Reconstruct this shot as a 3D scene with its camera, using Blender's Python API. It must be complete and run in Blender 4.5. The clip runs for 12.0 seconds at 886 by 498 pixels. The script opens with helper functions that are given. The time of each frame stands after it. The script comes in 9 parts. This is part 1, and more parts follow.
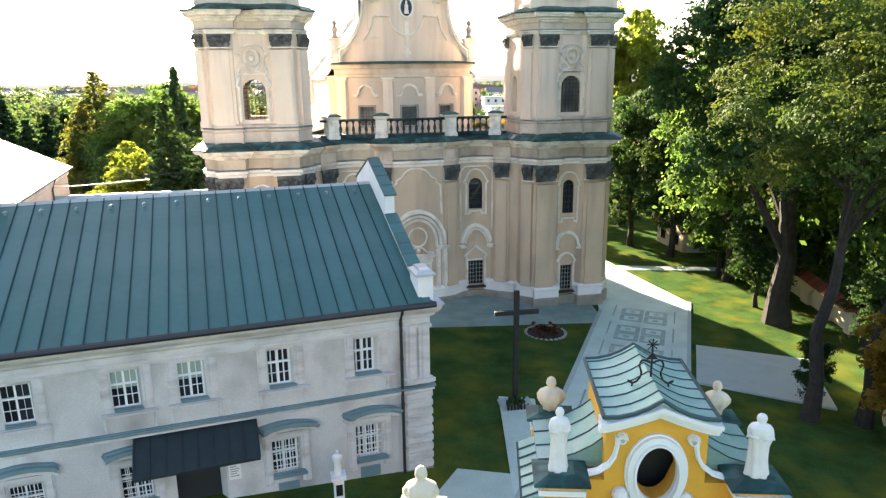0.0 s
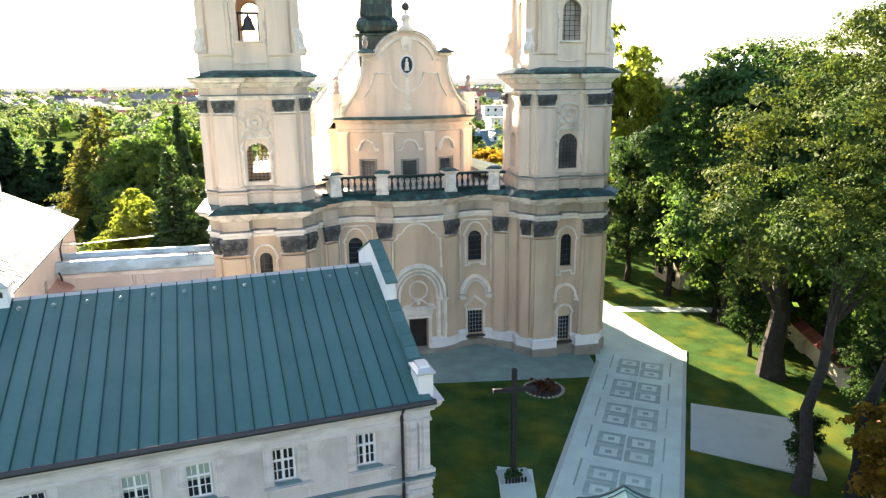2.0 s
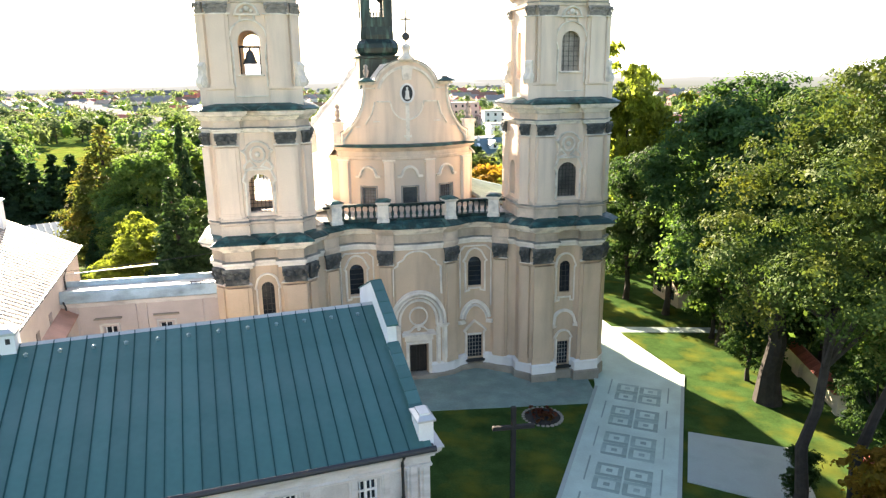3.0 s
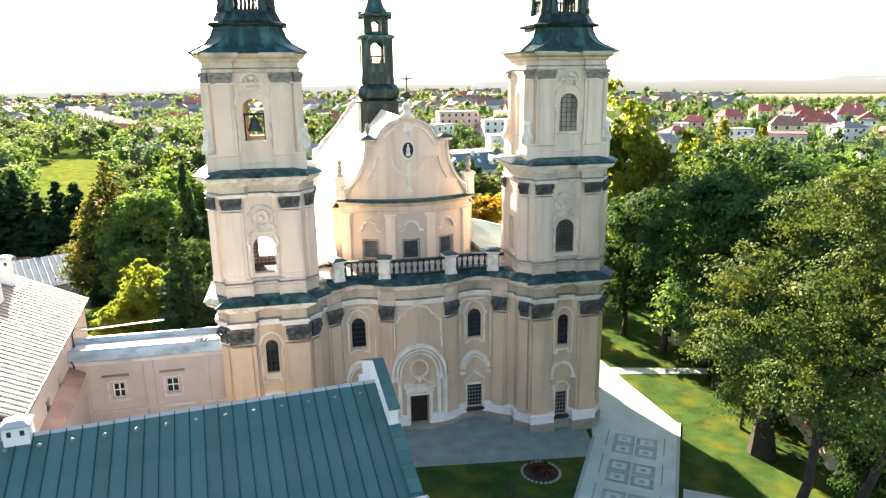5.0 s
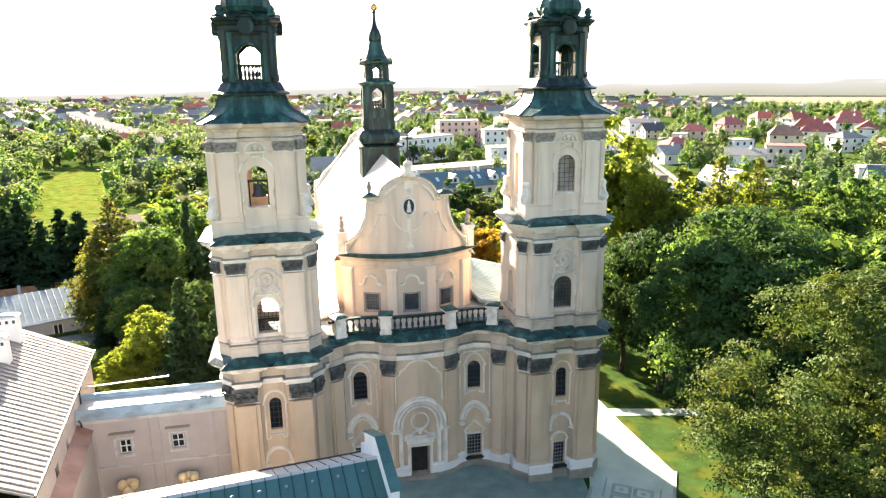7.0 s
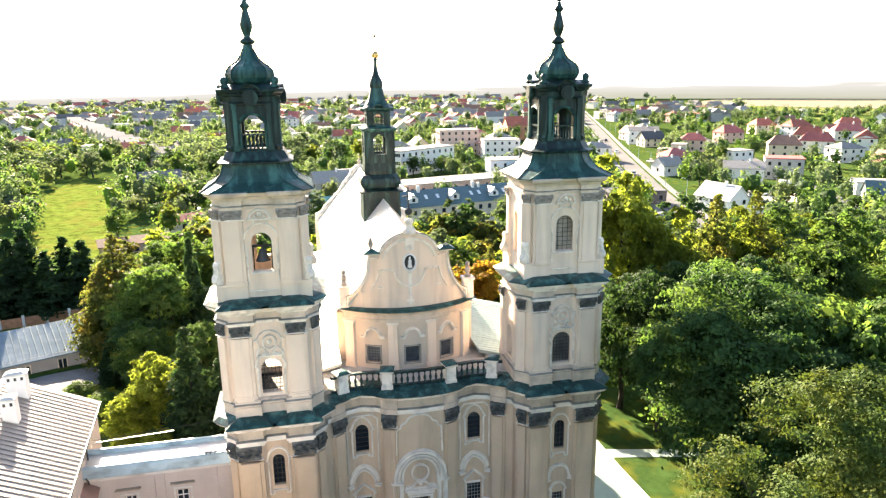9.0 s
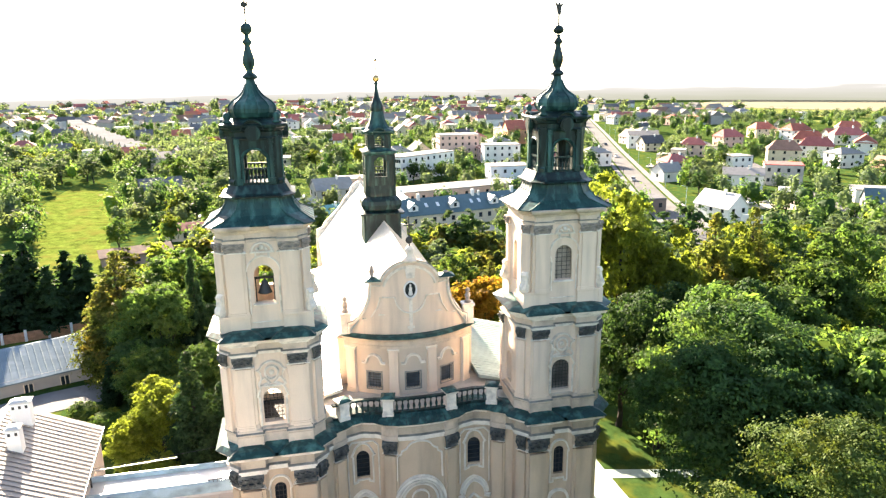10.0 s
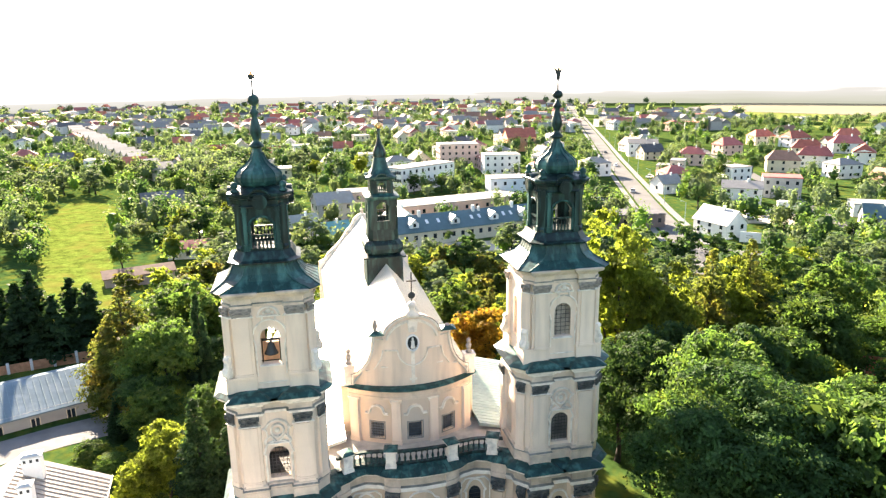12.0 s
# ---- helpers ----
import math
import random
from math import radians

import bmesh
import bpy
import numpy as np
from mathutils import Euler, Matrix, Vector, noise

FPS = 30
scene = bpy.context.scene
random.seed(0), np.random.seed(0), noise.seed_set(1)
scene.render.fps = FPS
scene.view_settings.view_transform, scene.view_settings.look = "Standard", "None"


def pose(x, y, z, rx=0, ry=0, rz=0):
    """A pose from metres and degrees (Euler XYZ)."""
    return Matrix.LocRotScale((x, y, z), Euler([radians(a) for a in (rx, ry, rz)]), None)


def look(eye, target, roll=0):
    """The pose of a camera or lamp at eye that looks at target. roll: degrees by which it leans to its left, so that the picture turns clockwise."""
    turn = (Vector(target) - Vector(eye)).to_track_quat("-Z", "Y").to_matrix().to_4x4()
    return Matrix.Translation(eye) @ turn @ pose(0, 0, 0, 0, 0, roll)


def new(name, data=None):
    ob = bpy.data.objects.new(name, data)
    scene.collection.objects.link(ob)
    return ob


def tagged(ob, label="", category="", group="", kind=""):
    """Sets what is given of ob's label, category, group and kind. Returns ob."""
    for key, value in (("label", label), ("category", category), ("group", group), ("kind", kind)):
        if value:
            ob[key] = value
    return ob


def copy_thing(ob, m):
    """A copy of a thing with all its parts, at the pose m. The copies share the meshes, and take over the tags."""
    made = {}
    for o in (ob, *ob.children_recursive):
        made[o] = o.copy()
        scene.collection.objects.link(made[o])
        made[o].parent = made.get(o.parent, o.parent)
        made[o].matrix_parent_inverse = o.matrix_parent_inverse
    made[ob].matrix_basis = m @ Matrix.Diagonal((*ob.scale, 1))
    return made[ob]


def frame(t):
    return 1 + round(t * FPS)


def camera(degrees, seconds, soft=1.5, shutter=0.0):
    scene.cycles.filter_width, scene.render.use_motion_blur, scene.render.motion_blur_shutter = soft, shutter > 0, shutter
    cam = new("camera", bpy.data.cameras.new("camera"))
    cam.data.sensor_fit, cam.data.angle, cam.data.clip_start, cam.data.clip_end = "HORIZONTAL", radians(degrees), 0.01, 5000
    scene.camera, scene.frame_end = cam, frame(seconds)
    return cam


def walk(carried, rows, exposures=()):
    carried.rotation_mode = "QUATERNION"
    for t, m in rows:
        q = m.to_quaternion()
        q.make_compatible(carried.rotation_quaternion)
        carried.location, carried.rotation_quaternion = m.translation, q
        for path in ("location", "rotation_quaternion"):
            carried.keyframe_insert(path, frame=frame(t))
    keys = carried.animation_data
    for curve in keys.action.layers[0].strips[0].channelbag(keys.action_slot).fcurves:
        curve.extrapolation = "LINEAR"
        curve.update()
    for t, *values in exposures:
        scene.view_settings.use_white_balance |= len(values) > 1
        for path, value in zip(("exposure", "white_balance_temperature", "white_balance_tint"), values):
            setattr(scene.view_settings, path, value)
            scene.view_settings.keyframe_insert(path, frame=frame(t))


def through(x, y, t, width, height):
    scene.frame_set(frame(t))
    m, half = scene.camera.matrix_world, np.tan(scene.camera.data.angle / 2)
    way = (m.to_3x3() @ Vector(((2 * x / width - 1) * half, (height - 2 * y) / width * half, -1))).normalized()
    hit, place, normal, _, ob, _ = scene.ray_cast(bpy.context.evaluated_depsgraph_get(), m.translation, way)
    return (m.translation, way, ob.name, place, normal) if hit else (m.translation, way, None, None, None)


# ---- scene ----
# camera: a drone that climbs straight up in front of the church
cam = camera(66.8, 12.0, soft=1.3)
PATH = [
    (0.0, 0.0, 0.0, 17.19), (0.5, 0.02, 0.04, 18.22), (1.0, 0.03, 0.07, 19.24), (1.5, 0.05, 0.09, 20.27),
    (2.0, 0.06, 0.12, 21.31), (2.5, 0.07, 0.14, 22.36), (3.0, 0.08, 0.16, 23.41), (3.5, 0.08, 0.19, 24.48),
    (4.0, 0.09, 0.21, 25.55), (4.5, 0.10, 0.24, 26.63), (5.0, 0.11, 0.27, 27.72), (5.5, 0.12, 0.31, 28.82),
    (6.0, 0.13, 0.35, 29.92), (6.5, 0.14, 0.39, 31.03), (7.0, 0.15, 0.44, 32.15), (7.5, 0.16, 0.49, 33.27),
    (8.0, 0.16, 0.54, 34.40), (8.5, 0.17, 0.59, 35.53), (9.0, 0.18, 0.63, 36.67), (9.5, 0.18, 0.68, 37.81),
    (10.0, 0.18, 0.71, 38.96), (10.5, 0.17, 0.73, 40.11), (11.0, 0.15, 0.74, 41.27), (11.5, 0.13, 0.72, 42.43),
    (12.0, 0.10, 0.68, 43.61),
]
EXPOSURE, KELVIN, TINT = 2.88, 7180, 16
walk(cam, [(t, pose(x, y, z, 90 - 14.4, 0, 0) @ pose(0, 0, 0, 0, 0, -0.7)) for t, x, y, z in PATH],
     exposures=[(0.0, EXPOSURE + 0.12, KELVIN, TINT), (5.0, EXPOSURE, KELVIN, TINT), (12.0, EXPOSURE + 0.02, KELVIN, TINT)])

# ---- daylight: low sun behind the church, to its left ----
SUN_AZ, SUN_EL = radians(27), radians(21.8)      # azimuth counted from +y towards -x
sun_dir = Vector((-math.sin(SUN_AZ) * math.cos(SUN_EL), math.cos(SUN_AZ) * math.cos(SUN_EL), math.sin(SUN_EL)))
world = bpy.data.worlds.new("sky")
scene.world = world
world.use_nodes = True
wn = world.node_tree.nodes
sky = wn.new("ShaderNodeTexSky")
sky.sky_type, sky.sun_disc = "NISHITA", False
sky.sun_elevation, sky.sun_rotation = SUN_EL, -SUN_AZ
sky.air_density, sky.dust_density, sky.ozone_density = 1.0, 1.0, 1.5
wn["Background"].inputs["Strength"].default_value = 0.062
world.node_tree.links.new(sky.outputs[0], wn["Background"].inputs["Color"])
lamp = bpy.data.lights.new("sun", "SUN")
lamp.energy, lamp.angle, lamp.color = 5.0, radians(0.6), (1.0, 0.89, 0.71)
new("sun", lamp).matrix_world = look(sun_dir * 200, (0, 0, 0))


# ---- materials ----
def mat(name, color, rough=0.8, metal=0.0, var=0.15, scale=0.8, bump=0.15, fine=14.0, stain=None, amount=0.4, stain_scale=(0.5, 0.5, 0.5),
        rand=0.0, island=0.0, glow=0.0, spec=0.5, leafy=0.0, pos=False):
    """A procedural surface: base colour, two scales of variation, stains of their own shape, fine relief."""
    m = bpy.data.materials.new(name)
    m.use_nodes = True
    nt = m.node_tree
    n, ln = nt.nodes, nt.links.new
    bs = n["Principled BSDF"]
    bs.inputs["Roughness"].default_value, bs.inputs["Metallic"].default_value = rough, metal
    bs.inputs["Specular IOR Level"].default_value = spec
    tc = n.new("ShaderNodeTexCoord")
    geo = n.new("ShaderNodeNewGeometry")
    co = geo.outputs["Position"] if pos else tc.outputs["Object"]
    n1 = n.new("ShaderNodeTexNoise")
    n1.inputs["Scale"].default_value, n1.inputs["Detail"].default_value = scale, 6
    ln(co, n1.inputs["Vector"])
    r1 = n.new("ShaderNodeMapRange")
    r1.inputs["From Min"].default_value, r1.inputs["From Max"].default_value = 0.3, 0.7
    r1.inputs["To Min"].default_value, r1.inputs["To Max"].default_value = 1 - var, 1 + var
    ln(n1.outputs["Fac"], r1.inputs["Value"])
    n2 = n.new("ShaderNodeTexNoise")
    n2.inputs["Scale"].default_value, n2.inputs["Detail"].default_value = fine, 4
    ln(co, n2.inputs["Vector"])
    r2 = n.new("ShaderNodeMapRange")
    r2.inputs["From Min"].default_value, r2.inputs["From Max"].default_value = 0.3, 0.7
    r2.inputs["To Min"].default_value, r2.inputs["To Max"].default_value = 1 - var * 0.5, 1 + var * 0.5
    ln(n2.outputs["Fac"], r2.inputs["Value"])
    mul = n.new("ShaderNodeMath")
    mul.operation = "MULTIPLY"
    ln(r1.outputs[0], mul.inputs[0]), ln(r2.outputs[0], mul.inputs[1])
    last = mul.outputs[0]
    for amount_r, src in ((rand, n.new("ShaderNodeObjectInfo").outputs["Random"]), (island, geo.outputs["Random Per Island"])):
        if amount_r:
            rr = n.new("ShaderNodeMapRange")
            rr.inputs["To Min"].default_value, rr.inputs["To Max"].default_value = 1 - amount_r, 1 + amount_r
            ln(src, rr.inputs["Value"])
            m2 = n.new("ShaderNodeMath")
            m2.operation = "MULTIPLY"
            ln(last, m2.inputs[0]), ln(rr.outputs[0], m2.inputs[1])
            last = m2.outputs[0]
    sc = n.new("ShaderNodeVectorMath")
    sc.operation = "SCALE"
    sc.inputs[0].default_value = color
    ln(last, sc.inputs["Scale"])
    out = sc.outputs[0]
    if stain:
        mp = n.new("ShaderNodeMapping")
        mp.inputs["Scale"].default_value = stain_scale
        ln(co, mp.inputs["Vector"])
        n3 = n.new("ShaderNodeTexNoise")
        n3.inputs["Scale"].default_value, n3.inputs["Detail"].default_value = 1.0, 7
        ln(mp.outputs[0], n3.inputs["Vector"])
        r3 = n.new("ShaderNodeMapRange")
        r3.inputs["From Min"].default_value, r3.inputs["From Max"].default_value = 0.48, 0.72
        r3.inputs["To Max"].default_value = amount
        ln(n3.outputs["Fac"], r3.inputs["Value"])
        mx = n.new("ShaderNodeMix")
        mx.data_type = "RGBA"
        ln(r3.outputs[0], mx.inputs["Factor"]), ln(out, mx.inputs[6])
        mx.inputs[7].default_value = (*stain, 1)
        out = mx.outputs[2]
    ln(out, bs.inputs["Base Color"])
    if bump:
        bp = n.new("ShaderNodeBump")
        bp.inputs["Strength"].default_value, bp.inputs["Distance"].default_value = bump, 0.03
        ln(n2.outputs["Fac"], bp.inputs["Height"]), ln(bp.outputs[0], bs.inputs["Normal"])
    if leafy:
        tr = n.new("ShaderNodeBsdfTranslucent")
        warm = n.new("ShaderNodeMix")
        warm.data_type, warm.blend_type = "RGBA", "MULTIPLY"
        warm.inputs["Factor"].default_value = 1.0
        warm.inputs[7].default_value = (1.5, 1.5, 0.8, 1)
        ln(out, warm.inputs[6]), ln(warm.outputs[2], tr.inputs["Color"])
        ms = n.new("ShaderNodeMixShader")
        ms.inputs[0].default_value = leafy
        ln(bs.outputs[0], ms.inputs[1]), ln(tr.outputs[0], ms.inputs[2])
        ln(ms.outputs[0], n["Material Output"].inputs["Surface"])
    if glow:
        bs.inputs["Emission Strength"].default_value = glow
        ln(out, bs.inputs["Emission Color"])
    return m


PLASTER = mat("cream_plaster", (0.80, 0.64, 0.505), 0.9, var=0.07, scale=0.35, stain=(0.40, 0.32, 0.26), amount=0.42, stain_scale=(1.3, 1.3, 0.14))
# lower storey: same plaster, its shade put into a browner base, plus stains
SHADEPLASTER = mat("ochre_plaster", (0.63, 0.475, 0.335), 0.9, var=0.09, scale=0.4, stain=(0.27, 0.20, 0.15), amount=0.45, stain_scale=(0.8, 0.8, 0.10))
APRICOT = mat("apricot_plaster", (0.62, 0.50, 0.395), 0.9, var=0.06, scale=0.5, stain=(0.5, 0.36, 0.24), amount=0.3, stain_scale=(0.8, 0.8, 0.2))
TRIM = mat("pale_trim", (0.83, 0.745, 0.64), 0.85, var=0.14, scale=0.9, stain=(0.27, 0.24, 0.21), amount=0.6, stain_scale=(1.6, 1.6, 1.6))
CORNICE = mat("weathered_cornice", (0.66, 0.535, 0.42), 0.85, var=0.14, scale=0.8, stain=(0.24, 0.20, 0.17), amount=0.6, stain_scale=(0.9, 0.9, 0.6))
BRONZE = mat("dark_capital", (0.075, 0.08, 0.078), 0.65, var=0.3, scale=2.0, bump=0.3, fine=9, stain=(0.30, 0.30, 0.28), amount=0.5, stain_scale=(3, 3, 3))
GREYCAP = mat("grey_capital", (0.33, 0.29, 0.26), 0.8, var=0.3, scale=3.0, bump=0.4, fine=9, stain=(0.14, 0.13, 0.12), amount=0.7, stain_scale=(4, 4, 4))
LOWTRIM = mat("limewashed_trim", (0.84, 0.77, 0.67), 0.85, var=0.12, scale=0.9, stain=(0.36, 0.31, 0.26), amount=0.42, stain_scale=(1.4, 1.4, 0.7))
FRIEZE = mat("stained_frieze", (0.52, 0.425, 0.325), 0.88, var=0.14, scale=0.7, stain=(0.22, 0.18, 0.15), amount=0.7, stain_scale=(0.9, 0.9, 0.5))
WHITEBAND = mat("white_plinth", (0.80, 0.79, 0.77), 0.85, var=0.05, stain=(0.5, 0.48, 0.46), amount=0.4, stain_scale=(0.8, 0.8, 0.3))
STONE = mat("plinth_stone", (0.30, 0.27, 0.22), 0.9, var=0.2, bump=0.4)
COPPER = mat("green_copper", (0.012, 0.050, 0.048), 0.45, 0.0, spec=0.28, var=0.3, scale=1.2, stain=(0.085, 0.24, 0.215), amount=0.7, stain_scale=(1.6, 1.6, 0.28), bump=0.1)
DARKCOPPER = mat("dark_copper", (0.008, 0.020, 0.021), 0.42, 0.0, spec=0.28, var=0.3, scale=1.3, stain=(0.06, 0.17, 0.155), amount=0.5, stain_scale=(2.2, 2.2, 0.35), bump=0.1)
SHEET = mat("pale_sheet_roof", (0.55, 0.56, 0.55), 0.36, 0.35, var=0.1, scale=0.5, stain=(0.3, 0.3, 0.28), amount=0.3, bump=0.05)
PALEGREEN = mat("pale_green_sheet", (0.36, 0.44, 0.40), 0.45, 0.2, var=0.12, scale=0.6, stain=(0.22, 0.34, 0.31), amount=0.5, bump=0.05)
TERRACE = mat("pale_terrace_paving", (0.44, 0.43, 0.40), 0.8, var=0.15, scale=0.7, stain=(0.2, 0.22, 0.2), amount=0.6, stain_scale=(0.8, 0.8, 0.8))
LEAD = mat("weathered_lead", (0.27, 0.26, 0.235), 0.6, 0.0, spec=0.3, var=0.35, scale=1.4, stain=(0.16, 0.155, 0.14), amount=0.6, stain_scale=(2.5, 2.5, 2.5))
GLASS = mat("window_glass", (0.02, 0.024, 0.03), 0.15, 0.0, spec=0.25, var=0.3, scale=1.5, bump=0.02, fine=2, rand=0.5)
FIELD = mat("far_meadow", (0.17, 0.20, 0.06), 0.95, var=0.2, scale=0.02, stain=(0.24, 0.23, 0.10), amount=0.8, stain_scale=(0.01, 0.02, 0.01), pos=True, spec=0.0)
BARS = mat("iron_bars", (0.05, 0.05, 0.05), 0.6, 0.4)
PALEBARS = mat("pale_bars", (0.30, 0.29, 0.27), 0.7)
GOLD = mat("gilded_ball", (0.75, 0.48, 0.20), 0.3, 1.0, var=0.1)
DOOR = mat("dark_oak_door", (0.025, 0.018, 0.014), 0.6, var=0.3, scale=2, stain_scale=(3, 3, 0.2), stain=(0.03, 0.02, 0.02))
HOUSEWALL = mat("grey_plaster", (0.57, 0.56, 0.54), 0.9, var=0.16, scale=0.35, stain=(0.30, 0.29, 0.28), amount=0.9, stain_scale=(0.5, 0.5, 0.35))
HOUSETRIM = mat("pale_house_trim", (0.61, 0.59, 0.575), 0.88, var=0.08, stain=(0.34, 0.32, 0.30), amount=0.75, stain_scale=(0.7, 0.7, 2.2))
WHITE = mat("white_paint", (0.82, 0.82, 0.81), 0.6, var=0.04)
WHITEWALL = mat("white_render", (0.80, 0.80, 0.79), 0.85, var=0.06, stain=(0.6, 0.6, 0.58), amount=0.3)
SILL = mat("blue_grey_sheet", (0.17, 0.27, 0.29), 0.5, 0.2, var=0.12, stain=(0.16, 0.2, 0.22), amount=0.4)
ROOFTEAL = mat("painted_sheet_roof", (0.044, 0.136, 0.128), 0.5, 0.05, spec=0.3, var=0.10, scale=0.3, bump=0.06, fine=3, stain=(0.09, 0.155, 0.155), amount=0.55, stain_scale=(0.3, 0.3, 0.3), rand=0.12)
SEAM = mat("roof_seam", (0.02, 0.066, 0.066), 0.85, 0.0, spec=0.05)
DARK = mat("dark_gutter", (0.02, 0.022, 0.025), 0.5)
YELLOW = mat("yellow_plaster", (0.80, 0.40, 0.05), 0.88, var=0.06, scale=0.7, stain=(0.6, 0.33, 0.08), amount=0.3)
STATUE = mat("white_statue_stone", (0.78, 0.76, 0.73), 0.75, var=0.08, scale=3, stain=(0.5, 0.48, 0.44), amount=0.4, stain_scale=(3, 3, 3))
STATUEWARM = mat("cream_statue_stone", (0.72, 0.62, 0.47), 0.8, var=0.1, scale=3, stain=(0.45, 0.38, 0.3), amount=0.4, stain_scale=(3, 3, 3))
PAVE = mat("pale_paving", (0.48, 0.60, 0.535), 0.8, var=0.1, scale=0.6, rand=0.12, bump=0.2, fine=8)
PAVEDARK = mat("grey_paving", (0.30, 0.40, 0.36), 0.8, var=0.12, scale=1.0, rand=0.15, bump=0.2, fine=8)
COBBLE = mat("forecourt_cobbles", (0.21, 0.305, 0.275), 0.85, var=0.18, scale=0.7, bump=0.5, fine=7, stain=(0.2, 0.2, 0.19), amount=0.4)
ASPHALT = mat("asphalt", (0.15, 0.15, 0.15), 0.9, spec=0.05, var=0.15, scale=0.1)
CONCRETE = mat("concrete_slab", (0.40, 0.47, 0.44), 0.85, spec=0.1, var=0.12, scale=0.5, stain=(0.28, 0.28, 0.28), amount=0.5)
GRASS = mat("grass", (0.041, 0.080, 0.023), 0.95, var=0.3, scale=0.6, bump=0.6, fine=9, stain=(0.150, 0.145, 0.020), amount=0.65, stain_scale=(0.4, 0.4, 0.4), pos=True, spec=0.0)
MEADOW = mat("meadow", (0.105, 0.145, 0.028), 0.95, var=0.4, scale=0.5, bump=0.5, fine=2, stain=(0.15, 0.14, 0.035), amount=0.95, stain_scale=(0.16, 0.16, 0.16), pos=True, spec=0.0)
BARK = mat("bark", (0.034, 0.028, 0.023), 0.95, var=0.3, scale=2, bump=0.6, fine=6)
BLACKMETAL = mat("black_iron", (0.015, 0.015, 0.015), 0.5, 0.3)
REDTILE = mat("red_tile_roof", (0.42, 0.12, 0.08), 0.8, var=0.2, scale=0.5, rand=0.3)
BRICKWALL = mat("brick_wall", (0.45, 0.22, 0.12), 0.9, var=0.25, scale=1.5)
WOODDARK = mat("dark_wood", (0.016, 0.014, 0.013), 0.7, var=0.3, scale=3)


def leaf(name, color, mix, through=0.5):
    return mat(name, color, 0.6, var=0.2, scale=0.35, bump=0, stain=mix, amount=0.9, stain_scale=(0.3, 0.3, 0.3), rand=0.25, island=0.28, leafy=through, spec=0.06)


LEAF = leaf("green_leaves", (0.078, 0.142, 0.045), (0.15, 0.19, 0.045), 0.6)
LEAFLOCUST = leaf("locust_leaves", (0.068, 0.106, 0.032), (0.146, 0.158, 0.035), 0.3)
LEAFOLD = leaf("old_tree_leaves", (0.062, 0.130, 0.048), (0.110, 0.162, 0.048), 0.44)
LEAFDARK = leaf("dark_leaves", (0.042, 0.086, 0.034), (0.080, 0.118, 0.034), 0.45)
LEAFYELLOW = leaf("yellow_green_leaves", (0.185, 0.228, 0.045), (0.145, 0.19, 0.05), 0.72)
LEAFORANGE = leaf("orange_leaves", (0.30, 0.18, 0.035), (0.17, 0.17, 0.035), 0.6)
LEAFBROWN = leaf("brown_green_leaves", (0.098, 0.122, 0.038), (0.200, 0.140, 0.040), 0.62)
# paler, greyer green: distance haze is put into this leaf colour
LEAFHAZY = mat("town_leaves", (0.12, 0.17, 0.10), 0.7, var=0.2, scale=0.05, bump=0, stain=(0.12, 0.14, 0.05), amount=0.8, stain_scale=(0.04, 0.04, 0.04), island=0.15, leafy=0.5, spec=0.05)
NEEDLE = leaf("dark_needles", (0.03, 0.062, 0.03), (0.045, 0.085, 0.035))


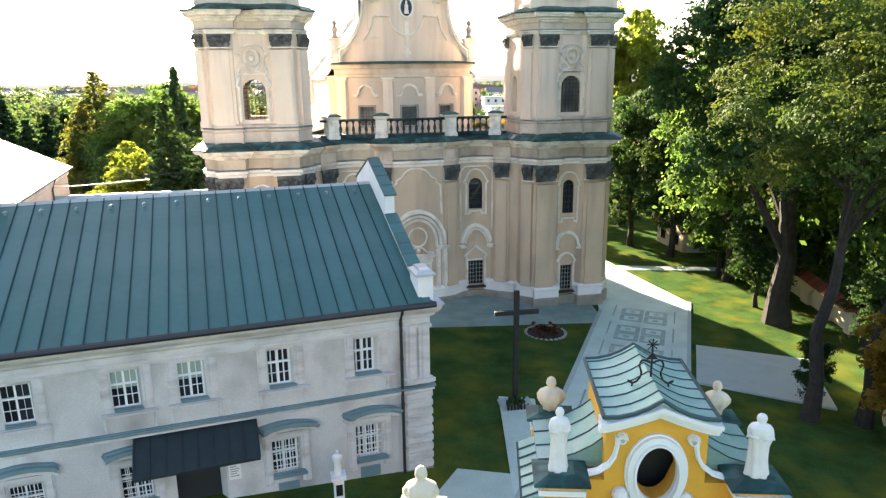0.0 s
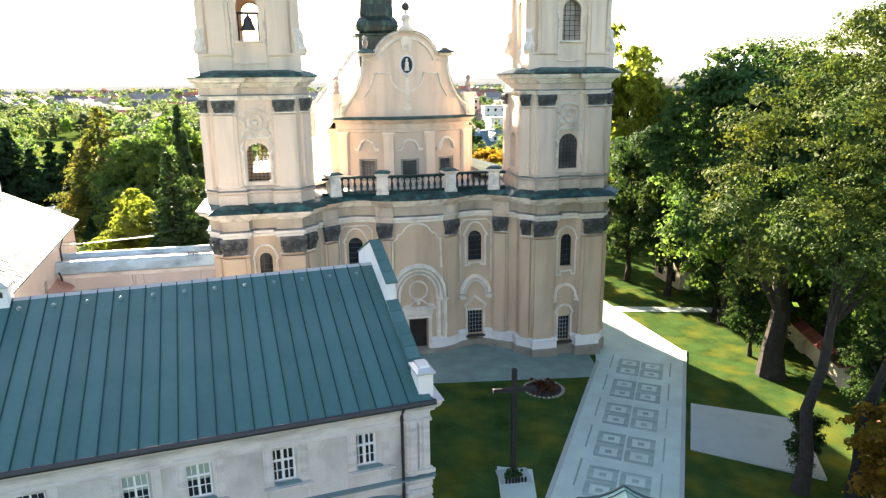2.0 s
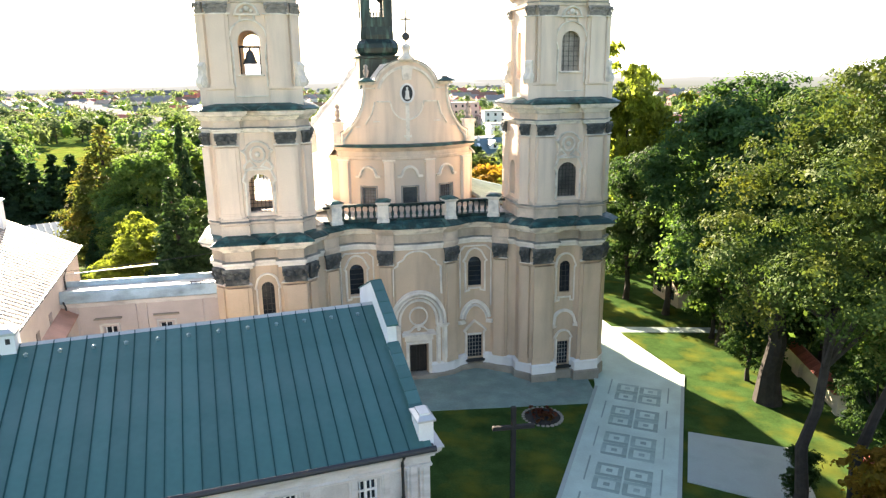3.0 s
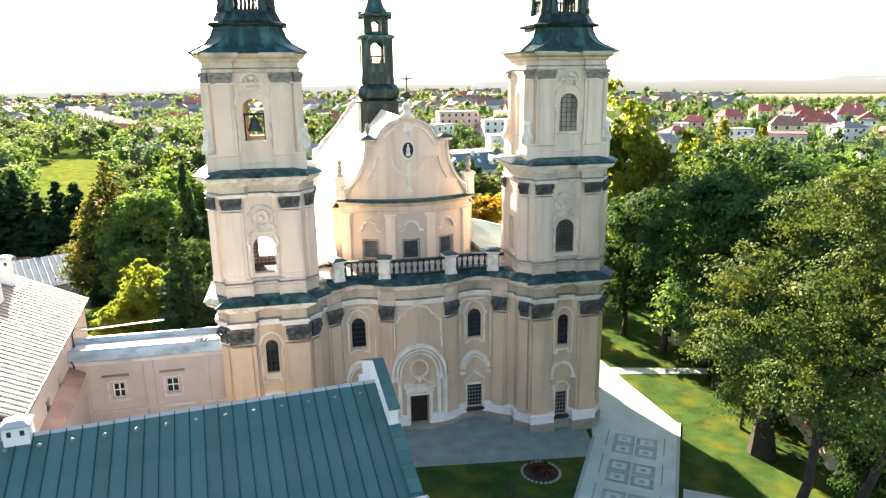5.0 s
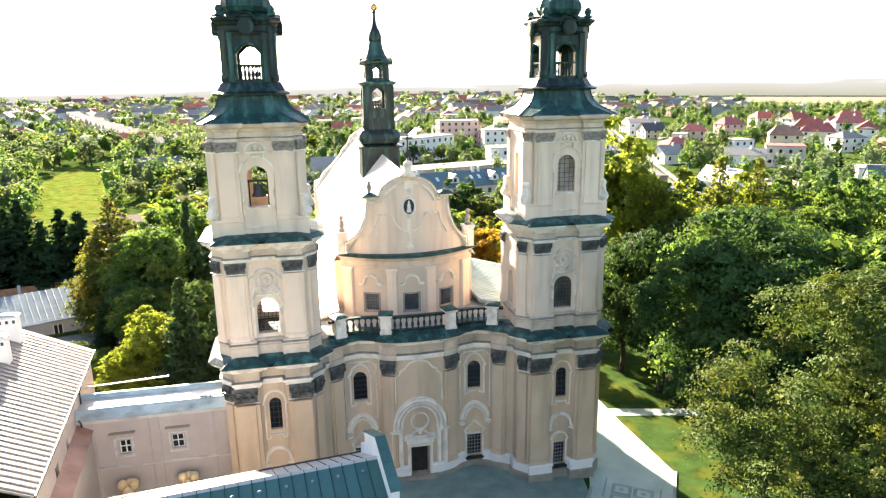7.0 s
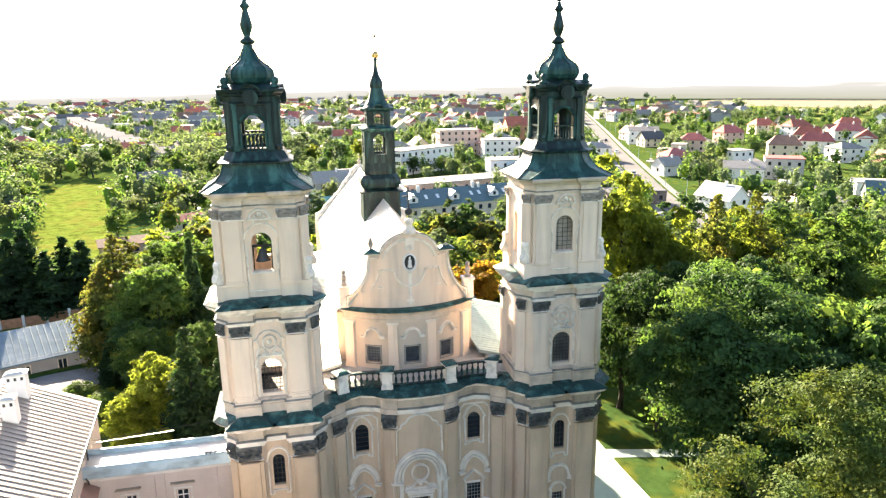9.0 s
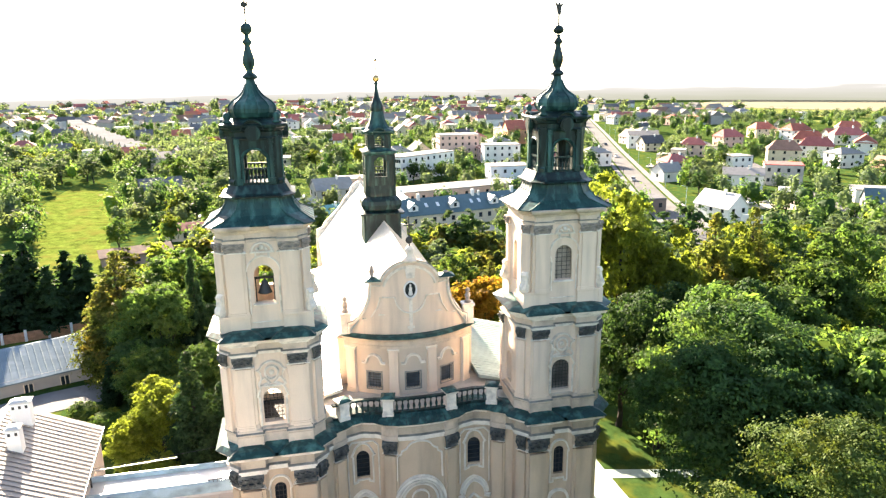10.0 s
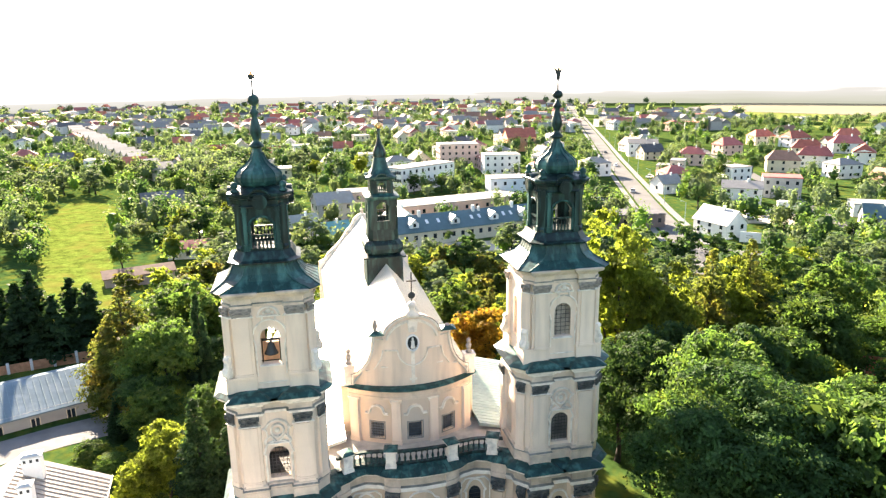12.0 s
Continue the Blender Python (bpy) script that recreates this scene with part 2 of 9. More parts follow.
# ---- mesh tools ----
class Mesh:
    """Collects faces; part() turns it into one object."""

    def __init__(self):
        self.v, self.f = [], []

    def add(self, verts, faces):
        o = len(self.v)
        self.v += [tuple(p) for p in verts]
        self.f += [tuple(i + o for i in f) for f in faces]
        return self

    def box(self, x0, x1, y0, y1, z0, z1, e=0.0):
        if e:
            return self.loft([[(x0 + a, y0 + a, z), (x1 - a, y0 + a, z), (x1 - a, y1 - a, z), (x0 + a, y1 - a, z)]
                              for z, a in ((z0, e), (z0 + e, 0), (z1 - e, 0), (z1, e))])
        return self.loft([[(x0, y0, z), (x1, y0, z), (x1, y1, z), (x0, y1, z)] for z in (z0, z1)])

    def loft(self, rings, caps=True, closed=True):
        n = len(rings[0])
        verts = [p for r in rings for p in r]
        faces = []
        for i in range(len(rings) - 1):
            for j in range(n if closed else n - 1):
                k = (j + 1) % n
                faces.append((i * n + j, i * n + k, (i + 1) * n + k, (i + 1) * n + j))
        if caps and closed:
            faces.append(tuple(reversed(range(n))))
            faces.append(tuple(range((len(rings) - 1) * n, len(rings) * n)))
        return self.add(verts, faces)

    def prism(self, poly, z0, z1):
        return self.loft([[(x, y, z) for x, y in poly] for z in (z0, z1)])

    def lathe(self, prof, n=16, cx=0.0, cy=0.0, turn=0.0, squash=1.0):
        return self.loft([[(cx + r * math.cos(turn + 2 * math.pi * j / n), cy + squash * r * math.sin(turn + 2 * math.pi * j / n), z) for j in range(n)]
                          for r, z in prof])

    def tube(self, pts, rad, n=6):
        """A tube through points; rad: one radius or one a point."""
        pts = [Vector(p) for p in pts]
        rings = []
        for i, p in enumerate(pts):
            d = (pts[min(i + 1, len(pts) - 1)] - pts[max(i - 1, 0)]).normalized()
            a = d.cross(Vector((0, 0, 1)) if abs(d.z) < 0.95 else Vector((1, 0, 0))).normalized()
            b = a.cross(d)
            r = rad[i] if isinstance(rad, (list, tuple)) else rad
            rings.append([p + r * (math.cos(2 * math.pi * j / n) * a + math.sin(2 * math.pi * j / n) * b) for j in range(n)])
        return self.loft(rings)

    def ball(self, c, r, n=10, m=6, sx=1.0, sy=1.0, sz=1.0):
        return self.loft([[(c[0] + sx * r * math.sin(math.pi * (i + 0.02) / (m + 0.04)) * math.cos(2 * math.pi * j / n),
                            c[1] + sy * r * math.sin(math.pi * (i + 0.02) / (m + 0.04)) * math.sin(2 * math.pi * j / n),
                            c[2] - sz * r * math.cos(math.pi * (i + 0.02) / (m + 0.04))) for j in range(n)] for i in range(m + 1)])

    def data(self, name, material, smooth=False):
        me = bpy.data.meshes.new(name)
        me.from_pydata(self.v, [], self.f)
        me.materials.append(material)
        if smooth:
            me.polygons.foreach_set("use_smooth", [True] * len(me.polygons))
        bm = bmesh.new()
        bm.from_mesh(me)
        bmesh.ops.remove_doubles(bm, verts=bm.verts, dist=1e-4)
        bmesh.ops.recalc_face_normals(bm, faces=bm.faces)
        bm.to_mesh(me)
        bm.free()
        return me


def part(name, mesh, material, parent=None, label="", smooth=False):
    ob = new(name, mesh.data(name, material, smooth) if isinstance(mesh, Mesh) else mesh)
    if parent is not None:
        ob.parent = parent
    return tagged(ob, label)


def thing(name, m, label, category, group="", kind=""):
    ob = new(name)
    ob.matrix_world = m
    return tagged(ob, label, category, group, kind)


class Path:
    """A wall's line in plan; its outside lies to the right of its course."""

    def __init__(self, pts, closed=False):
        self.p, self.closed = [Vector((x, y)) for x, y in pts], closed
        n = len(self.p)
        seg = [(self.p[(i + 1) % n] - self.p[i]) for i in range(n if closed else n - 1)]
        nor = [Vector((d.y, -d.x)).normalized() for d in seg]
        self.m = []
        for i in range(n):
            a = nor[i - 1] if (closed or i > 0) else nor[0]
            b = nor[i] if i < len(nor) else nor[-1]
            self.m.append((a + b) / max(0.35, 1 + a.dot(b)))
        self.s = [0.0]
        for d in seg:
            self.s.append(self.s[-1] + d.length)
        self.len = self.s[-1]

    def at(self, s, z=0.0, out=0.0):
        i = 0
        while i < len(self.s) - 2 and s > self.s[i + 1]:
            i += 1
        f = (s - self.s[i]) / max(1e-9, self.s[i + 1] - self.s[i])
        j = (i + 1) % len(self.p)
        q = (self.p[i] + self.m[i] * out) * (1 - f) + (self.p[j] + self.m[j] * out) * f
        return (q.x, q.y, z)

    def near(self, x, y):
        best = (1e9, 0)
        for i in range(len(self.s) - 1):
            a, b = self.p[i], self.p[(i + 1) % len(self.p)]
            f = max(0, min(1, (Vector((x, y)) - a).dot(b - a) / max(1e-9, (b - a).length_squared)))
            best = min(best, ((a + (b - a) * f - Vector((x, y))).length, self.s[i] + f * (b - a).length))
        return best[1]

    def pose_at(self, s, z=0.0, out=0.0):
        """Pose on the wall: x along it, -y outwards, z up."""
        a, b = Vector(self.at(max(0, s - 0.05))), Vector(self.at(min(self.len, s + 0.05)))
        return Matrix.Translation(self.at(s, z, out)) @ Matrix.Rotation(math.atan2(b.y - a.y, b.x - a.x), 4, "Z")


def arch_top(op, s):
    s0, s1, z0, z1, rise = op
    if not rise:
        return z1
    x = max(-1, min(1, (s - (s0 + s1) / 2) / ((s1 - s0) / 2)))
    return z1 - rise + rise * math.sqrt(max(0, 1 - x * x))


def wall(b, path, z0, z1, ops=(), thick=0.5):
    """A wall with thickness along a path, with openings (s0, s1, z0, z1, rise of the arch) cut through."""
    cuts = set(path.s)
    for s0, s1, a0, a1, rise in ops:
        k = 8 if rise else 1
        cuts |= {s0 + (s1 - s0) * (0.5 - 0.5 * math.cos(math.pi * i / k)) for i in range(k + 1)}
    cuts = sorted(cuts)
    cuts = [c for i, c in enumerate(cuts) if i == 0 or c - cuts[i - 1] > 1e-5]
    for a, c in zip(cuts, cuts[1:]):
        mid = (a + c) / 2
        live = sorted((o for o in ops if o[0] < mid < o[1]), key=lambda o: o[2])
        la = lc = z0
        spans = []
        for o in live:
            spans.append((la, lc, o[2], o[2]))
            b.add([path.at(a, o[2]), path.at(c, o[2]), path.at(c, o[2], -thick), path.at(a, o[2], -thick)], [(0, 1, 2, 3)])
            la, lc = arch_top(o, a), arch_top(o, c)
            b.add([path.at(a, la), path.at(c, lc), path.at(c, lc, -thick), path.at(a, la, -thick)], [(3, 2, 1, 0)])
        spans.append((la, lc, z1, z1))
        for pa, pc, ha, hc in spans:
            b.add([path.at(a, pa), path.at(c, pc), path.at(c, hc), path.at(a, ha)], [(0, 1, 2, 3)])
            b.add([path.at(a, pa, -thick), path.at(c, pc, -thick), path.at(c, hc, -thick), path.at(a, ha, -thick)], [(3, 2, 1, 0)])
        b.add([path.at(a, z1), path.at(c, z1), path.at(c, z1, -thick), path.at(a, z1, -thick)], [(0, 1, 2, 3)])
    for o in ops:
        for s in o[:2]:
            t = arch_top(o, s)
            b.add([path.at(s, o[2]), path.at(s, t), path.at(s, t, -thick), path.at(s, o[2], -thick)], [(0, 1, 2, 3)])
    if not path.closed:
        for s in (0, path.len):
            b.add([path.at(s, z0), path.at(s, z1), path.at(s, z1, -thick), path.at(s, z0, -thick)], [(0, 1, 2, 3)])
    return b


def cornice(b, path, prof, cap=False):
    """A moulding along a path: prof is a list of (out, z) from the bottom up."""
    ss = path.s[:-1] if path.closed else path.s
    rings = [[path.at(s, z, o) for s in ss] for o, z in prof]
    b.loft(rings, caps=cap, closed=path.closed)
    return b


def trim(b, path, line, w, d, closed=False, base=-0.03):
    """A raised band of width w and depth d along a line of (s, z) on the wall."""
    n = len(line)
    d = d * (1.4 if d > 0.155 else 1.7) if d > 0 else d
    prof = ((1, None), (1, 0.5), (0.66, 0.5), (0.6, 1.0)) if d > 0.05 and w < 0.5 else ((1, None), (0.85, 1.0))
    rings = []
    for i in range(n):
        p, q = Vector(line[i - 1] if (closed or i) else line[0]), Vector(line[(i + 1) % n] if (closed or i < n - 1) else line[-1])
        c = Vector(line[i])
        d1 = (c - p).normalized() if (c - p).length > 1e-6 else (q - c).normalized()
        d2 = (q - c).normalized() if (q - c).length > 1e-6 else d1
        n1, n2 = Vector((-d1.y, d1.x)), Vector((-d2.y, d2.x))
        m = (n1 + n2) / max(0.4, 1 + n1.dot(n2)) * (w / 2)
        side = [(q, base if e is None else d * e) for q, e in prof]
        rings.append([path.at(c.x - m.x * q, c.y - m.y * q, e) for q, e in side] + [path.at(c.x + m.x * q, c.y + m.y * q, e) for q, e in reversed(side)])
    if closed:
        rings.append(rings[0])
    b.loft(rings, caps=not closed)
    return b


def stretch(path, s0, s1):
    """The part of a path between two lengths; on a closed one it may run past the start."""
    pts = [path.at(s0)[:2]]
    turns = [q + (path.len if q < s0 and path.closed else 0) for q in path.s[:-1]] if path.closed else path.s
    pts += [path.at(q % path.len)[:2] for q in sorted(turns) if s0 + 1e-3 < q < s1 - 1e-3]
    return Path(pts + [path.at(s1 % path.len if path.closed else s1)[:2]])


def band(b, path, prof):
    """A moulding along an open stretch, closed at both ends."""
    cornice(b, path, prof)
    for s in (0, path.len):
        b.add([path.at(s, z, o) for o, z in prof] + [path.at(s, prof[-1][1], -0.2), path.at(s, prof[0][1], -0.2)], [tuple(range(len(prof) + 2))])
    return b


PLINTH = [(0.20, 0.66), (0.20, 1.25), (0.27, 1.30), (0.27, 1.42), (0.12, 1.55), (0.0, 1.56)]
BASE = [(0.30, -1.6), (0.30, 0.60), (0.24, 0.68), (0.02, 0.68)]


def pane(b, path, op, out, inset=0.0):
    """The flat filling of an opening."""
    s0, s1, z0, z1, rise = op
    k = 10 if rise else 1
    ss = [s0 + (s1 - s0) * (0.5 + 0.5 * math.cos(math.pi * i / k)) for i in range(k + 1)]
    return b.loft([[path.at(s0, z0, o), path.at(s1, z0, o)] + [path.at(s, arch_top(op, s), o) for s in ss] for o in (out, out - 0.03)])


def grille(b, path, op, out, nx, nz, r=0.02):
    s0, s1, z0, z1, rise = op
    for i in range(1, nx):
        s = s0 + (s1 - s0) * i / nx
        b.loft([[path.at(s - r, z, out), path.at(s + r, z, out), path.at(s + r, z, out - 2 * r), path.at(s - r, z, out - 2 * r)] for z in (z0, arch_top(op, s))])
    for i in range(1, nz):
        z = z0 + (z1 - z0) * i / nz
        half = (s1 - s0) / 2
        if rise and z > z1 - rise:
            half *= math.sqrt(max(0, 1 - ((z - z1 + rise) / rise) ** 2))
        c = (s0 + s1) / 2
        b.loft([[path.at(s, z - r, out + 0.01), path.at(s, z - r, out - 2 * r), path.at(s, z + r, out - 2 * r), path.at(s, z + r, out + 0.01)] for s in (c - half, c + half)])
    return b


def smooth_line(pts, n=5):
    """A rounded line through points."""
    out = []
    p = [Vector(pts[0])] + [Vector(q) for q in pts] + [Vector(pts[-1])]
    for i in range(1, len(p) - 2):
        for k in range(n):
            t = k / n
            out.append(tuple(0.5 * (2 * p[i] + (p[i + 1] - p[i - 1]) * t + (2 * p[i - 1] - 5 * p[i] + 4 * p[i + 1] - p[i + 2]) * t ** 2 + (3 * p[i] - p[i - 1] - 3 * p[i + 1] + p[i + 2]) * t ** 3)))
    return out + [tuple(pts[-1])]


def arc(cx, cz, rx, rz, a0, a1, n=12):
    return [(cx + rx * math.cos(radians(a0 + (a1 - a0) * i / n)), cz + rz * math.sin(radians(a0 + (a1 - a0) * i / n))) for i in range(n + 1)]


def height(x, y):
    """The lie of the land: it falls gently away from the house towards the town."""
    return max(-1.5, min(1.6, 1.0 - 0.042 * x - 0.028 * (y - 25)))


# ---- ground: one sheet to the horizon ----
def spread(lo, hi, step, far):
    xs = [lo + step * i for i in range(int((hi - lo) / step) + 1)]
    d = step
    while xs[-1] < far:
        d *= 1.35
        xs.append(xs[-1] + d)
    d = step
    while xs[0] > -far:
        d *= 1.35
        xs.insert(0, xs[0] - d)
    return xs


def ground_sheet():
    xs, ys = spread(-70, 70, 3.5, 4500), spread(-30, 140, 3.5, 4500)
    b = Mesh()
    b.v = [(x, y, height(x, y)) for y in ys for x in xs]
    n = len(xs)
    b.f = [(j * n + i, j * n + i + 1, (j + 1) * n + i + 1, (j + 1) * n + i) for j in range(len(ys) - 1) for i in range(n - 1)]
    tagged(part("ground", b, GRASS, None, "mown green lawn and rough grass falling gently towards the town", True), category="ground", kind="structure")


ground_sheet()


def laid(b, poly, up=0.03, step=4.0, thick=0.08):
    """A thin sheet on the land over a four-sided or convex outline of (x, y)."""
    poly = [Vector(p) for p in poly]
    if len(poly) != 4:
        top = [(p.x, p.y, height(p.x, p.y) + up) for p in poly]
        b.loft([[(x, y, z - thick - 0.1) for x, y, z in top], top])
        return b
    p0, p1, p2, p3 = poly
    nu = max(1, int(max((p1 - p0).length, (p2 - p3).length) / step))
    nv = max(1, int(max((p3 - p0).length, (p2 - p1).length) / step))
    q = lambda i, j: (p0 * (1 - i / nu) + p1 * (i / nu)) * (1 - j / nv) + (p3 * (1 - i / nu) + p2 * (i / nu)) * (j / nv)
    o = len(b.v)
    for j in range(nv + 1):
        for i in range(nu + 1):
            c = q(i, j)
            b.v.append((c.x, c.y, height(c.x, c.y) + up))
    b.f += [(o + j * (nu + 1) + i, o + j * (nu + 1) + i + 1, o + (j + 1) * (nu + 1) + i + 1, o + (j + 1) * (nu + 1) + i) for j in range(nv) for i in range(nu)]
    rim = [q(i, 0) for i in range(nu + 1)] + [q(nu, j) for j in range(1, nv + 1)] + [q(i, nv) for i in range(nu - 1, -1, -1)] + [q(0, j) for j in range(nv - 1, 0, -1)]
    b.loft([[(c.x, c.y, height(c.x, c.y) + up - thick - 0.1) for c in rim], [(c.x, c.y, height(c.x, c.y) + up) for c in rim]], caps=False)
    return b


CHURCH = pose(-2.64, 53.43, 0, 0, 0, 12)


def ch(u, v):
    p = CHURCH @ Vector((u, v, 0))
    return (p.x, p.y)


# ---- the church ----
church = thing("church", CHURCH, "cream and ochre baroque church with two copper-capped bell towers", "church")


def capital_mesh(name, material):
    """A carved leaf capital, 1 wide, 1 high, 0.3 deep."""
    b = Mesh()
    bell = Mesh().loft([[(-w, 0.05, z), (-w, -d, z), (w, -d, z), (w, 0.05, z)] for w, d, z in ((0.44, 0.10, 0), (0.46, 0.14, 0.06), (0.42, 0.10, 0.08), (0.42, 0.10, 0.5), (0.47, 0.20, 0.84), (0.52, 0.26, 0.86), (0.52, 0.26, 1.0))])
    for z, n, w0 in ((0.10, 3, 0.17), (0.42, 2, 0.16)):
        for i in range(n):
            x = (i - (n - 1) / 2) * 0.31
            b.loft([[(x - w, -0.10 - o, z + h), (x - w * 0.4, -0.17 - o, z + h), (x + w * 0.4, -0.17 - o, z + h), (x + w, -0.10 - o, z + h), (x, -0.04, z + h)] for w, o, h in ((w0 * 0.55, 0.0, 0), (w0, 0.02, 0.14), (w0 * 0.85, 0.06, 0.26), (w0 * 0.7, 0.13, 0.33), (w0 * 0.4, 0.17, 0.29))])
    for x in (-0.44, 0.44):
        b.tube([(x - 0.03, -0.12, 0.42), (x, -0.24, 0.56), (x, -0.30, 0.70), (x, -0.24, 0.80), (x * 0.93, -0.18, 0.74), (x * 0.95, -0.22, 0.66)], [0.05, 0.07, 0.09, 0.09, 0.08, 0.06], 7)
    b.ball((0, -0.26, 0.8), 0.1, 8, 5)
    return bell.data(name, material), b.data("carving", material)


CAP_DARK, CAP_GREY = capital_mesh("capital", BRONZE), capital_mesh("capital", GREYCAP)


def capital(parent, path, s, z, w, h, out, me):
    o = part("capital", me[0], None, parent)
    part("carving", me[1], None, o)
    o.matrix_basis = path.pose_at(s, z, out + 0.08) @ Matrix.Diagonal((w, h, h, 1))
    part("astragal", trim(Mesh(), path, [(s - w / 2, z + 0.02), (s + w / 2, z + 0.02)], 0.12, out + 0.16), TRIM, parent)


def pilaster(parent, path, s, z0, z1, w, d, material, base=0.35):
    b = Mesh()
    d *= 1.25
    for a, e, o in ((z0, z1, 0.0), (z0, z0 + base, 0.06), (z0 + base, z0 + base + 0.12, 0.03)):
        trim(b, path, [(s, a), (s, e)], w + 2 * o, d + o)
    part("pilaster", b, material, parent)


def ring(hw, hd, c, breaks=(), proj=0.16, dip=0.0):
    """Tower plan: a rectangle with cut corners; breaks: stretches of the fronts that step forward; dip: how far the middle bay draws back."""
    pts = [(-hw, -hd + c), (-hw + c, -hd)]
    for x0, x1 in breaks:
        if x0 > 0 and dip and len(pts) == 2 + 4 * (len([b for b in breaks if b[1] < 0])):
            pts += [(-0.75, -hd + dip), (0.75, -hd + dip)]
        pts += [(x0, -hd), (x0 + 0.02, -hd - proj), (x1 - 0.02, -hd - proj), (x1, -hd)]
    pts += [(hw - c, -hd), (hw, -hd + c), (hw, hd - c), (hw - c, hd), (-hw + c, hd), (-hw, hd - c)]
    return Path(pts, True)


def shift(path, x, y):
    return Path([(p.x + x, p.y + y) for p in path.p], path.closed)


def baluster_mesh():
    return Mesh().lathe([(0.09, 0), (0.09, 0.06), (0.05, 0.1), (0.10, 0.28), (0.085, 0.4), (0.04, 0.55), (0.04, 0.68), (0.08, 0.72), (0.08, 0.8)], 7).data("baluster", DARKCOPPER, True)


BALUSTER = baluster_mesh()


# near black, so that the tower openings look shaded inside
DARKLINING = mat("dull_inner_plaster", (0.09, 0.085, 0.08), 0.95, var=0.2, scale=0.8)
# grey-blue base puts the sky's reflection into the glass colour
SKYGLASS = mat("pale_old_glass", (0.11, 0.125, 0.14), 0.22, var=0.3, scale=1.2, spec=0.6, bump=0.03, fine=2, rand=0.3)
# uneven grey base stands in for a dull reflection in the panes
GREYGLASS = mat("dusty_window_glass", (0.16, 0.15, 0.14), 0.3, var=0.4, scale=0.9, stain=(0.05, 0.05, 0.05), amount=0.8, stain_scale=(1.2, 1.2, 0.5), spec=0.5)


def tower(side):
    tx, ty = 11.1 * side, -3.2

    def P(*a, **k):
        return shift(ring(*a, **k), tx, ty)

    # storey 1 -----------------------------------------------------------
    br1 = [(-2.58, -0.95), (0.95, 2.58)]
    p1 = P(3.5, 3.0, 0.9, dip=0.22, breaks=[(-2.58, -1.0), (1.0, 2.58)], proj=0.02)
    f = lambda path, x: path.near(tx + x, ty - 3.0)
    c1 = p1.near(tx, ty - 2.8)
    low, high = (c1 - 0.44, c1 + 0.44, 1.0, 3.0, 0), (c1 - 0.43, c1 + 0.43, 7.05, 9.6, 0.43)
    body = part("tower", wall(Mesh(), p1, -0.6, 11.0, [low, high], 0.8), SHADEPLASTER, church, "square plastered bell tower with green copper cap and lantern")
    part("stone_base", cornice(Mesh(), P(3.5, 3.0, 0.9, br1, 0.26, 0.22), BASE), STONE, body)
    b1 = P(3.5, 3.0, 0.9, br1, 0.26, 0.22)
    cb = b1.near(tx, ty - 2.8)
    part("plinth", band(Mesh(), stretch(b1, cb + 0.6, cb - 0.6 + b1.len), PLINTH), WHITEBAND, body, "whitewashed plinth")
    for x in (-1.97, 1.97):
        s = f(p1, x)
        pilaster(body, p1, s, 1.5, 9.4, 2.0, 0.10, SHADEPLASTER)
        pilaster(body, p1, s, 1.5, 9.4, 1.35, 0.19, SHADEPLASTER)
        capital(body, p1, s, 9.62, 1.75, 1.22, 0.1, CAP_DARK)
    for x, y in ((-3.25, -2.75), (3.25, -2.75)):
        s = p1.near(tx + x, ty + y)
        pilaster(body, p1, s, 1.5, 9.4, 0.7, 0.12, SHADEPLASTER)
        capital(body, p1, s, 9.62, 0.75, 1.22, 0.05, CAP_DARK)
    for op, bars in ((low, True), (high, False)):
        w = part("window", pane(Mesh(), p1, op, -0.3), GLASS, body)
        part("grille", grille(Mesh(), p1, op, -0.1 if bars else -0.24, 4 if bars else 3, 6, 0.016), PALEBARS if bars else BARS, w)
    t = Mesh()
    trim(t, p1, [(c1 - 0.78, 7.0), (c1 - 0.78, 9.1), (c1 - 0.9, 9.2)] + arc(c1, 9.45, 0.75, 0.75, 165, 15) + [(c1 + 0.9, 9.2), (c1 + 0.78, 9.1), (c1 + 0.78, 7.0), (c1 + 0.78, 6.45)], 0.13, 0.10)
    trim(t, p1, [(c1 - 0.78, 7.0), (c1 - 0.78, 6.4), (c1 - 0.5, 6.45), (c1 - 0.5, 6.7), (c1 + 0.5, 6.7), (c1 + 0.5, 6.45), (c1 + 0.78, 6.4)], 0.11, 0.10)
    part("window_surround", t, LOWTRIM, body)
    t = Mesh()
    trim(t, p1, [(c1 - 1.05, 4.35), (c1 - 1.05, 4.55)] + arc(c1, 4.6, 0.95, 1.0, 175, 5) + [(c1 + 1.05, 4.55), (c1 + 1.05, 4.35)], 0.22, 0.16)
    trim(t, p1, [(c1 - 1.2, 4.38), (c1 - 0.8, 4.38)], 0.16, 0.2)
    trim(t, p1, [(c1 + 0.8, 4.38), (c1 + 1.2, 4.38)], 0.16, 0.2)
    part("blind_arch", t, LOWTRIM, body)
    t = Mesh()
    trim(t, p1, [(c1 - 0.62, 1.3), (c1 - 0.62, 3.2), (c1 - 0.75, 3.35)] + arc(c1, 3.45, 0.62, 0.5, 165, 15) + [(c1 + 0.75, 3.35), (c1 + 0.62, 3.2), (c1 + 0.62, 1.3)], 0.14, 0.11)
    part("window_surround", t, LOWTRIM, body)
    part("sill", trim(Mesh(), p1, [(c1 - 0.8, 0.92), (c1 + 0.8, 0.92)], 0.14, 0.3), BARS, body)
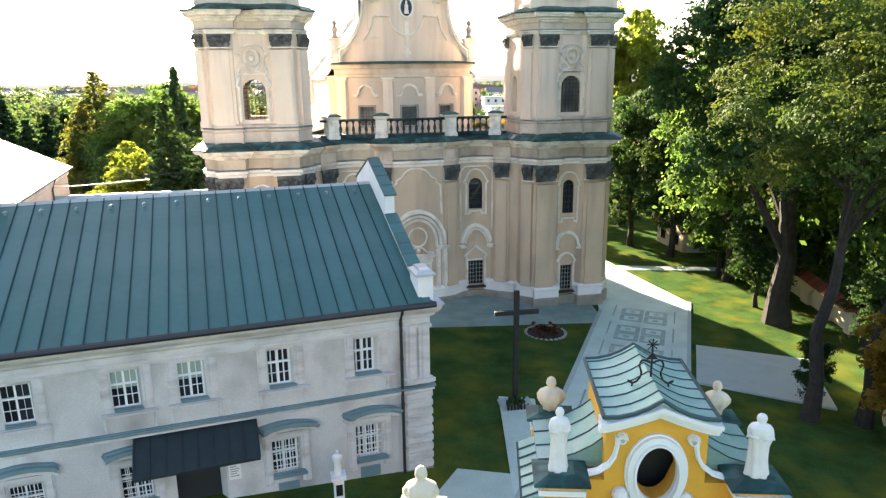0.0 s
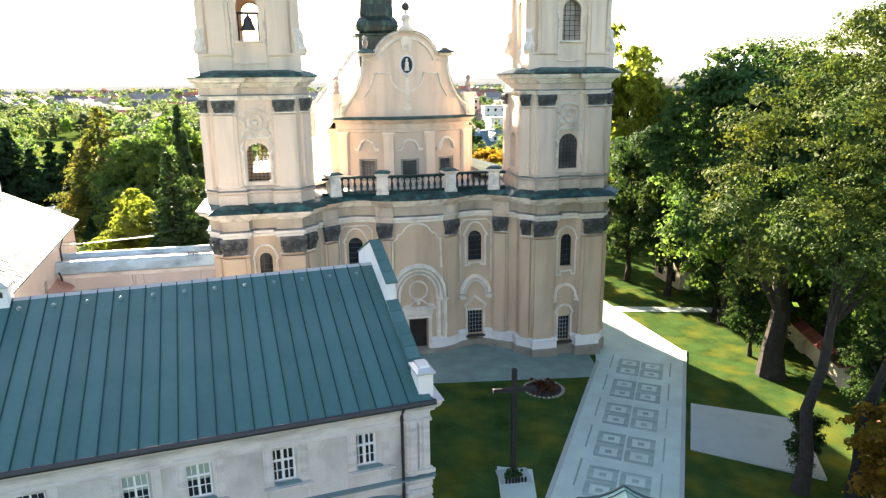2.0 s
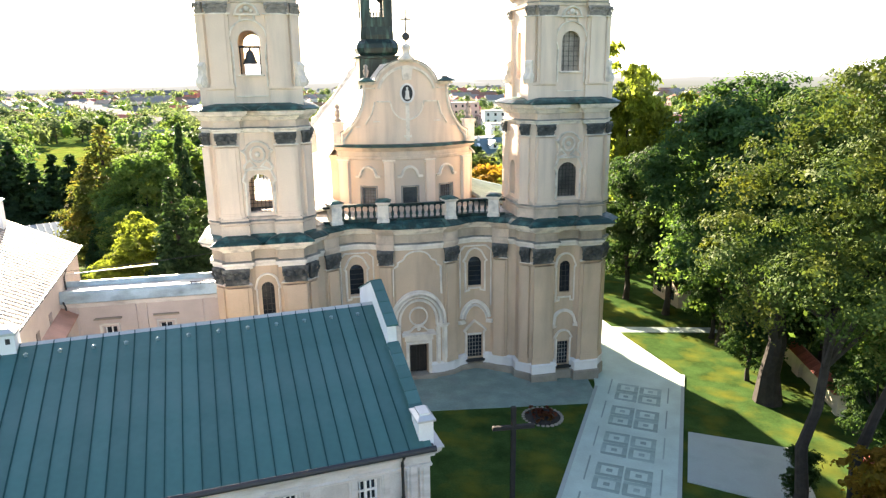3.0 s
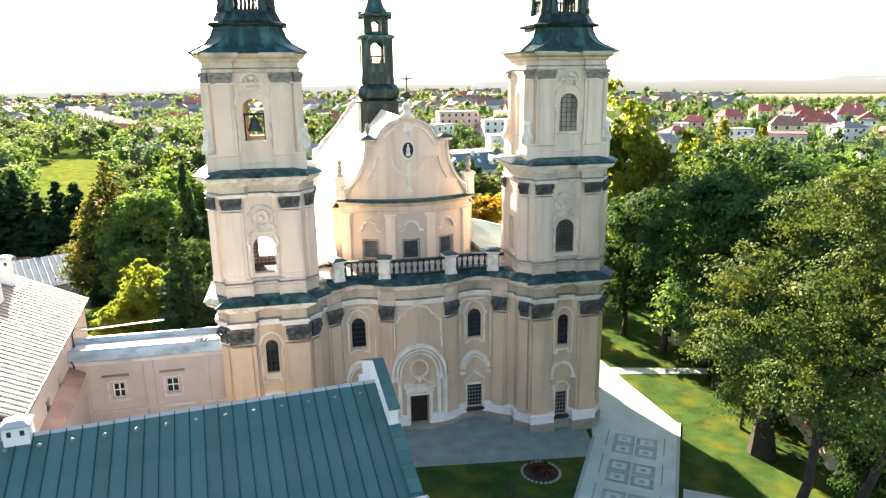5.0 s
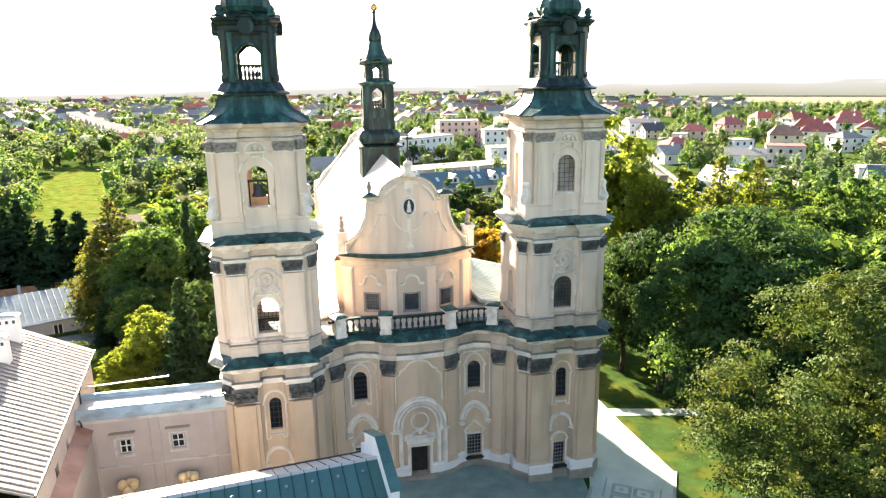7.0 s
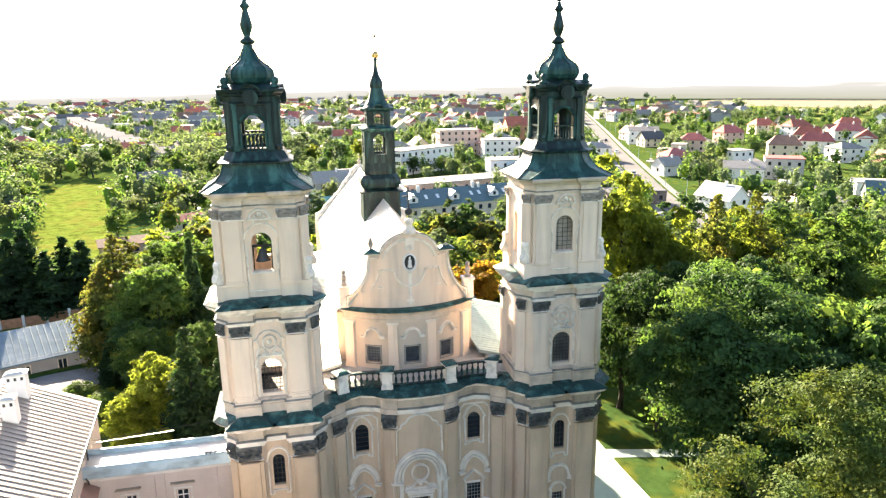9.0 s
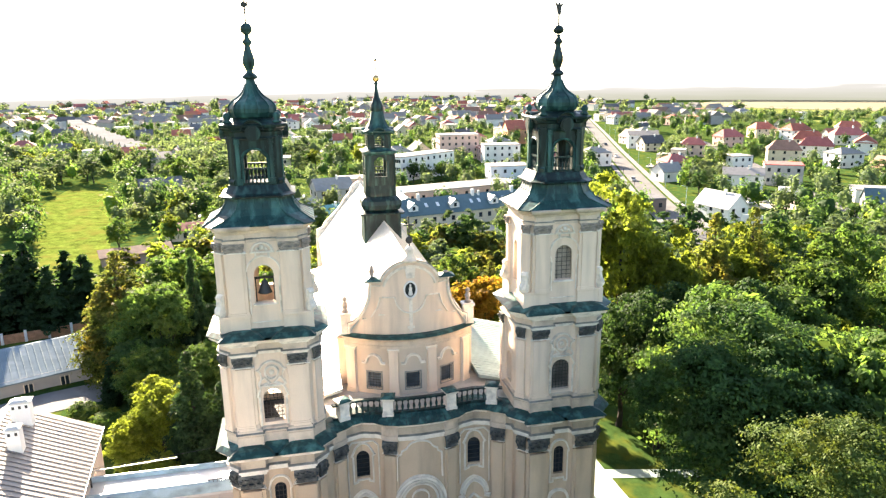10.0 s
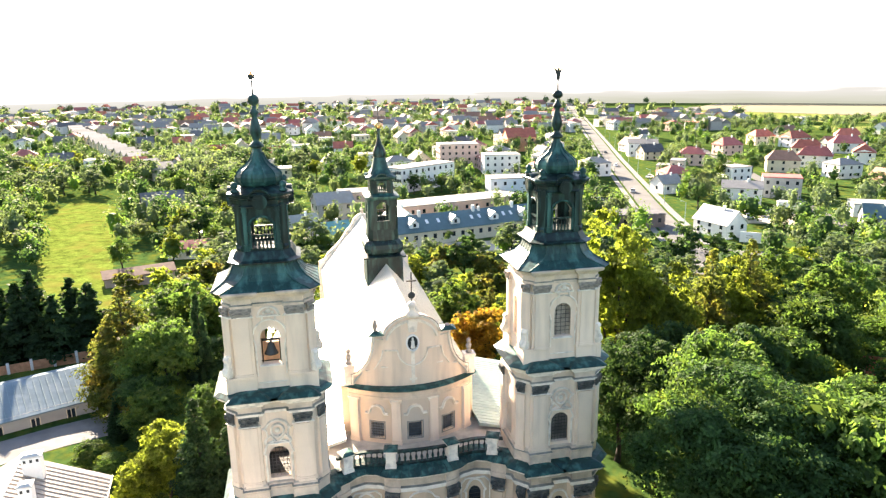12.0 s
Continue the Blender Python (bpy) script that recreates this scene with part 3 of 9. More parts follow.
    e1 = P(3.5, 3.0, 0.9, br1, 0.34, 0.22)
    # added thin grey strip draws a darker line along the ledge
    part("ledge_flashing", cornice(Mesh(), e1, [(0.27, 11.26), (0.285, 11.30), (0.07, 11.37)]), LEAD, body)
    part("entablature", cornice(Mesh(), e1, [(0.0, 10.8), (0.12, 10.82), (0.14, 11.0), (0.26, 11.08), (0.25, 11.28), (0.06, 11.34)]), LOWTRIM, body)
    part("frieze", cornice(Mesh(), e1, [(0.08, 11.33), (0.08, 12.05)]), FRIEZE, body)
    part("crown_moulding", cornice(Mesh(), e1, [(0.06, 12.0), (0.2, 12.06), (0.22, 12.14), (0.34, 12.18), (0.36, 12.28), (0.66, 12.36), (0.70, 12.46), (0.76, 12.5), (0.76, 12.62), (0.5, 12.66)]), TRIM, body)
    part("copper_flashing", cornice(Mesh(), P(3.5, 3.0, 0.9, br1, 0.3, 0.15), [(0.88, 12.62), (0.90, 12.67), (0.45, 12.95), (-0.2, 13.12)], cap=True), COPPER, body)

    # storey 2 -----------------------------------------------------------
    br2 = [(-2.58, -1.0), (1.0, 2.58)]
    p2 = P(3.45, 2.7, 0.85, dip=0.12, breaks=[(-2.58, -1.0), (1.0, 2.58)], proj=0.02)
    c2 = p2.near(tx, ty - 2.5)
    k2 = p2.near(tx, ty + 2.7)
    i2 = p2.near(tx - 3.45 * side, ty)
    ops2 = [(c2 - 0.73, c2 + 0.73, 14.55, 17.15, 0.73), (k2 - 0.73, k2 + 0.73, 14.55, 17.15, 0.73), (i2 - 0.6, i2 + 0.6, 14.55, 17.15, 0.6)]
    part("tower_wall", wall(Mesh(), p2, 12.9, 20.2, ops2, 0.6), PLASTER, body)
    part("tower_base", cornice(Mesh(), P(3.45, 2.7, 0.85, br2, 0.28, 0.12), [(0.16, 12.7), (0.16, 13.75), (0.10, 13.8), (0.22, 13.86), (0.22, 13.98), (0.12, 14.06), (0.14, 14.2), (0.0, 14.3)]), CORNICE, body)
    for x in (-1.9, 1.9):
        s = p2.near(tx + x, ty - 2.7)
        pilaster(body, p2, s, 14.1, 19.0, 1.6, 0.08, PLASTER)
        pilaster(body, p2, s, 14.1, 19.0, 1.1, 0.16, PLASTER)
        capital(body, p2, s, 19.12, 1.4, 0.88, 0.1, CAP_DARK)
    for x, y in ((-3.3, -2.35), (3.3, -2.35), (-3.45, 1.4), (3.45, 1.4)):
        s = p2.near(tx + x, ty + y)
        pilaster(body, p2, s, 14.1, 19.0, 0.7, 0.12, PLASTER)
        capital(body, p2, s, 19.12, 0.75, 0.88, 0.06, CAP_DARK)
    w = part("grille", grille(Mesh(), p2, ops2[0], -0.3, 6, 9, 0.013), BARS, body)
    if side > 0:
        part("pane", pane(Mesh(), p2, ops2[0], -0.36), GREYGLASS, w)
    part("grille", grille(Mesh(), p2, ops2[1], -0.3, 6, 9, 0.013), BARS, body)
    t = Mesh()
    trim(t, p2, [(c2 - 1.0, 14.4), (c2 - 1.0, 16.6), (c2 - 1.15, 16.75)] + arc(c2, 16.85, 1.05, 0.85, 170, 100) + [(c2 - 0.55, 18.1), (c2 - 0.85, 17.9)], 0.13, 0.1)
    trim(t, p2, [(c2 + 1.0, 14.4), (c2 + 1.0, 16.6), (c2 + 1.15, 16.75)] + arc(c2, 16.85, 1.05, 0.85, 10, 80) + [(c2 + 0.55, 18.1), (c2 + 0.85, 17.9)], 0.13, 0.1)
    part("window_surround", t, TRIM, body)
    t = Mesh()
    trim(t, p2, arc(c2, 18.5, 0.48, 0.5, 0, 345, 20), 0.14, 0.14, closed=True)
    trim(t, p2, [(c2 - 1.0, 17.55), (c2 - 0.95, 17.75), (c2 - 0.75, 18.0), (c2 - 0.8, 18.5), (c2 - 1.05, 18.75)] + arc(c2, 18.6, 0.85, 0.75, 160, 20) + [(c2 + 1.05, 18.75), (c2 + 0.8, 18.5), (c2 + 0.75, 18.0), (c2 + 0.95, 17.75), (c2 + 1.0, 17.55)], 0.12, 0.12)
    trim(t, p2, [(c2 - 1.0, 17.5), (c2 + 1.0, 17.5)], 0.12, 0.1)
    part("cartouche", t, TRIM, body)
    part("cartouche_rosette", Mesh().ball(p2.at(c2, 18.5, 0.04), 0.2, 10, 6, sy=0.6), TRIM, body, "", True)
    e2 = P(3.45, 2.7, 0.85, br2, 0.33, 0.12)
    part("ledge_flashing", cornice(Mesh(), e2, [(0.23, 20.24), (0.245, 20.27), (0.06, 20.33)]), LEAD, body)
    part("ledge_flashing", cornice(Mesh(), P(3.45, 2.7, 0.85, br2, 0.28, 0.12), [(0.23, 13.96), (0.245, 13.99), (0.13, 14.07)]), LEAD, body)
    part("entablature", cornice(Mesh(), e2, [(0.0, 19.95), (0.1, 19.98), (0.12, 20.1), (0.22, 20.16), (0.2, 20.26), (0.06, 20.3)]), TRIM, body)
    part("frieze", cornice(Mesh(), e2, [(0.08, 20.28), (0.08, 20.8)]), CORNICE, body)
    part("crown_moulding", cornice(Mesh(), e2, [(0.06, 20.74), (0.2, 20.8), (0.22, 20.9), (0.32, 20.94), (0.34, 21.04), (0.58, 21.12), (0.62, 21.22), (0.68, 21.26), (0.68, 21.4), (0.45, 21.46)]), TRIM, body)
    part("copper_flashing", cornice(Mesh(), P(3.45, 2.7, 0.85, br2, 0.3, 0.1), [(0.80, 21.40), (0.82, 21.47), (0.4, 21.7), (-0.2, 21.86)], cap=True), COPPER, body)

    # added dark panels keep the sunlit tower inside out of view
    for sx in (-1, 1):
        for y0, y1 in ((-1.95, -0.7), (0.7, 1.95)):
            for z0, z1, hw in ((13.0, 20.2, 2.78), (22.2, 28.3, 2.44)):
                part("inner_wall", Mesh().box(min(tx + sx * hw, tx + sx * (hw - 0.05)), max(tx + sx * hw, tx + sx * (hw - 0.05)), ty + y0 * 0.95, ty + y1 * 0.95, z0, z1), DARKLINING, body)
    part("inner_floor", Mesh().box(tx - 2.7, tx + 2.7, ty - 1.9, ty + 1.9, 13.9, 14.1), WOODDARK, body)

    # storey 3 -----------------------------------------------------------
    br3 = [(-2.43, -1.1), (1.1, 2.43)]
    p3 = P(3.05, 2.45, 0.6, breaks=[(-2.43, -1.1), (1.1, 2.43)], proj=0.02)
    c3, k3, i3 = p3.near(tx, ty - 2.45), p3.near(tx, ty + 2.45), p3.near(tx - 3.05 * side, ty)
    ops3 = [(c3 - 0.68, c3 + 0.68, 23.7, 26.45, 0.68), (k3 - 0.68, k3 + 0.68, 23.7, 26.45, 0.68), (i3 - 0.45, i3 + 0.45, 23.2, 26.5, 0.45)]
    part("tower_wall", wall(Mesh(), p3, 21.7, 28.4, ops3, 0.55), PLASTER, body)
    part("belfry_floor", Mesh().box(tx - 2.6, tx + 2.6, ty - 2.0, ty + 2.0, 21.9, 22.2), WOODDARK, body)
    for x0, x1 in ((-3.2, -1.15), (1.15, 3.2)):
        rect = lambda e: [(tx + x0 - e, ty - 2.65 - e), (tx + x1 + e, ty - 2.65 - e), (tx + x1 + e, ty - 2.3), (tx + x0 - e, ty - 2.3)]
        part("pedestal", Mesh().loft([[(x, y, z) for x, y in rect(e)] for e, z in ((0.05, 21.5), (0.05, 21.75), (0, 21.8), (0, 22.7), (0.06, 22.75), (0.06, 22.9))]), PLASTER, body)
    for sx in (-1, 1):
        for y0, y1 in ((-2.7, -1.0), (1.0, 2.7)):
            part("pedestal", Mesh().prism([(tx + sx * 2.9, ty + y0), (tx + sx * 3.25, ty + y0), (tx + sx * 3.25, ty + y1), (tx + sx * 2.9, ty + y1)][::sx], 21.5, 22.8), PLASTER, body)
    for x in (-1.85, 1.85):
        s = p3.near(tx + x, ty - 2.45)
        pilaster(body, p3, s, 22.8, 27.4, 1.5, 0.08, PLASTER, 0.2)
        pilaster(body, p3, s, 22.8, 27.4, 1.0, 0.15, PLASTER, 0.2)
        capital(body, p3, s, 27.42, 1.45, 0.72, 0.1, CAP_GREY)
    for x, y in ((-2.95, -2.2), (2.95, -2.2), (-3.05, 1.6), (3.05, 1.6)):
        s = p3.near(tx + x, ty + y)
        pilaster(body, p3, s, 22.8, 27.4, 0.75, 0.1, PLASTER, 0.2)
        capital(body, p3, s, 27.42, 0.75, 0.72, 0.06, CAP_GREY)
        b = Mesh()
        cxy = p3.pose_at(s, 0, 0.1)
        prof = [(0.0, 22.85), (0.5, 22.9), (0.62, 23.15), (0.55, 23.4), (0.42, 23.6), (0.36, 24.0), (0.42, 24.25), (0.3, 24.45), (0.0, 24.5)]
        b.loft([[cxy @ Vector((w, -o, z)) for o, z in prof] for w in (-0.26, 0.26)])
        for w in (-0.28, 0.28):
            b.lathe([(0.34, 0), (0.34, 0.05), (0.2, 0.07), (0.2, 0.04), (0.1, 0.04), (0.1, 0.08)], 12)
            k = len(b.v) - 72
            for i in range(k, len(b.v)):
                q = b.v[i]
                b.v[i] = tuple(cxy @ Vector((w + (q[2] if w > 0 else -q[2]), -0.28 + q[0] * 0.8, 23.25 + q[1])))
        part("scroll", b, TRIM, body)
    t = Mesh()
    trim(t, p3, [(c3 - 1.05, 22.9), (c3 - 1.05, 25.2), (c3 - 1.15, 25.6), (c3 - 1.35, 25.9)] + arc(c3, 25.9, 1.2, 1.2, 170, 10) + [(c3 + 1.35, 25.9), (c3 + 1.15, 25.6), (c3 + 1.05, 25.2), (c3 + 1.05, 22.9)], 0.11, 0.08)
    trim(t, p3, [(c3 - 1.0, 22.3), (c3 + 1.0, 22.3)], 0.06, 0.05)
    trim(t, p3, [(c3 - 0.85, 23.62), (c3 + 0.85, 23.62)], 0.12, 0.16)
    part("window_surround", t, TRIM, body)
    t = Mesh()
    trim(t, p3, [(c3 - 0.85, 27.4), (c3 + 0.85, 27.4)], 0.13, 0.16)
    trim(t, p3, arc(c3, 27.45, 0.72, 0.62, 180, 0), 0.13, 0.14)
    for dx, dz, r in ((0, 27.75, 0.2), (-0.3, 27.62, 0.13), (0.3, 27.62, 0.13)):
        q = p3.at(c3 + dx, dz, 0.08)
        t.ball(q, r, 8, 5)
    for dx in (-0.45, 0.45):
        trim(t, p3, [(c3 + dx, 27.35), (c3 + dx, 27.0)], 0.14, 0.1)
    part("lunette", t, TRIM, body)
    if side > 0:
        part("grille", grille(Mesh(), p3, ops3[0], -0.35, 4, 8, 0.014), BARS, body)
        part("pane", pane(Mesh(), p3, ops3[0], -0.42), mat("pale_dusty_pane", (0.36, 0.31, 0.26), 0.4, var=0.3, scale=0.8, stain=(0.14, 0.12, 0.1), amount=0.7, stain_scale=(1.0, 1.0, 0.5)), body, "pale dusty pane")
    else:
        part("bell_frame", Mesh().box(tx - 0.68, tx + 0.68, ty - 2.1, ty - 1.95, 25.35, 25.5).box(tx - 0.66, tx - 0.58, ty - 2.1, ty - 1.95, 23.7, 25.5).box(tx + 0.58, tx + 0.66, ty - 2.1, ty - 1.95, 23.7, 25.5), WOODDARK, body)
        part("bell", Mesh().lathe([(0.5, 24.35), (0.47, 24.42), (0.36, 24.65), (0.27, 24.95), (0.24, 25.1), (0.1, 25.22), (0.06, 25.36)], 16, tx, ty - 2.02), BARS, body, "dark bronze bell", True)
    e3 = P(3.05, 2.45, 0.6, br3, 0.28)
    part("ledge_flashing", cornice(Mesh(), e3, [(0.13, 28.33), (0.145, 28.37), (0.04, 28.42)]), LEAD, body)
    part("entablature", cornice(Mesh(), e3, [(0.0, 28.1), (0.1, 28.14), (0.12, 28.35), (0.04, 28.4), (0.04, 28.75), (0.16, 28.8), (0.22, 28.95), (0.48, 29.08), (0.54, 29.2), (0.56, 29.32), (0.4, 29.36)], cap=True), CORNICE, body)

    # copper cap, lantern and finial -------------------------------------------
    def octo(w, d, c, z):
        return [(tx + x, ty + y, z) for x, y in ((-w, -d + c), (-w + c, -d), (w - c, -d), (w, -d + c), (w, d - c), (w - c, d), (-w + c, d), (-w, d - c))]
    prof = [(3.72, 3.12, 0.7, 29.30), (3.74, 3.14, 0.7, 29.36), (3.3, 2.85, 0.85, 29.62), (2.78, 2.48, 0.95, 29.94), (2.42, 2.26, 0.95, 30.36), (2.22, 2.1, 0.9, 30.85), (2.16, 2.05, 0.85, 31.2)]
    cap = part("copper_cap", Mesh().loft([octo(*q) for q in prof]), COPPER, body)
    b = Mesh()
    ends = [octo(*q) for q in prof[1:]]
    for j in range(8):
        b.tube([r[j] for r in ends], 0.06, 5)
        for fr in (0.2, 0.4, 0.6, 0.8):
            if j in (1, 3, 5, 7):
                b.tube([tuple(Vector(r[j]).lerp(Vector(r[(j + 1) % 8]), fr)) for r in ends], 0.03, 4)
    part("seam", b, COPPER, cap)
    lan = part("lantern", Mesh().loft([octo(2.45, 2.35, 0.8, 31.1), octo(2.52, 2.42, 0.8, 31.24), octo(2.2, 2.1, 0.75, 31.38), octo(2.0, 1.9, 0.7, 31.75), octo(1.9, 1.8, 0.6, 31.92)]), DARKCOPPER, body, "dark patinated copper lantern with open arches")
    for sx in (-1, 1):
        for sy in (-1, 1):
            b = Mesh()
            poly = [(0.75, 1.65), (1.4, 1.7), (1.75, 1.35), (1.7, 0.75), (1.2, 0.75), (1.05, 1.05), (0.75, 1.2)]
            b.prism([(tx + sx * x, ty + sy * y) for x, y in poly][::sx * sy], 31.9, 35.2)
            part("pier", b, DARKCOPPER, lan)
            b = Mesh()
            pr = [(1.55, 31.9), (2.25, 31.95), (2.32, 32.2), (2.05, 32.5), (1.86, 33.1), (1.84, 34.3), (1.98, 34.75), (2.02, 35.0), (1.5, 35.1)]
            b.loft([[(tx + sx * (o * 0.707 + q), ty + sy * (o * 0.707 - q), z) for o, z in pr] for q in (-0.13, 0.13)])
            part("scroll", b, DARKCOPPER, lan)
            cx, cy = tx + sx * 1.62, ty + sy * 1.55
            part("corner_volute", Mesh().lathe([(0.30, 36.1), (0.33, 36.2), (0.18, 36.3), (0.24, 36.45), (0.26, 36.6), (0.17, 36.75), (0.05, 36.82)], 10, cx, cy), COPPER, lan, "", True)
    for a in range(4):
        rot = Matrix.Translation((tx, ty, 0)) @ Matrix.Rotation(a * math.pi / 2, 4, "Z")
        for sx in (-1, 1):
            b = Mesh().box(sx * 1.1 - 0.2, sx * 1.1 + 0.2, -1.86, -1.6, 31.95, 32.4).box(sx * 1.1 - 0.14, sx * 1.1 + 0.14, -1.80, -1.6, 32.4, 34.7).box(sx * 1.1 - 0.2, sx * 1.1 + 0.2, -1.86, -1.6, 34.7, 34.82).box(sx * 1.1 - 0.17, sx * 1.1 + 0.17, -1.84, -1.6, 34.82, 35.05)
            o = part("lantern_pilaster", b, COPPER if sx < 0 else DARKCOPPER, lan)
            o.matrix_basis = rot
        b = Mesh()
        n = 10
        top = [(-0.75 + 1.5 * i / n, 33.75 + 0.58 * math.sin(math.pi * i / n)) for i in range(n + 1)]
        for (x0, z0), (x1, z1) in zip(top, top[1:]):
            b.loft([[(x0, y, z0), (x1, y, z1), (x1, y, 35.25), (x0, y, 35.25)] for y in (-1.66, -1.3)])
        part("sill", Mesh().box(-0.8, 0.8, -1.66, -1.5, 31.9, 32.1), DARKCOPPER, lan).matrix_basis = rot
        part("rail", Mesh().box(-0.8, 0.8, -1.66, -1.48, 32.98, 33.08), DARKCOPPER, lan).matrix_basis = rot
        part("arch", b, DARKCOPPER, lan).matrix_basis = rot
        b = Mesh()
        for q, y in ((0.88, -1.74), (0.8, -1.70)):
            b.tube([(-q, y, 32.1)] + [(q * math.cos(math.pi * (1 - i / 10)), y, 33.75 + 0.75 * q * math.sin(math.pi * i / 10)) for i in range(11)] + [(q, y, 32.1)], 0.045, 5)
        part("arch_moulding", b, COPPER, lan).matrix_basis = rot
        for i in range(5):
            o = part("baluster", BALUSTER, None, lan)
            o.matrix_basis = rot @ Matrix.Translation((-0.52 + 0.26 * i, -1.56, 32.08)) @ Matrix.Diagonal((0.9, 0.9, 1.14, 1))
    b = Mesh().loft([octo(1.85, 1.75, 0.7, 34.95), octo(1.95, 1.85, 0.7, 35.1), octo(1.88, 1.78, 0.7, 35.2), octo(1.88, 1.78, 0.65, 35.5), octo(2.0, 1.9, 0.6, 35.6), octo(2.04, 1.94, 0.6, 35.72), octo(2.18, 2.08, 0.6, 35.82), octo(2.22, 2.12, 0.6, 35.98), octo(2.18, 2.08, 0.6, 36.03), octo(1.5, 1.45, 0.5, 36.22), octo(1.1, 1.1, 0.45, 36.4)])
    part("lantern_cornice", b, DARKCOPPER, lan)
    for a in range(4):
        rot = Matrix.Translation((tx, ty, 0)) @ Matrix.Rotation(a * math.pi / 2, 4, "Z")
        arcs = [(0.78 * math.cos(math.pi * i / 10), 35.62 + 0.72 * math.sin(math.pi * i / 10)) for i in range(11)]
        b = Mesh().loft([[(x * q, y, 35.62 + (z - 35.62) * q) for x, z in arcs] for y, q in ((-1.95, 0.86), (-2.18, 0.9), (-2.2, 1.0), (-1.2, 1.0))])
        for r, y in ((0.52, -2.26), (0.40, -2.31), (0.28, -2.27)):
            b.loft([[(r * math.cos(2 * math.pi * i / 18), e, 35.45 + r * math.sin(2 * math.pi * i / 18)) for i in range(18)] for e in (-1.9, y)])
        part("medallion", b, DARKCOPPER, lan).matrix_basis = rot
    onion = [(1.0, 36.15), (1.16, 36.3), (1.45, 36.48), (1.60, 36.75), (1.62, 37.0), (1.54, 37.25), (1.34, 37.48), (1.06, 37.66), (0.82, 37.84), (0.63, 38.06), (0.48, 38.32), (0.37, 38.62), (0.28, 38.98)]
    bulb = part("bulb", Mesh().lathe(onion, 12, tx, ty, math.pi / 12), COPPER, body, "green copper onion dome")
    for j in range(12):
        a = math.pi / 12 + j * math.pi / 6
        part("rib", Mesh().tube([(tx + (r + 0.02) * math.cos(a), ty + (r + 0.02) * math.sin(a), z) for r, z in onion[1:-1]], 0.04, 5), COPPER, bulb)
    part("finial", Mesh().lathe([(0.28, 38.9), (0.5, 39.0), (0.52, 39.12), (0.34, 39.3), (0.2, 39.42), (0.26, 39.6), (0.4, 39.95), (0.42, 40.2), (0.3, 40.65), (0.2, 41.0), (0.18, 41.15), (0.34, 41.32), (0.34, 41.38), (0.16, 41.62), (0.14, 41.86)], 12, tx, ty), DARKCOPPER, body, "", True)
    part("finial_ball", Mesh().ball((tx, ty, 42.2), 0.4, 14, 9, sz=1.0 if side < 0 else 0.8), DARKCOPPER, body, "", True)
    vane = Mesh().tube([(tx, ty, 42.4), (tx, ty, 44.1)], 0.06, 6)
    if side < 0:
        vane.ball((tx - 0.05, ty, 43.75), 0.2, 8, 6, sy=0.3).loft([[(tx + x, ty + y, z) for x, z in ((0.05, 43.75), (0.3, 44.1), (0.2, 43.75), (0.32, 43.4))] for y in (-0.03, 0.03)])
    else:
        vane.loft([[(tx + x, ty + y, z) for x, z in ((-0.12, 43.3), (-0.18, 43.7), (-0.34, 44.15), (-0.05, 43.95), (0.05, 44.3), (0.1, 43.95), (0.36, 44.1), (0.16, 43.7), (0.14, 43.25))] for y in (-0.03, 0.03)])
    part("weather_vane", vane, BARS, body)
    return body


tower(-1)
tower(1)


# middle of the front: it swings forward at the door and back between door and towers
def front_v(u):
    keys = ((0, -4.35), (1.6, -4.25), (2.5, -4.0), (3.5, -3.3), (4.65, -3.0), (5.7, -3.3), (6.6, -4.0), (7.6, -4.6), (9, -4.6))
    u = abs(u)
    for (a, va), (c, vc) in zip(keys, keys[1:]):
        if u <= c:
            f = (u - a) / (c - a)
            f = f * f * (3 - 2 * f) * 0.6 + f * 0.4
            return va + (vc - va) * f
    return keys[-1][1]


us = [-7.6 + 15.2 * i / 52 for i in range(53)]
front = Path([(u, front_v(u)) for u in us])
S = lambda u: front.near(u, front_v(u))
ops = []
for u in (-4.65, 4.65):
    s = S(u)
    ops += [(s - 0.6, s + 0.6, 1.07, 3.05, 0), (s - 0.55, s + 0.55, 7.2, 9.6, 0.5)]
sd = S(-0.15)
door_op = (sd - 0.72, sd + 0.72, 0.0, 3.15, 0)
nave_front = part("front_wall", wall(Mesh(), front, -0.8, 11.0, ops + [door_op], 0.9), SHADEPLASTER, church, "swelling ochre front wall between the towers")
door = part("portal_door", pane(Mesh(), front, door_op, -0.5), DOOR, nave_front, "dark wooden church door")
t = Mesh()
for s0 in (-0.7, 0.02):
    for z0, z1 in ((0.75, 1.6), (1.75, 2.9)):
        trim(t, front, [(sd + s0 + 0.1, z0), (sd + s0 + 0.58, z0), (sd + s0 + 0.58, z1), (sd + s0 + 0.1, z1)], 0.07, -0.44, True, -0.5)
part("door_panel", t, DOOR, door)
part("doorstep", Mesh().loft([[front.at(sd - 1.3, z, -0.6), front.at(sd - 1.3, z, 0.6), front.at(sd + 1.3, z, 0.6), front.at(sd + 1.3, z, -0.6)] for z in (-0.3, 0.7)]), STONE, nave_front)
for i, op in enumerate(ops):
    w = part("window", pane(Mesh(), front, op, -0.3), GLASS, nave_front)
    part("grille", grille(Mesh(), front, op, -0.1 if i % 2 == 0 else -0.24, 5 if i % 2 == 0 else 4, 6, 0.016), PALEBARS if i % 2 == 0 else BARS, w)
part("stone_base", cornice(Mesh(), front, BASE), STONE, nave_front)
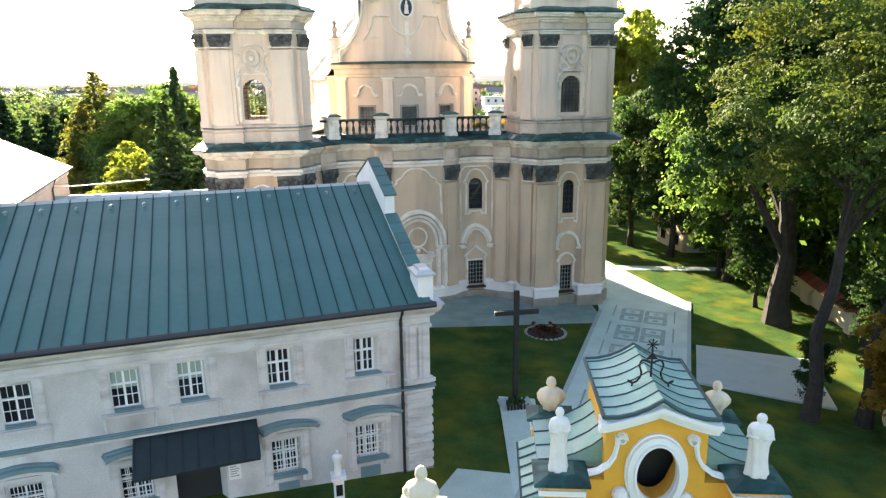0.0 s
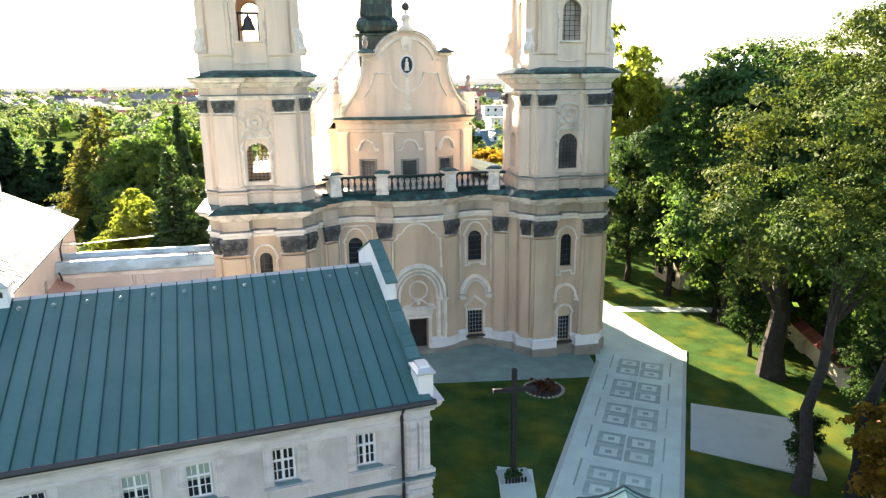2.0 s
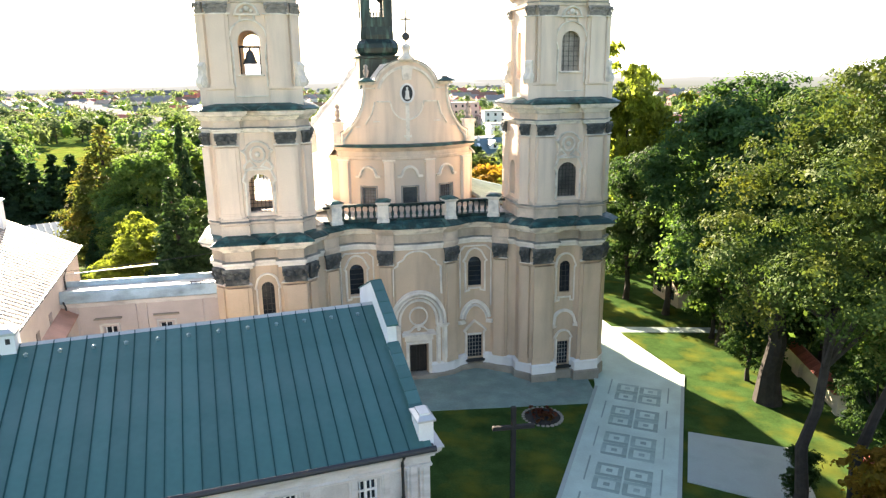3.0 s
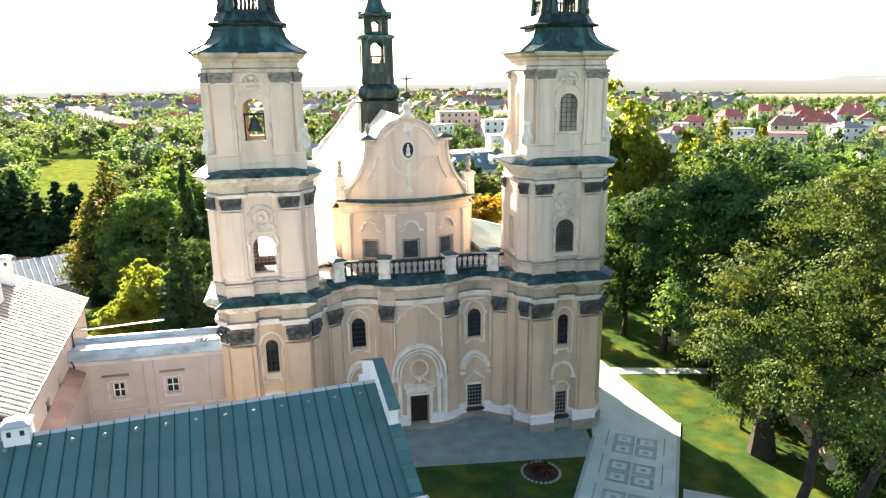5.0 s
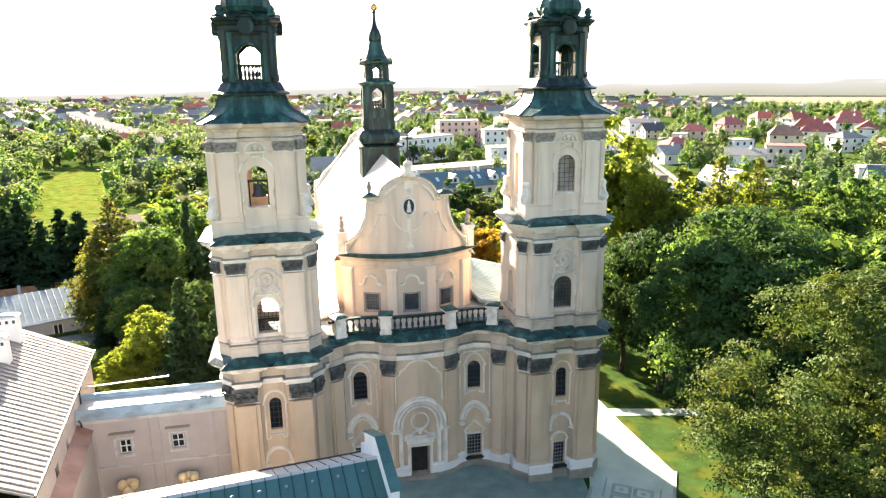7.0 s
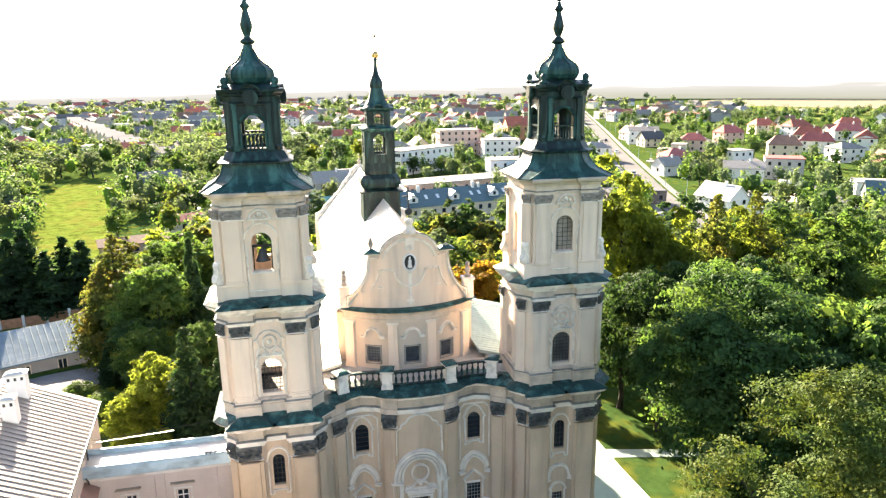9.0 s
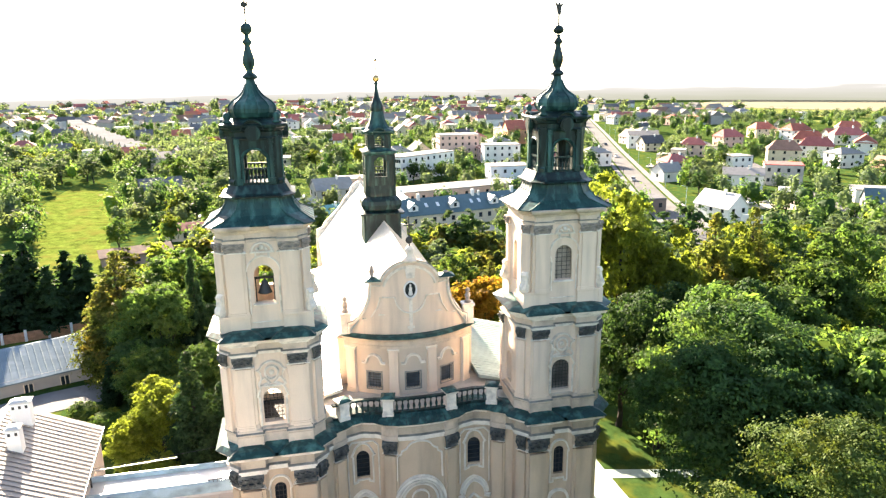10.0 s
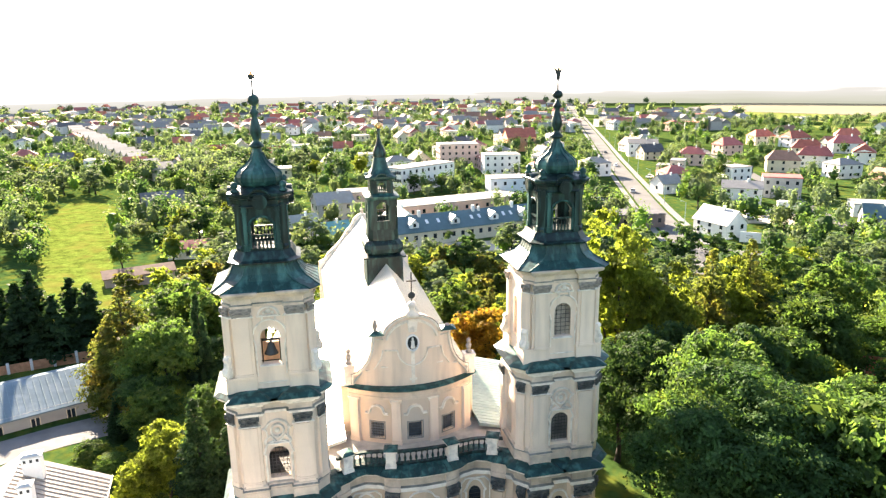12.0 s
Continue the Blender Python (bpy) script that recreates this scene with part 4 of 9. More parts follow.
gaps = [(S(-4.65), 0.75), (sd, 0.95), (S(4.65), 0.75)]
for a, c in zip([0.2] + [g + w for g, w in gaps], [g - w for g, w in gaps] + [front.len - 0.2]):
    part("plinth", band(Mesh(), stretch(front, a, c), PLINTH), WHITEBAND, nave_front, "whitewashed plinth")
for u, w in ((-2.45, 0.95), (2.45, 0.95), (-6.55, 0.95), (6.55, 0.95)):
    s = S(u)
    pilaster(nave_front, front, s, 1.5, 9.5, w + 0.35, 0.08, SHADEPLASTER)
    pilaster(nave_front, front, s, 1.5, 9.5, w, 0.17, SHADEPLASTER)
    capital(nave_front, front, s, 9.68, 1.2, 1.16, 0.08, CAP_DARK)
for u in (-4.65, 4.65):
    s = S(u)
    t = Mesh()
    trim(t, front, [(s - 0.85, 6.85), (s - 0.85, 9.2), (s - 1.0, 9.35), (s - 0.85, 9.55)] + arc(s, 9.6, 0.75, 0.7, 160, 20) + [(s + 0.85, 9.55), (s + 1.0, 9.35), (s + 0.85, 9.2), (s + 0.85, 6.85), (s + 0.5, 6.9), (s + 0.5, 7.05), (s - 0.5, 7.05), (s - 0.5, 6.9)], 0.13, 0.1, True)
    part("window_surround", t, LOWTRIM, nave_front)
    part("panel_frame", trim(Mesh(), front, [(s - 1.35, 5.6), (s - 1.35, 10.2), (s - 0.9, 10.55), (s + 0.9, 10.55), (s + 1.35, 10.2), (s + 1.35, 5.6)], 0.1, 0.08), LOWTRIM, nave_front)
    t = Mesh()
    trim(t, front, arc(s, 4.4, 1.25, 1.5, 172, 8), 0.28, 0.16)
    trim(t, front, arc(s, 4.4, 1.0, 1.2, 172, 8), 0.14, 0.22)
    for d in (-1.25, 1.25):
        trim(t, front, [(s + d - 0.3, 4.3), (s + d + 0.3, 4.3)], 0.26, 0.24)
    part("blind_arch", t, LOWTRIM, nave_front)
    t = Mesh()
    trim(t, front, [(s - 0.8, 1.3), (s - 0.8, 3.3), (s - 0.95, 3.5), (s - 0.7, 3.75), (s, 4.25), (s + 0.7, 3.75), (s + 0.95, 3.5), (s + 0.8, 3.3), (s + 0.8, 1.3)], 0.16, 0.12)
    trim(t, front, [(s - 0.6, 3.15), (s + 0.6, 3.15)], 0.14, 0.1)
    part("window_surround", t, LOWTRIM, nave_front)
    part("sill", trim(Mesh(), front, [(s - 0.9, 0.98), (s + 0.9, 0.98)], 0.14, 0.3), BARS, nave_front)
t = Mesh()
for r, w, d in ((2.0, 0.30, 0.28), (1.72, 0.22, 0.2), (1.45, 0.2, 0.12)):
    trim(t, front, [(sd - r, 4.75)] + arc(sd, 5.1, r, r * 1.18, 178, 2, 20) + [(sd + r, 4.75)], w, d)
for d in (-1.85, 1.85):
    for z, w, o in ((4.72, 0.95, 0.32), (4.55, 0.8, 0.24)):
        trim(t, front, [(sd + d - w / 2, z), (sd + d + w / 2, z)], 0.16, o)
    trim(t, front, [(sd + d * 1.12, 1.5), (sd + d * 1.12, 4.5)], 0.42, 0.2)
    trim(t, front, [(sd + d * 0.84, 1.5), (sd + d * 0.84, 4.5)], 0.34, 0.14)
part("portal_arch", t, LOWTRIM, nave_front, "stepped round portal arch")
part("ledge_flashing", cornice(Mesh(), front, [(0.27, 11.26), (0.285, 11.30), (0.07, 11.37)]), LEAD, nave_front)
t = Mesh()
trim(t, front, arc(sd, 5.5, 0.68, 0.72, 0, 350, 28), 0.12, 0.12, True)
part("roundel", t, LOWTRIM, nave_front)
t = Mesh()
trim(t, front, [(sd - 0.9, 0.7), (sd - 0.9, 3.35), (sd + 0.9, 3.35), (sd + 0.9, 0.7)], 0.26, 0.12)
trim(t, front, [(sd - 1.1, 3.75), (sd + 1.1, 3.75)], 0.5, 0.16)
trim(t, front, [(sd - 1.3, 4.08), (sd + 1.3, 4.08)], 0.18, 0.4)
trim(t, front, [(sd - 1.2, 4.25), (sd - 0.7, 4.3), (sd - 0.35, 4.65), (sd, 4.75), (sd + 0.35, 4.65), (sd + 0.7, 4.3), (sd + 1.2, 4.25)], 0.12, 0.2)
t.ball(front.at(sd, 4.5, 0.12), 0.16, 8, 6)
part("door_surround", t, LOWTRIM, nave_front)
part("panel_frame", trim(Mesh(), front, [(sd - 1.85, 7.2), (sd - 1.8, 9.4), (sd - 1.5, 9.6), (sd - 1.45, 9.85), (sd - 1.15, 10.0)] + arc(sd, 9.95, 1.05, 0.75, 168, 12) + [(sd + 1.15, 10.0), (sd + 1.45, 9.85), (sd + 1.5, 9.6), (sd + 1.8, 9.4), (sd + 1.85, 7.2)], 0.12, 0.1), LOWTRIM, nave_front)
ent = [(0.0, 10.8), (0.12, 10.82), (0.14, 11.05), (0.22, 11.1), (0.2, 11.3), (0.08, 11.34), (0.08, 12.0), (0.2, 12.08), (0.28, 12.24), (0.62, 12.36), (0.70, 12.5), (0.72, 12.62), (0.4, 12.66)]
part("entablature", cornice(Mesh(), front, [(0.0, 10.8), (0.12, 10.82), (0.14, 11.0), (0.26, 11.08), (0.25, 11.28), (0.06, 11.34)]), LOWTRIM, nave_front)
part("frieze", cornice(Mesh(), front, [(0.08, 11.33), (0.08, 12.05)]), FRIEZE, nave_front)
part("crown_moulding", cornice(Mesh(), front, [(0.06, 12.0), (0.2, 12.06), (0.22, 12.14), (0.34, 12.18), (0.36, 12.28), (0.66, 12.36), (0.70, 12.46), (0.76, 12.5), (0.76, 12.62), (-0.1, 12.66)]), TRIM, nave_front)
for u in (-2.45, 2.45, -6.55, 6.55):
    s = S(u)
    seg = Path([front.at(s + d)[:2] for d in (-0.65, -0.2, 0.2, 0.65)])
    b = cornice(Mesh(), seg, [(o + 0.14, z) for o, z in ent])
    for q in (0, seg.len):
        b.add([seg.at(q, z, o + 0.14) for o, z in ent] + [seg.at(q, ent[-1][1], -0.2), seg.at(q, ent[0][1], -0.2)], [tuple(range(len(ent) + 2))])
    part("entablature_break", b, CORNICE, nave_front)
part("copper_flashing", cornice(Mesh(), front, [(0.93, 12.6), (0.95, 12.66), (0.4, 12.9), (-0.3, 13.05), (-0.9, 13.06)]), COPPER, nave_front)
flash = Mesh()
for i in range(34):
    s = 0.3 + (front.len - 0.6) * i / 33
    flash.tube([front.at(s, 12.68, 0.94), front.at(s, 12.92, 0.4), front.at(s, 13.07, -0.28)], 0.022, 4)
part("flashing_seams", flash, DARKCOPPER, nave_front)
part("terrace", Mesh().prism([front.at(s, 0, -0.5)[:2] for s in front.s] + [(7.6, 2.5), (-7.6, 2.5)], 12.2, 13.04), TERRACE, nave_front, "pale grey terrace behind the balustrade")

# balustrade
rail_path = Path([(u, front_v(u) * 0.45 - 1.9) for u in [-6.9 + 13.8 * i / 40 for i in range(41)]])
bal = part("balustrade", cornice(Mesh(), rail_path, [(-0.13, 14.12), (0.13, 14.12), (0.17, 14.2), (0.17, 14.3), (-0.17, 14.3), (-0.17, 14.2), (-0.13, 14.12)]), DARKCOPPER, church, "dark patinated balustrade with turned balusters")
part("bottom_rail", cornice(Mesh(), rail_path, [(-0.16, 12.95), (0.16, 12.95), (0.16, 13.2), (-0.16, 13.2), (-0.16, 12.95)]), DARKCOPPER, bal)
posts = [rail_path.near(u, -3.4) for u in (-6.15, -2.45, 2.45, 6.15)]
for s in posts:
    m = rail_path.pose_at(s, 0)
    b = Mesh()
    b.loft([[m @ Vector((x * w, y * w, z)) for x, y in ((-1, -1), (1, -1), (1, 1), (-1, 1))] for w, z in ((0.46, 12.9), (0.46, 13.15), (0.40, 13.2), (0.40, 14.25), (0.46, 14.3), (0.54, 14.4), (0.54, 14.5), (0.44, 14.52))])
    q = part("post", b, TRIM, bal, "pale plastered pedestal with a copper cap")
    part("post_cap", Mesh().loft([[m @ Vector((x * w, y * w, z)) for x, y in ((-1, -1), (1, -1), (1, 1), (-1, 1))] for w, z in ((0.57, 14.5), (0.57, 14.54), (0.3, 14.68), (0.06, 14.72))]), COPPER, q)
bounds = [0.1] + posts + [rail_path.len - 0.1]
for a, c in zip(bounds, bounds[1:]):
    n = int((c - a - 0.9) / 0.42)
    for i in range(n):
        s = a + 0.45 + (c - a - 0.9) * (i + 0.5) / max(1, n)
        o = part("baluster", BALUSTER, None, bal)
        o.matrix_basis = rail_path.pose_at(s, 13.18) @ Matrix.Diagonal((1.25, 1.25, 1.19, 1))

# upper front block, bowed forward, and its curved gable
bow = lambda u: -0.75 + 0.075 * u * u
up_us = [-5.3 + 10.6 * i / 30 for i in range(31)]
upper = Path([(-5.3, 3.5)] + [(u, bow(u)) for u in up_us] + [(5.3, 3.5)])
SU = lambda u: upper.near(u, bow(u))
uops = [(SU(u) - 0.6, SU(u) + 0.6, 13.55, 15.0, 0) for u in (-3.15, 0.05, 3.1)]
ub = part("upper_front", wall(Mesh(), upper, 12.8, 18.0, uops, 0.6), APRICOT, church, "bowed apricot upper front with barred windows")
for op in uops:
    w = part("window", pane(Mesh(), upper, op, -0.3), SKYGLASS, ub)
    part("grille", grille(Mesh(), upper, op, -0.08, 5, 6, 0.014), BARS, w)
    s = (op[0] + op[1]) / 2
    t = Mesh()
    trim(t, upper, [(s - 1.0, 15.85), (s - 0.7, 15.85)] + arc(s, 15.9, 0.62, 0.72, 172, 8) + [(s + 0.7, 15.85), (s + 1.0, 15.85)], 0.2, 0.14)
    part("eyebrow_hood", t, TRIM, ub)
    part("window_frame", trim(Mesh(), upper, [(op[0] - 0.08, op[2] - 0.08), (op[1] + 0.08, op[2] - 0.08), (op[1] + 0.08, op[3] + 0.08), (op[0] - 0.08, op[3] + 0.08)], 0.1, 0.03, True), LEAD, w)
for u in (-1.55, 1.65, -4.85, 4.85):
    s = SU(u)
    pilaster(ub, upper, s, 13.0, 17.05, 0.85, 0.12, PLASTER, 0.4)
    part("pilaster_cap", trim(trim(Mesh(), upper, [(s - 0.5, 17.12), (s + 0.5, 17.12)], 0.14, 0.2), upper, [(s - 0.45, 16.95), (s + 0.45, 16.95)], 0.08, 0.15), TRIM, ub)
part("entablature", cornice(Mesh(), upper, [(0.0, 17.15), (0.12, 17.2), (0.12, 17.4), (0.06, 17.44), (0.06, 17.8), (0.18, 17.86), (0.42, 18.05), (0.46, 18.2), (0.0, 18.26)]), CORNICE, ub)
part("copper_flashing", cornice(Mesh(), upper, [(0.62, 18.16), (0.64, 18.2), (0.3, 18.34), (-0.3, 18.38)]), COPPER, ub)

gable_out = [(-5.0, 18.4), (-5.0, 19.25), (-4.55, 19.5), (-4.1, 19.95), (-3.75, 20.5), (-3.5, 21.1), (-3.32, 21.8), (-3.25, 22.5), (-3.25, 23.1), (-2.55, 23.1)] + \
            [(2.45 * math.cos(radians(a)), 22.55 + 2.15 * math.sin(radians(a))) for a in range(165, 90, -8)]
gable_out = gable_out + [(0, 24.72)] + [(-x, z) for x, z in reversed(gable_out)]
b = Mesh()
cols = sorted({round(x, 3) for x, z in gable_out} | {round(-5.0 + i * 0.5, 3) for i in range(21)})


def top_of(x):
    zs = []
    for (xa, za), (xb, zb) in zip(gable_out, gable_out[1:]):
        if min(xa, xb) - 1e-6 <= x <= max(xa, xb) + 1e-6 and abs(xb - xa) > 1e-6:
            zs.append(za + (zb - za) * (x - xa) / (xb - xa))
    return max(zs)


gp = Path([(x, bow(x) * 0.8 + 0.05) for x in cols])
for i in range(len(cols) - 1):
    x0, x1 = cols[i], cols[i + 1]
    za, zb = top_of(x0 + 1e-4), top_of(x1 - 1e-4)
    b.loft([[gp.at(gp.s[i], 18.3, o), gp.at(gp.s[i + 1], 18.3, o), gp.at(gp.s[i + 1], zb, o), gp.at(gp.s[i], za, o)] for o in (0, -0.55)])
gb = part("gable", b, PLASTER, church, "cream curved baroque gable with a small round niche")
G = lambda x: gp.near(x, bow(x) * 0.8 + 0.05)
t = Mesh()
for half in (gable_out[:10], gable_out[-10:], gable_out[9:-9]):
    trim(t, gp, [(G(x * 0.985), z - 0.08) for x, z in half], 0.2, 0.16)
part("coping", t, TRIM, gb)
for half in (gable_out[:10], gable_out[-10:], gable_out[9:-9]):
    part("coping_sheet", Mesh().tube([gp.at(G(x), z + 0.03, 0.2) for x, z in half], 0.045, 5), LEAD, gb)
t = Mesh()
trim(t, gp, [(G(x * 0.9), z - 0.55) for x, z in gable_out[10:-10]], 0.22, 0.1)
for sx in (-1, 1):
    trim(t, gp, [(G(sx * 2.45), 22.98), (G(sx * 3.5), 22.98)], 0.26, 0.3)
    trim(t, gp, [(G(sx * 2.4), 22.6), (G(sx * 3.25), 22.6)], 0.1, 0.12)
part("gable_cornice", t, TRIM, gb)
t = Mesh()
trim(t, gp, [(G(-3.9), 19.7), (G(3.9), 19.7)], 0.12, 0.1)
trim(t, gp, [(G(-2.3), 21.6), (G(-1.3), 21.6)] + [(G(1.25 * math.cos(radians(a))), 21.55 + 1.35 * math.sin(radians(a))) for a in range(185, 356, 12)] + [(G(1.3), 21.6), (G(2.3), 21.6)], 0.12, 0.09)
trim(t, gp, [(G(-2.6), 20.1), (G(2.6), 20.1)], 0.12, 0.09)
trim(t, gp, [(G(-3.2), 19.9), (G(-2.7), 20.7), (G(-2.45), 21.6)], 0.11, 0.09)
trim(t, gp, [(G(3.2), 19.9), (G(2.7), 20.7), (G(2.45), 21.6)], 0.11, 0.09)
trim(t, gp, [(G(0), 18.6), (G(0), 21.4)], 0.3, 0.05)
trim(t, gp, [(G(-0.3), 18.95), (G(0.3), 18.95)], 0.2, 0.08)
part("relief_band", t, TRIM, gb)
t = Mesh()
t.loft([[gp.at(G(0) + w, z, o) for w, z, o in ((-0.45, 24.2, 0.2), (0.45, 24.2, 0.2), (0.32, 23.2, 0.2), (-0.32, 23.2, 0.2))], [gp.at(G(0) + w, z, -0.05) for w, z in ((-0.45, 24.2), (0.45, 24.2), (0.32, 23.2), (-0.32, 23.2))]])
part("keystone", t, TRIM, gb)
# no recess is cut: a flat near-black disc paints the niche's shade
t = Mesh()
t.loft([[gp.at(G(0) + 0.45 * math.cos(2 * math.pi * i / 20), 22.2 + 0.62 * math.sin(2 * math.pi * i / 20), o) for i in range(20)] for o in (0.02, 0.005)])
part("niche", t, DARK, gb)
part("niche_ring", trim(Mesh(), gp, [(G(0) + 0.5 * math.cos(radians(a)), 22.2 + 0.68 * math.sin(radians(a))) for a in range(0, 360, 15)], 0.14, 0.12, True), WHITEBAND, gb)
fig = Mesh().lathe([(0.16, 21.75), (0.2, 21.8), (0.13, 22.15), (0.15, 22.35), (0.06, 22.45), (0.09, 22.55), (0.07, 22.65), (0.02, 22.68)], 10, *gp.at(G(0), 0, 0.1)[:2])
part("niche_figure", fig, STATUE, gb, "small pale stone figure", True)
for sx in (-1, 1):
    x, y = sx * 5.25, bow(5.0) * 0.8 + 0.3
    b = Mesh().box(x - 0.42, x + 0.42, y - 0.42, y + 0.42, 18.3, 19.9).box(x - 0.52, x + 0.52, y - 0.52, y + 0.52, 19.9, 20.1)
    q = part("gable_pier", b, TRIM, gb)
    part("urn", Mesh().lathe([(0.28, 20.1), (0.3, 20.2), (0.16, 20.35), (0.2, 20.55), (0.26, 20.75), (0.18, 20.95), (0.08, 21.0), (0.2, 21.15), (0.2, 21.3), (0.05, 21.45)], 10, x, y), GREYCAP, q, "", True)
    x, y = sx * 3.05, bow(3.0) * 0.8 - 0.1
    part("coping_cap", Mesh().loft([[(x + a * w, y + c * w * 0.9, z) for a, c in ((-1, -1), (1, -1), (1, 1), (-1, 1))] for w, z in ((0.66, 23.1), (0.66, 23.16), (0.15, 23.4))]), COPPER, gb)
    part("urn", Mesh().lathe([(0.16, 23.3), (0.1, 23.45), (0.2, 23.7), (0.22, 23.9), (0.12, 24.05), (0.16, 24.2), (0.04, 24.35)] if sx < 0 else [(0.2, 23.3), (0.26, 23.42), (0.1, 23.5)], 10, x, y), GREYCAP, gb, "", True)
x, y = 0, bow(0) * 0.8 - 0.2
part("gable_finial", Mesh().lathe([(0.62, 24.6), (0.6, 24.8), (0.3, 25.05), (0.28, 25.35), (0.4, 25.5), (0.3, 25.75), (0.1, 25.85)], 12, x, y + 0.2), TRIM, gb, "", True)
b = Mesh().tube([(x, y + 0.2, 25.8), (x, y + 0.2, 28.3)], 0.06, 6).box(x - 0.42, x + 0.42, y + 0.14, y + 0.26, 27.52, 27.64).ball((x, y + 0.2, 26.35), 0.30, 12, 8, sy=0.4)
part("gable_cross", b, BARS, gb, "iron cross above a sheet-metal heart")

# nave, aisles, roofs
RIDGE, EAVE_U, EAVE_Z, BACK = 24.6, 6.2, 17.2, 42.0
b = Mesh().box(-5.9, 5.9, 2.5, BACK, -1.5, EAVE_Z + 0.15)
part("nave", b, APRICOT, church, "long apricot nave under a steep pale sheet roof")
b = Mesh()
prof = [(-EAVE_U, EAVE_Z), (0, RIDGE), (EAVE_U, EAVE_Z), (EAVE_U, EAVE_Z - 0.15), (0, RIDGE - 0.25), (-EAVE_U, EAVE_Z - 0.15)]
b.loft([[(u, v, z) for u, z in prof] for v in (2.55, BACK)])
fz = RIDGE - (RIDGE - EAVE_Z) * 5.0 / EAVE_U
part("roof_front", Mesh().loft([[(u, v, z) for u, z in ((-5.0, fz), (0, RIDGE), (5.0, fz), (5.0, fz - 0.15), (0, RIDGE - 0.25), (-5.0, fz - 0.15))] for v in (0.5, 2.55)]), SHEET, church)
nroof = part("nave_roof", b, SHEET, church, "pale sheet-metal nave roof with standing seams")
b = Mesh()
sl = math.hypot(EAVE_U, RIDGE - EAVE_Z)
for i in range(68):
    v = 1.0 + i * 0.6
    eu, ez = (EAVE_U, EAVE_Z) if v > 2.55 else (5.0, fz)
    for sx in (-1, 1):
        b.loft([[(sx * eu, v + d, ez + h), (0, v + d, RIDGE + h)] + [(0, v + d + 0.03, RIDGE + h), (sx * eu, v + d + 0.03, ez + h)] for d, h in ((0, 0), (0, 0.05))])
part("standing_seams", b, SHEET, nroof)
b = Mesh()
out = [(-6.5, 16.9), (-6.4, 18.2), (-5.6, 18.5), (-5.2, 19.3), (-4.4, 20.0), (-3.6, 20.8), (-2.9, 21.6), (-2.3, 22.6), (-1.6, 23.3), (-1.2, 24.2), (-0.6, 24.7), (0, 25.0)]
out = out + [(-x, z) for x, z in reversed(out[:-1])] + [(6.5, -1.5), (-6.5, -1.5)]
b.loft([[(u, v, z) for u, z in out] for v in (BACK - 0.1, BACK + 0.6)])
bg = part("rear_gable", b, TRIM, church, "curved plastered rear gable")
part("gable_finial", Mesh().lathe([(0.3, 24.9), (0.2, 25.2), (0.3, 25.45), (0.08, 25.6)], 8, 0, BACK + 0.25).tube([(0, BACK + 0.25, 25.5), (0, BACK + 0.25, 26.4)], 0.05), CORNICE, bg)
AISLE = {-1: 38.0, 1: 16.0}
for sx in (-1, 1):
    b = Mesh().box(min(sx * 5.8, sx * 13.2), max(sx * 5.8, sx * 13.2), 1.5, AISLE[sx], -1.5, 11.9)
    part("aisle", b, PLASTER, church)
    b = Mesh()
    pr = [(5.88, 13.9), (13.6, 11.8), (13.6, 11.65), (5.88, 13.6)]
    b.loft([[(sx * u, v, z) for u, z in pr] for v in (-0.2, AISLE[sx] + 0.3)])
    ar = part("aisle_roof", b, SHEET if sx < 0 else PALEGREEN, church, "lean-to sheet roof over the aisle")
    b = Mesh()
    for i in range(int(AISLE[sx] / 0.6)):
        v = 0.1 + i * 0.6
        b.loft([[(sx * 13.6, v, 11.8 + h), (sx * 5.88, v, 13.9 + h), (sx * 5.88, v + 0.03, 13.9 + h), (sx * 13.6, v + 0.03, 11.8 + h)] for h in (0, 0.05)])
    part("standing_seams", b, SHEET if sx < 0 else PALEGREEN, ar)

# ridge turret
def sq(w, c, z, x=0.0, y=17.6):
    return [(x + a, y + e, z) for a, e in ((-w, -w + c), (-w + c, -w), (w - c, -w), (w, -w + c), (w, w - c), (w - c, w), (-w + c, w), (-w, w - c))]


TU = -0.1
T = lambda w, c, z: sq(w, c, z, TU)
tur = part("ridge_turret", Mesh().loft([T(1.95, 0.15, 20.8), T(1.9, 0.15, 25.2), T(2.25, 0.2, 25.25), T(2.28, 0.2, 25.4), T(1.7, 0.4, 25.5)]), DARKCOPPER, church, "dark green copper-clad ridge turret")
part("bulge", Mesh().loft([T(w, c, z) for w, c, z in ((1.65, 0.5, 25.45), (1.95, 0.6, 25.75), (2.08, 0.65, 26.2), (2.0, 0.62, 26.6), (1.75, 0.55, 26.95), (1.6, 0.5, 27.05), (1.62, 0.5, 27.4), (1.55, 0.45, 28.2))]), DARKCOPPER, tur)
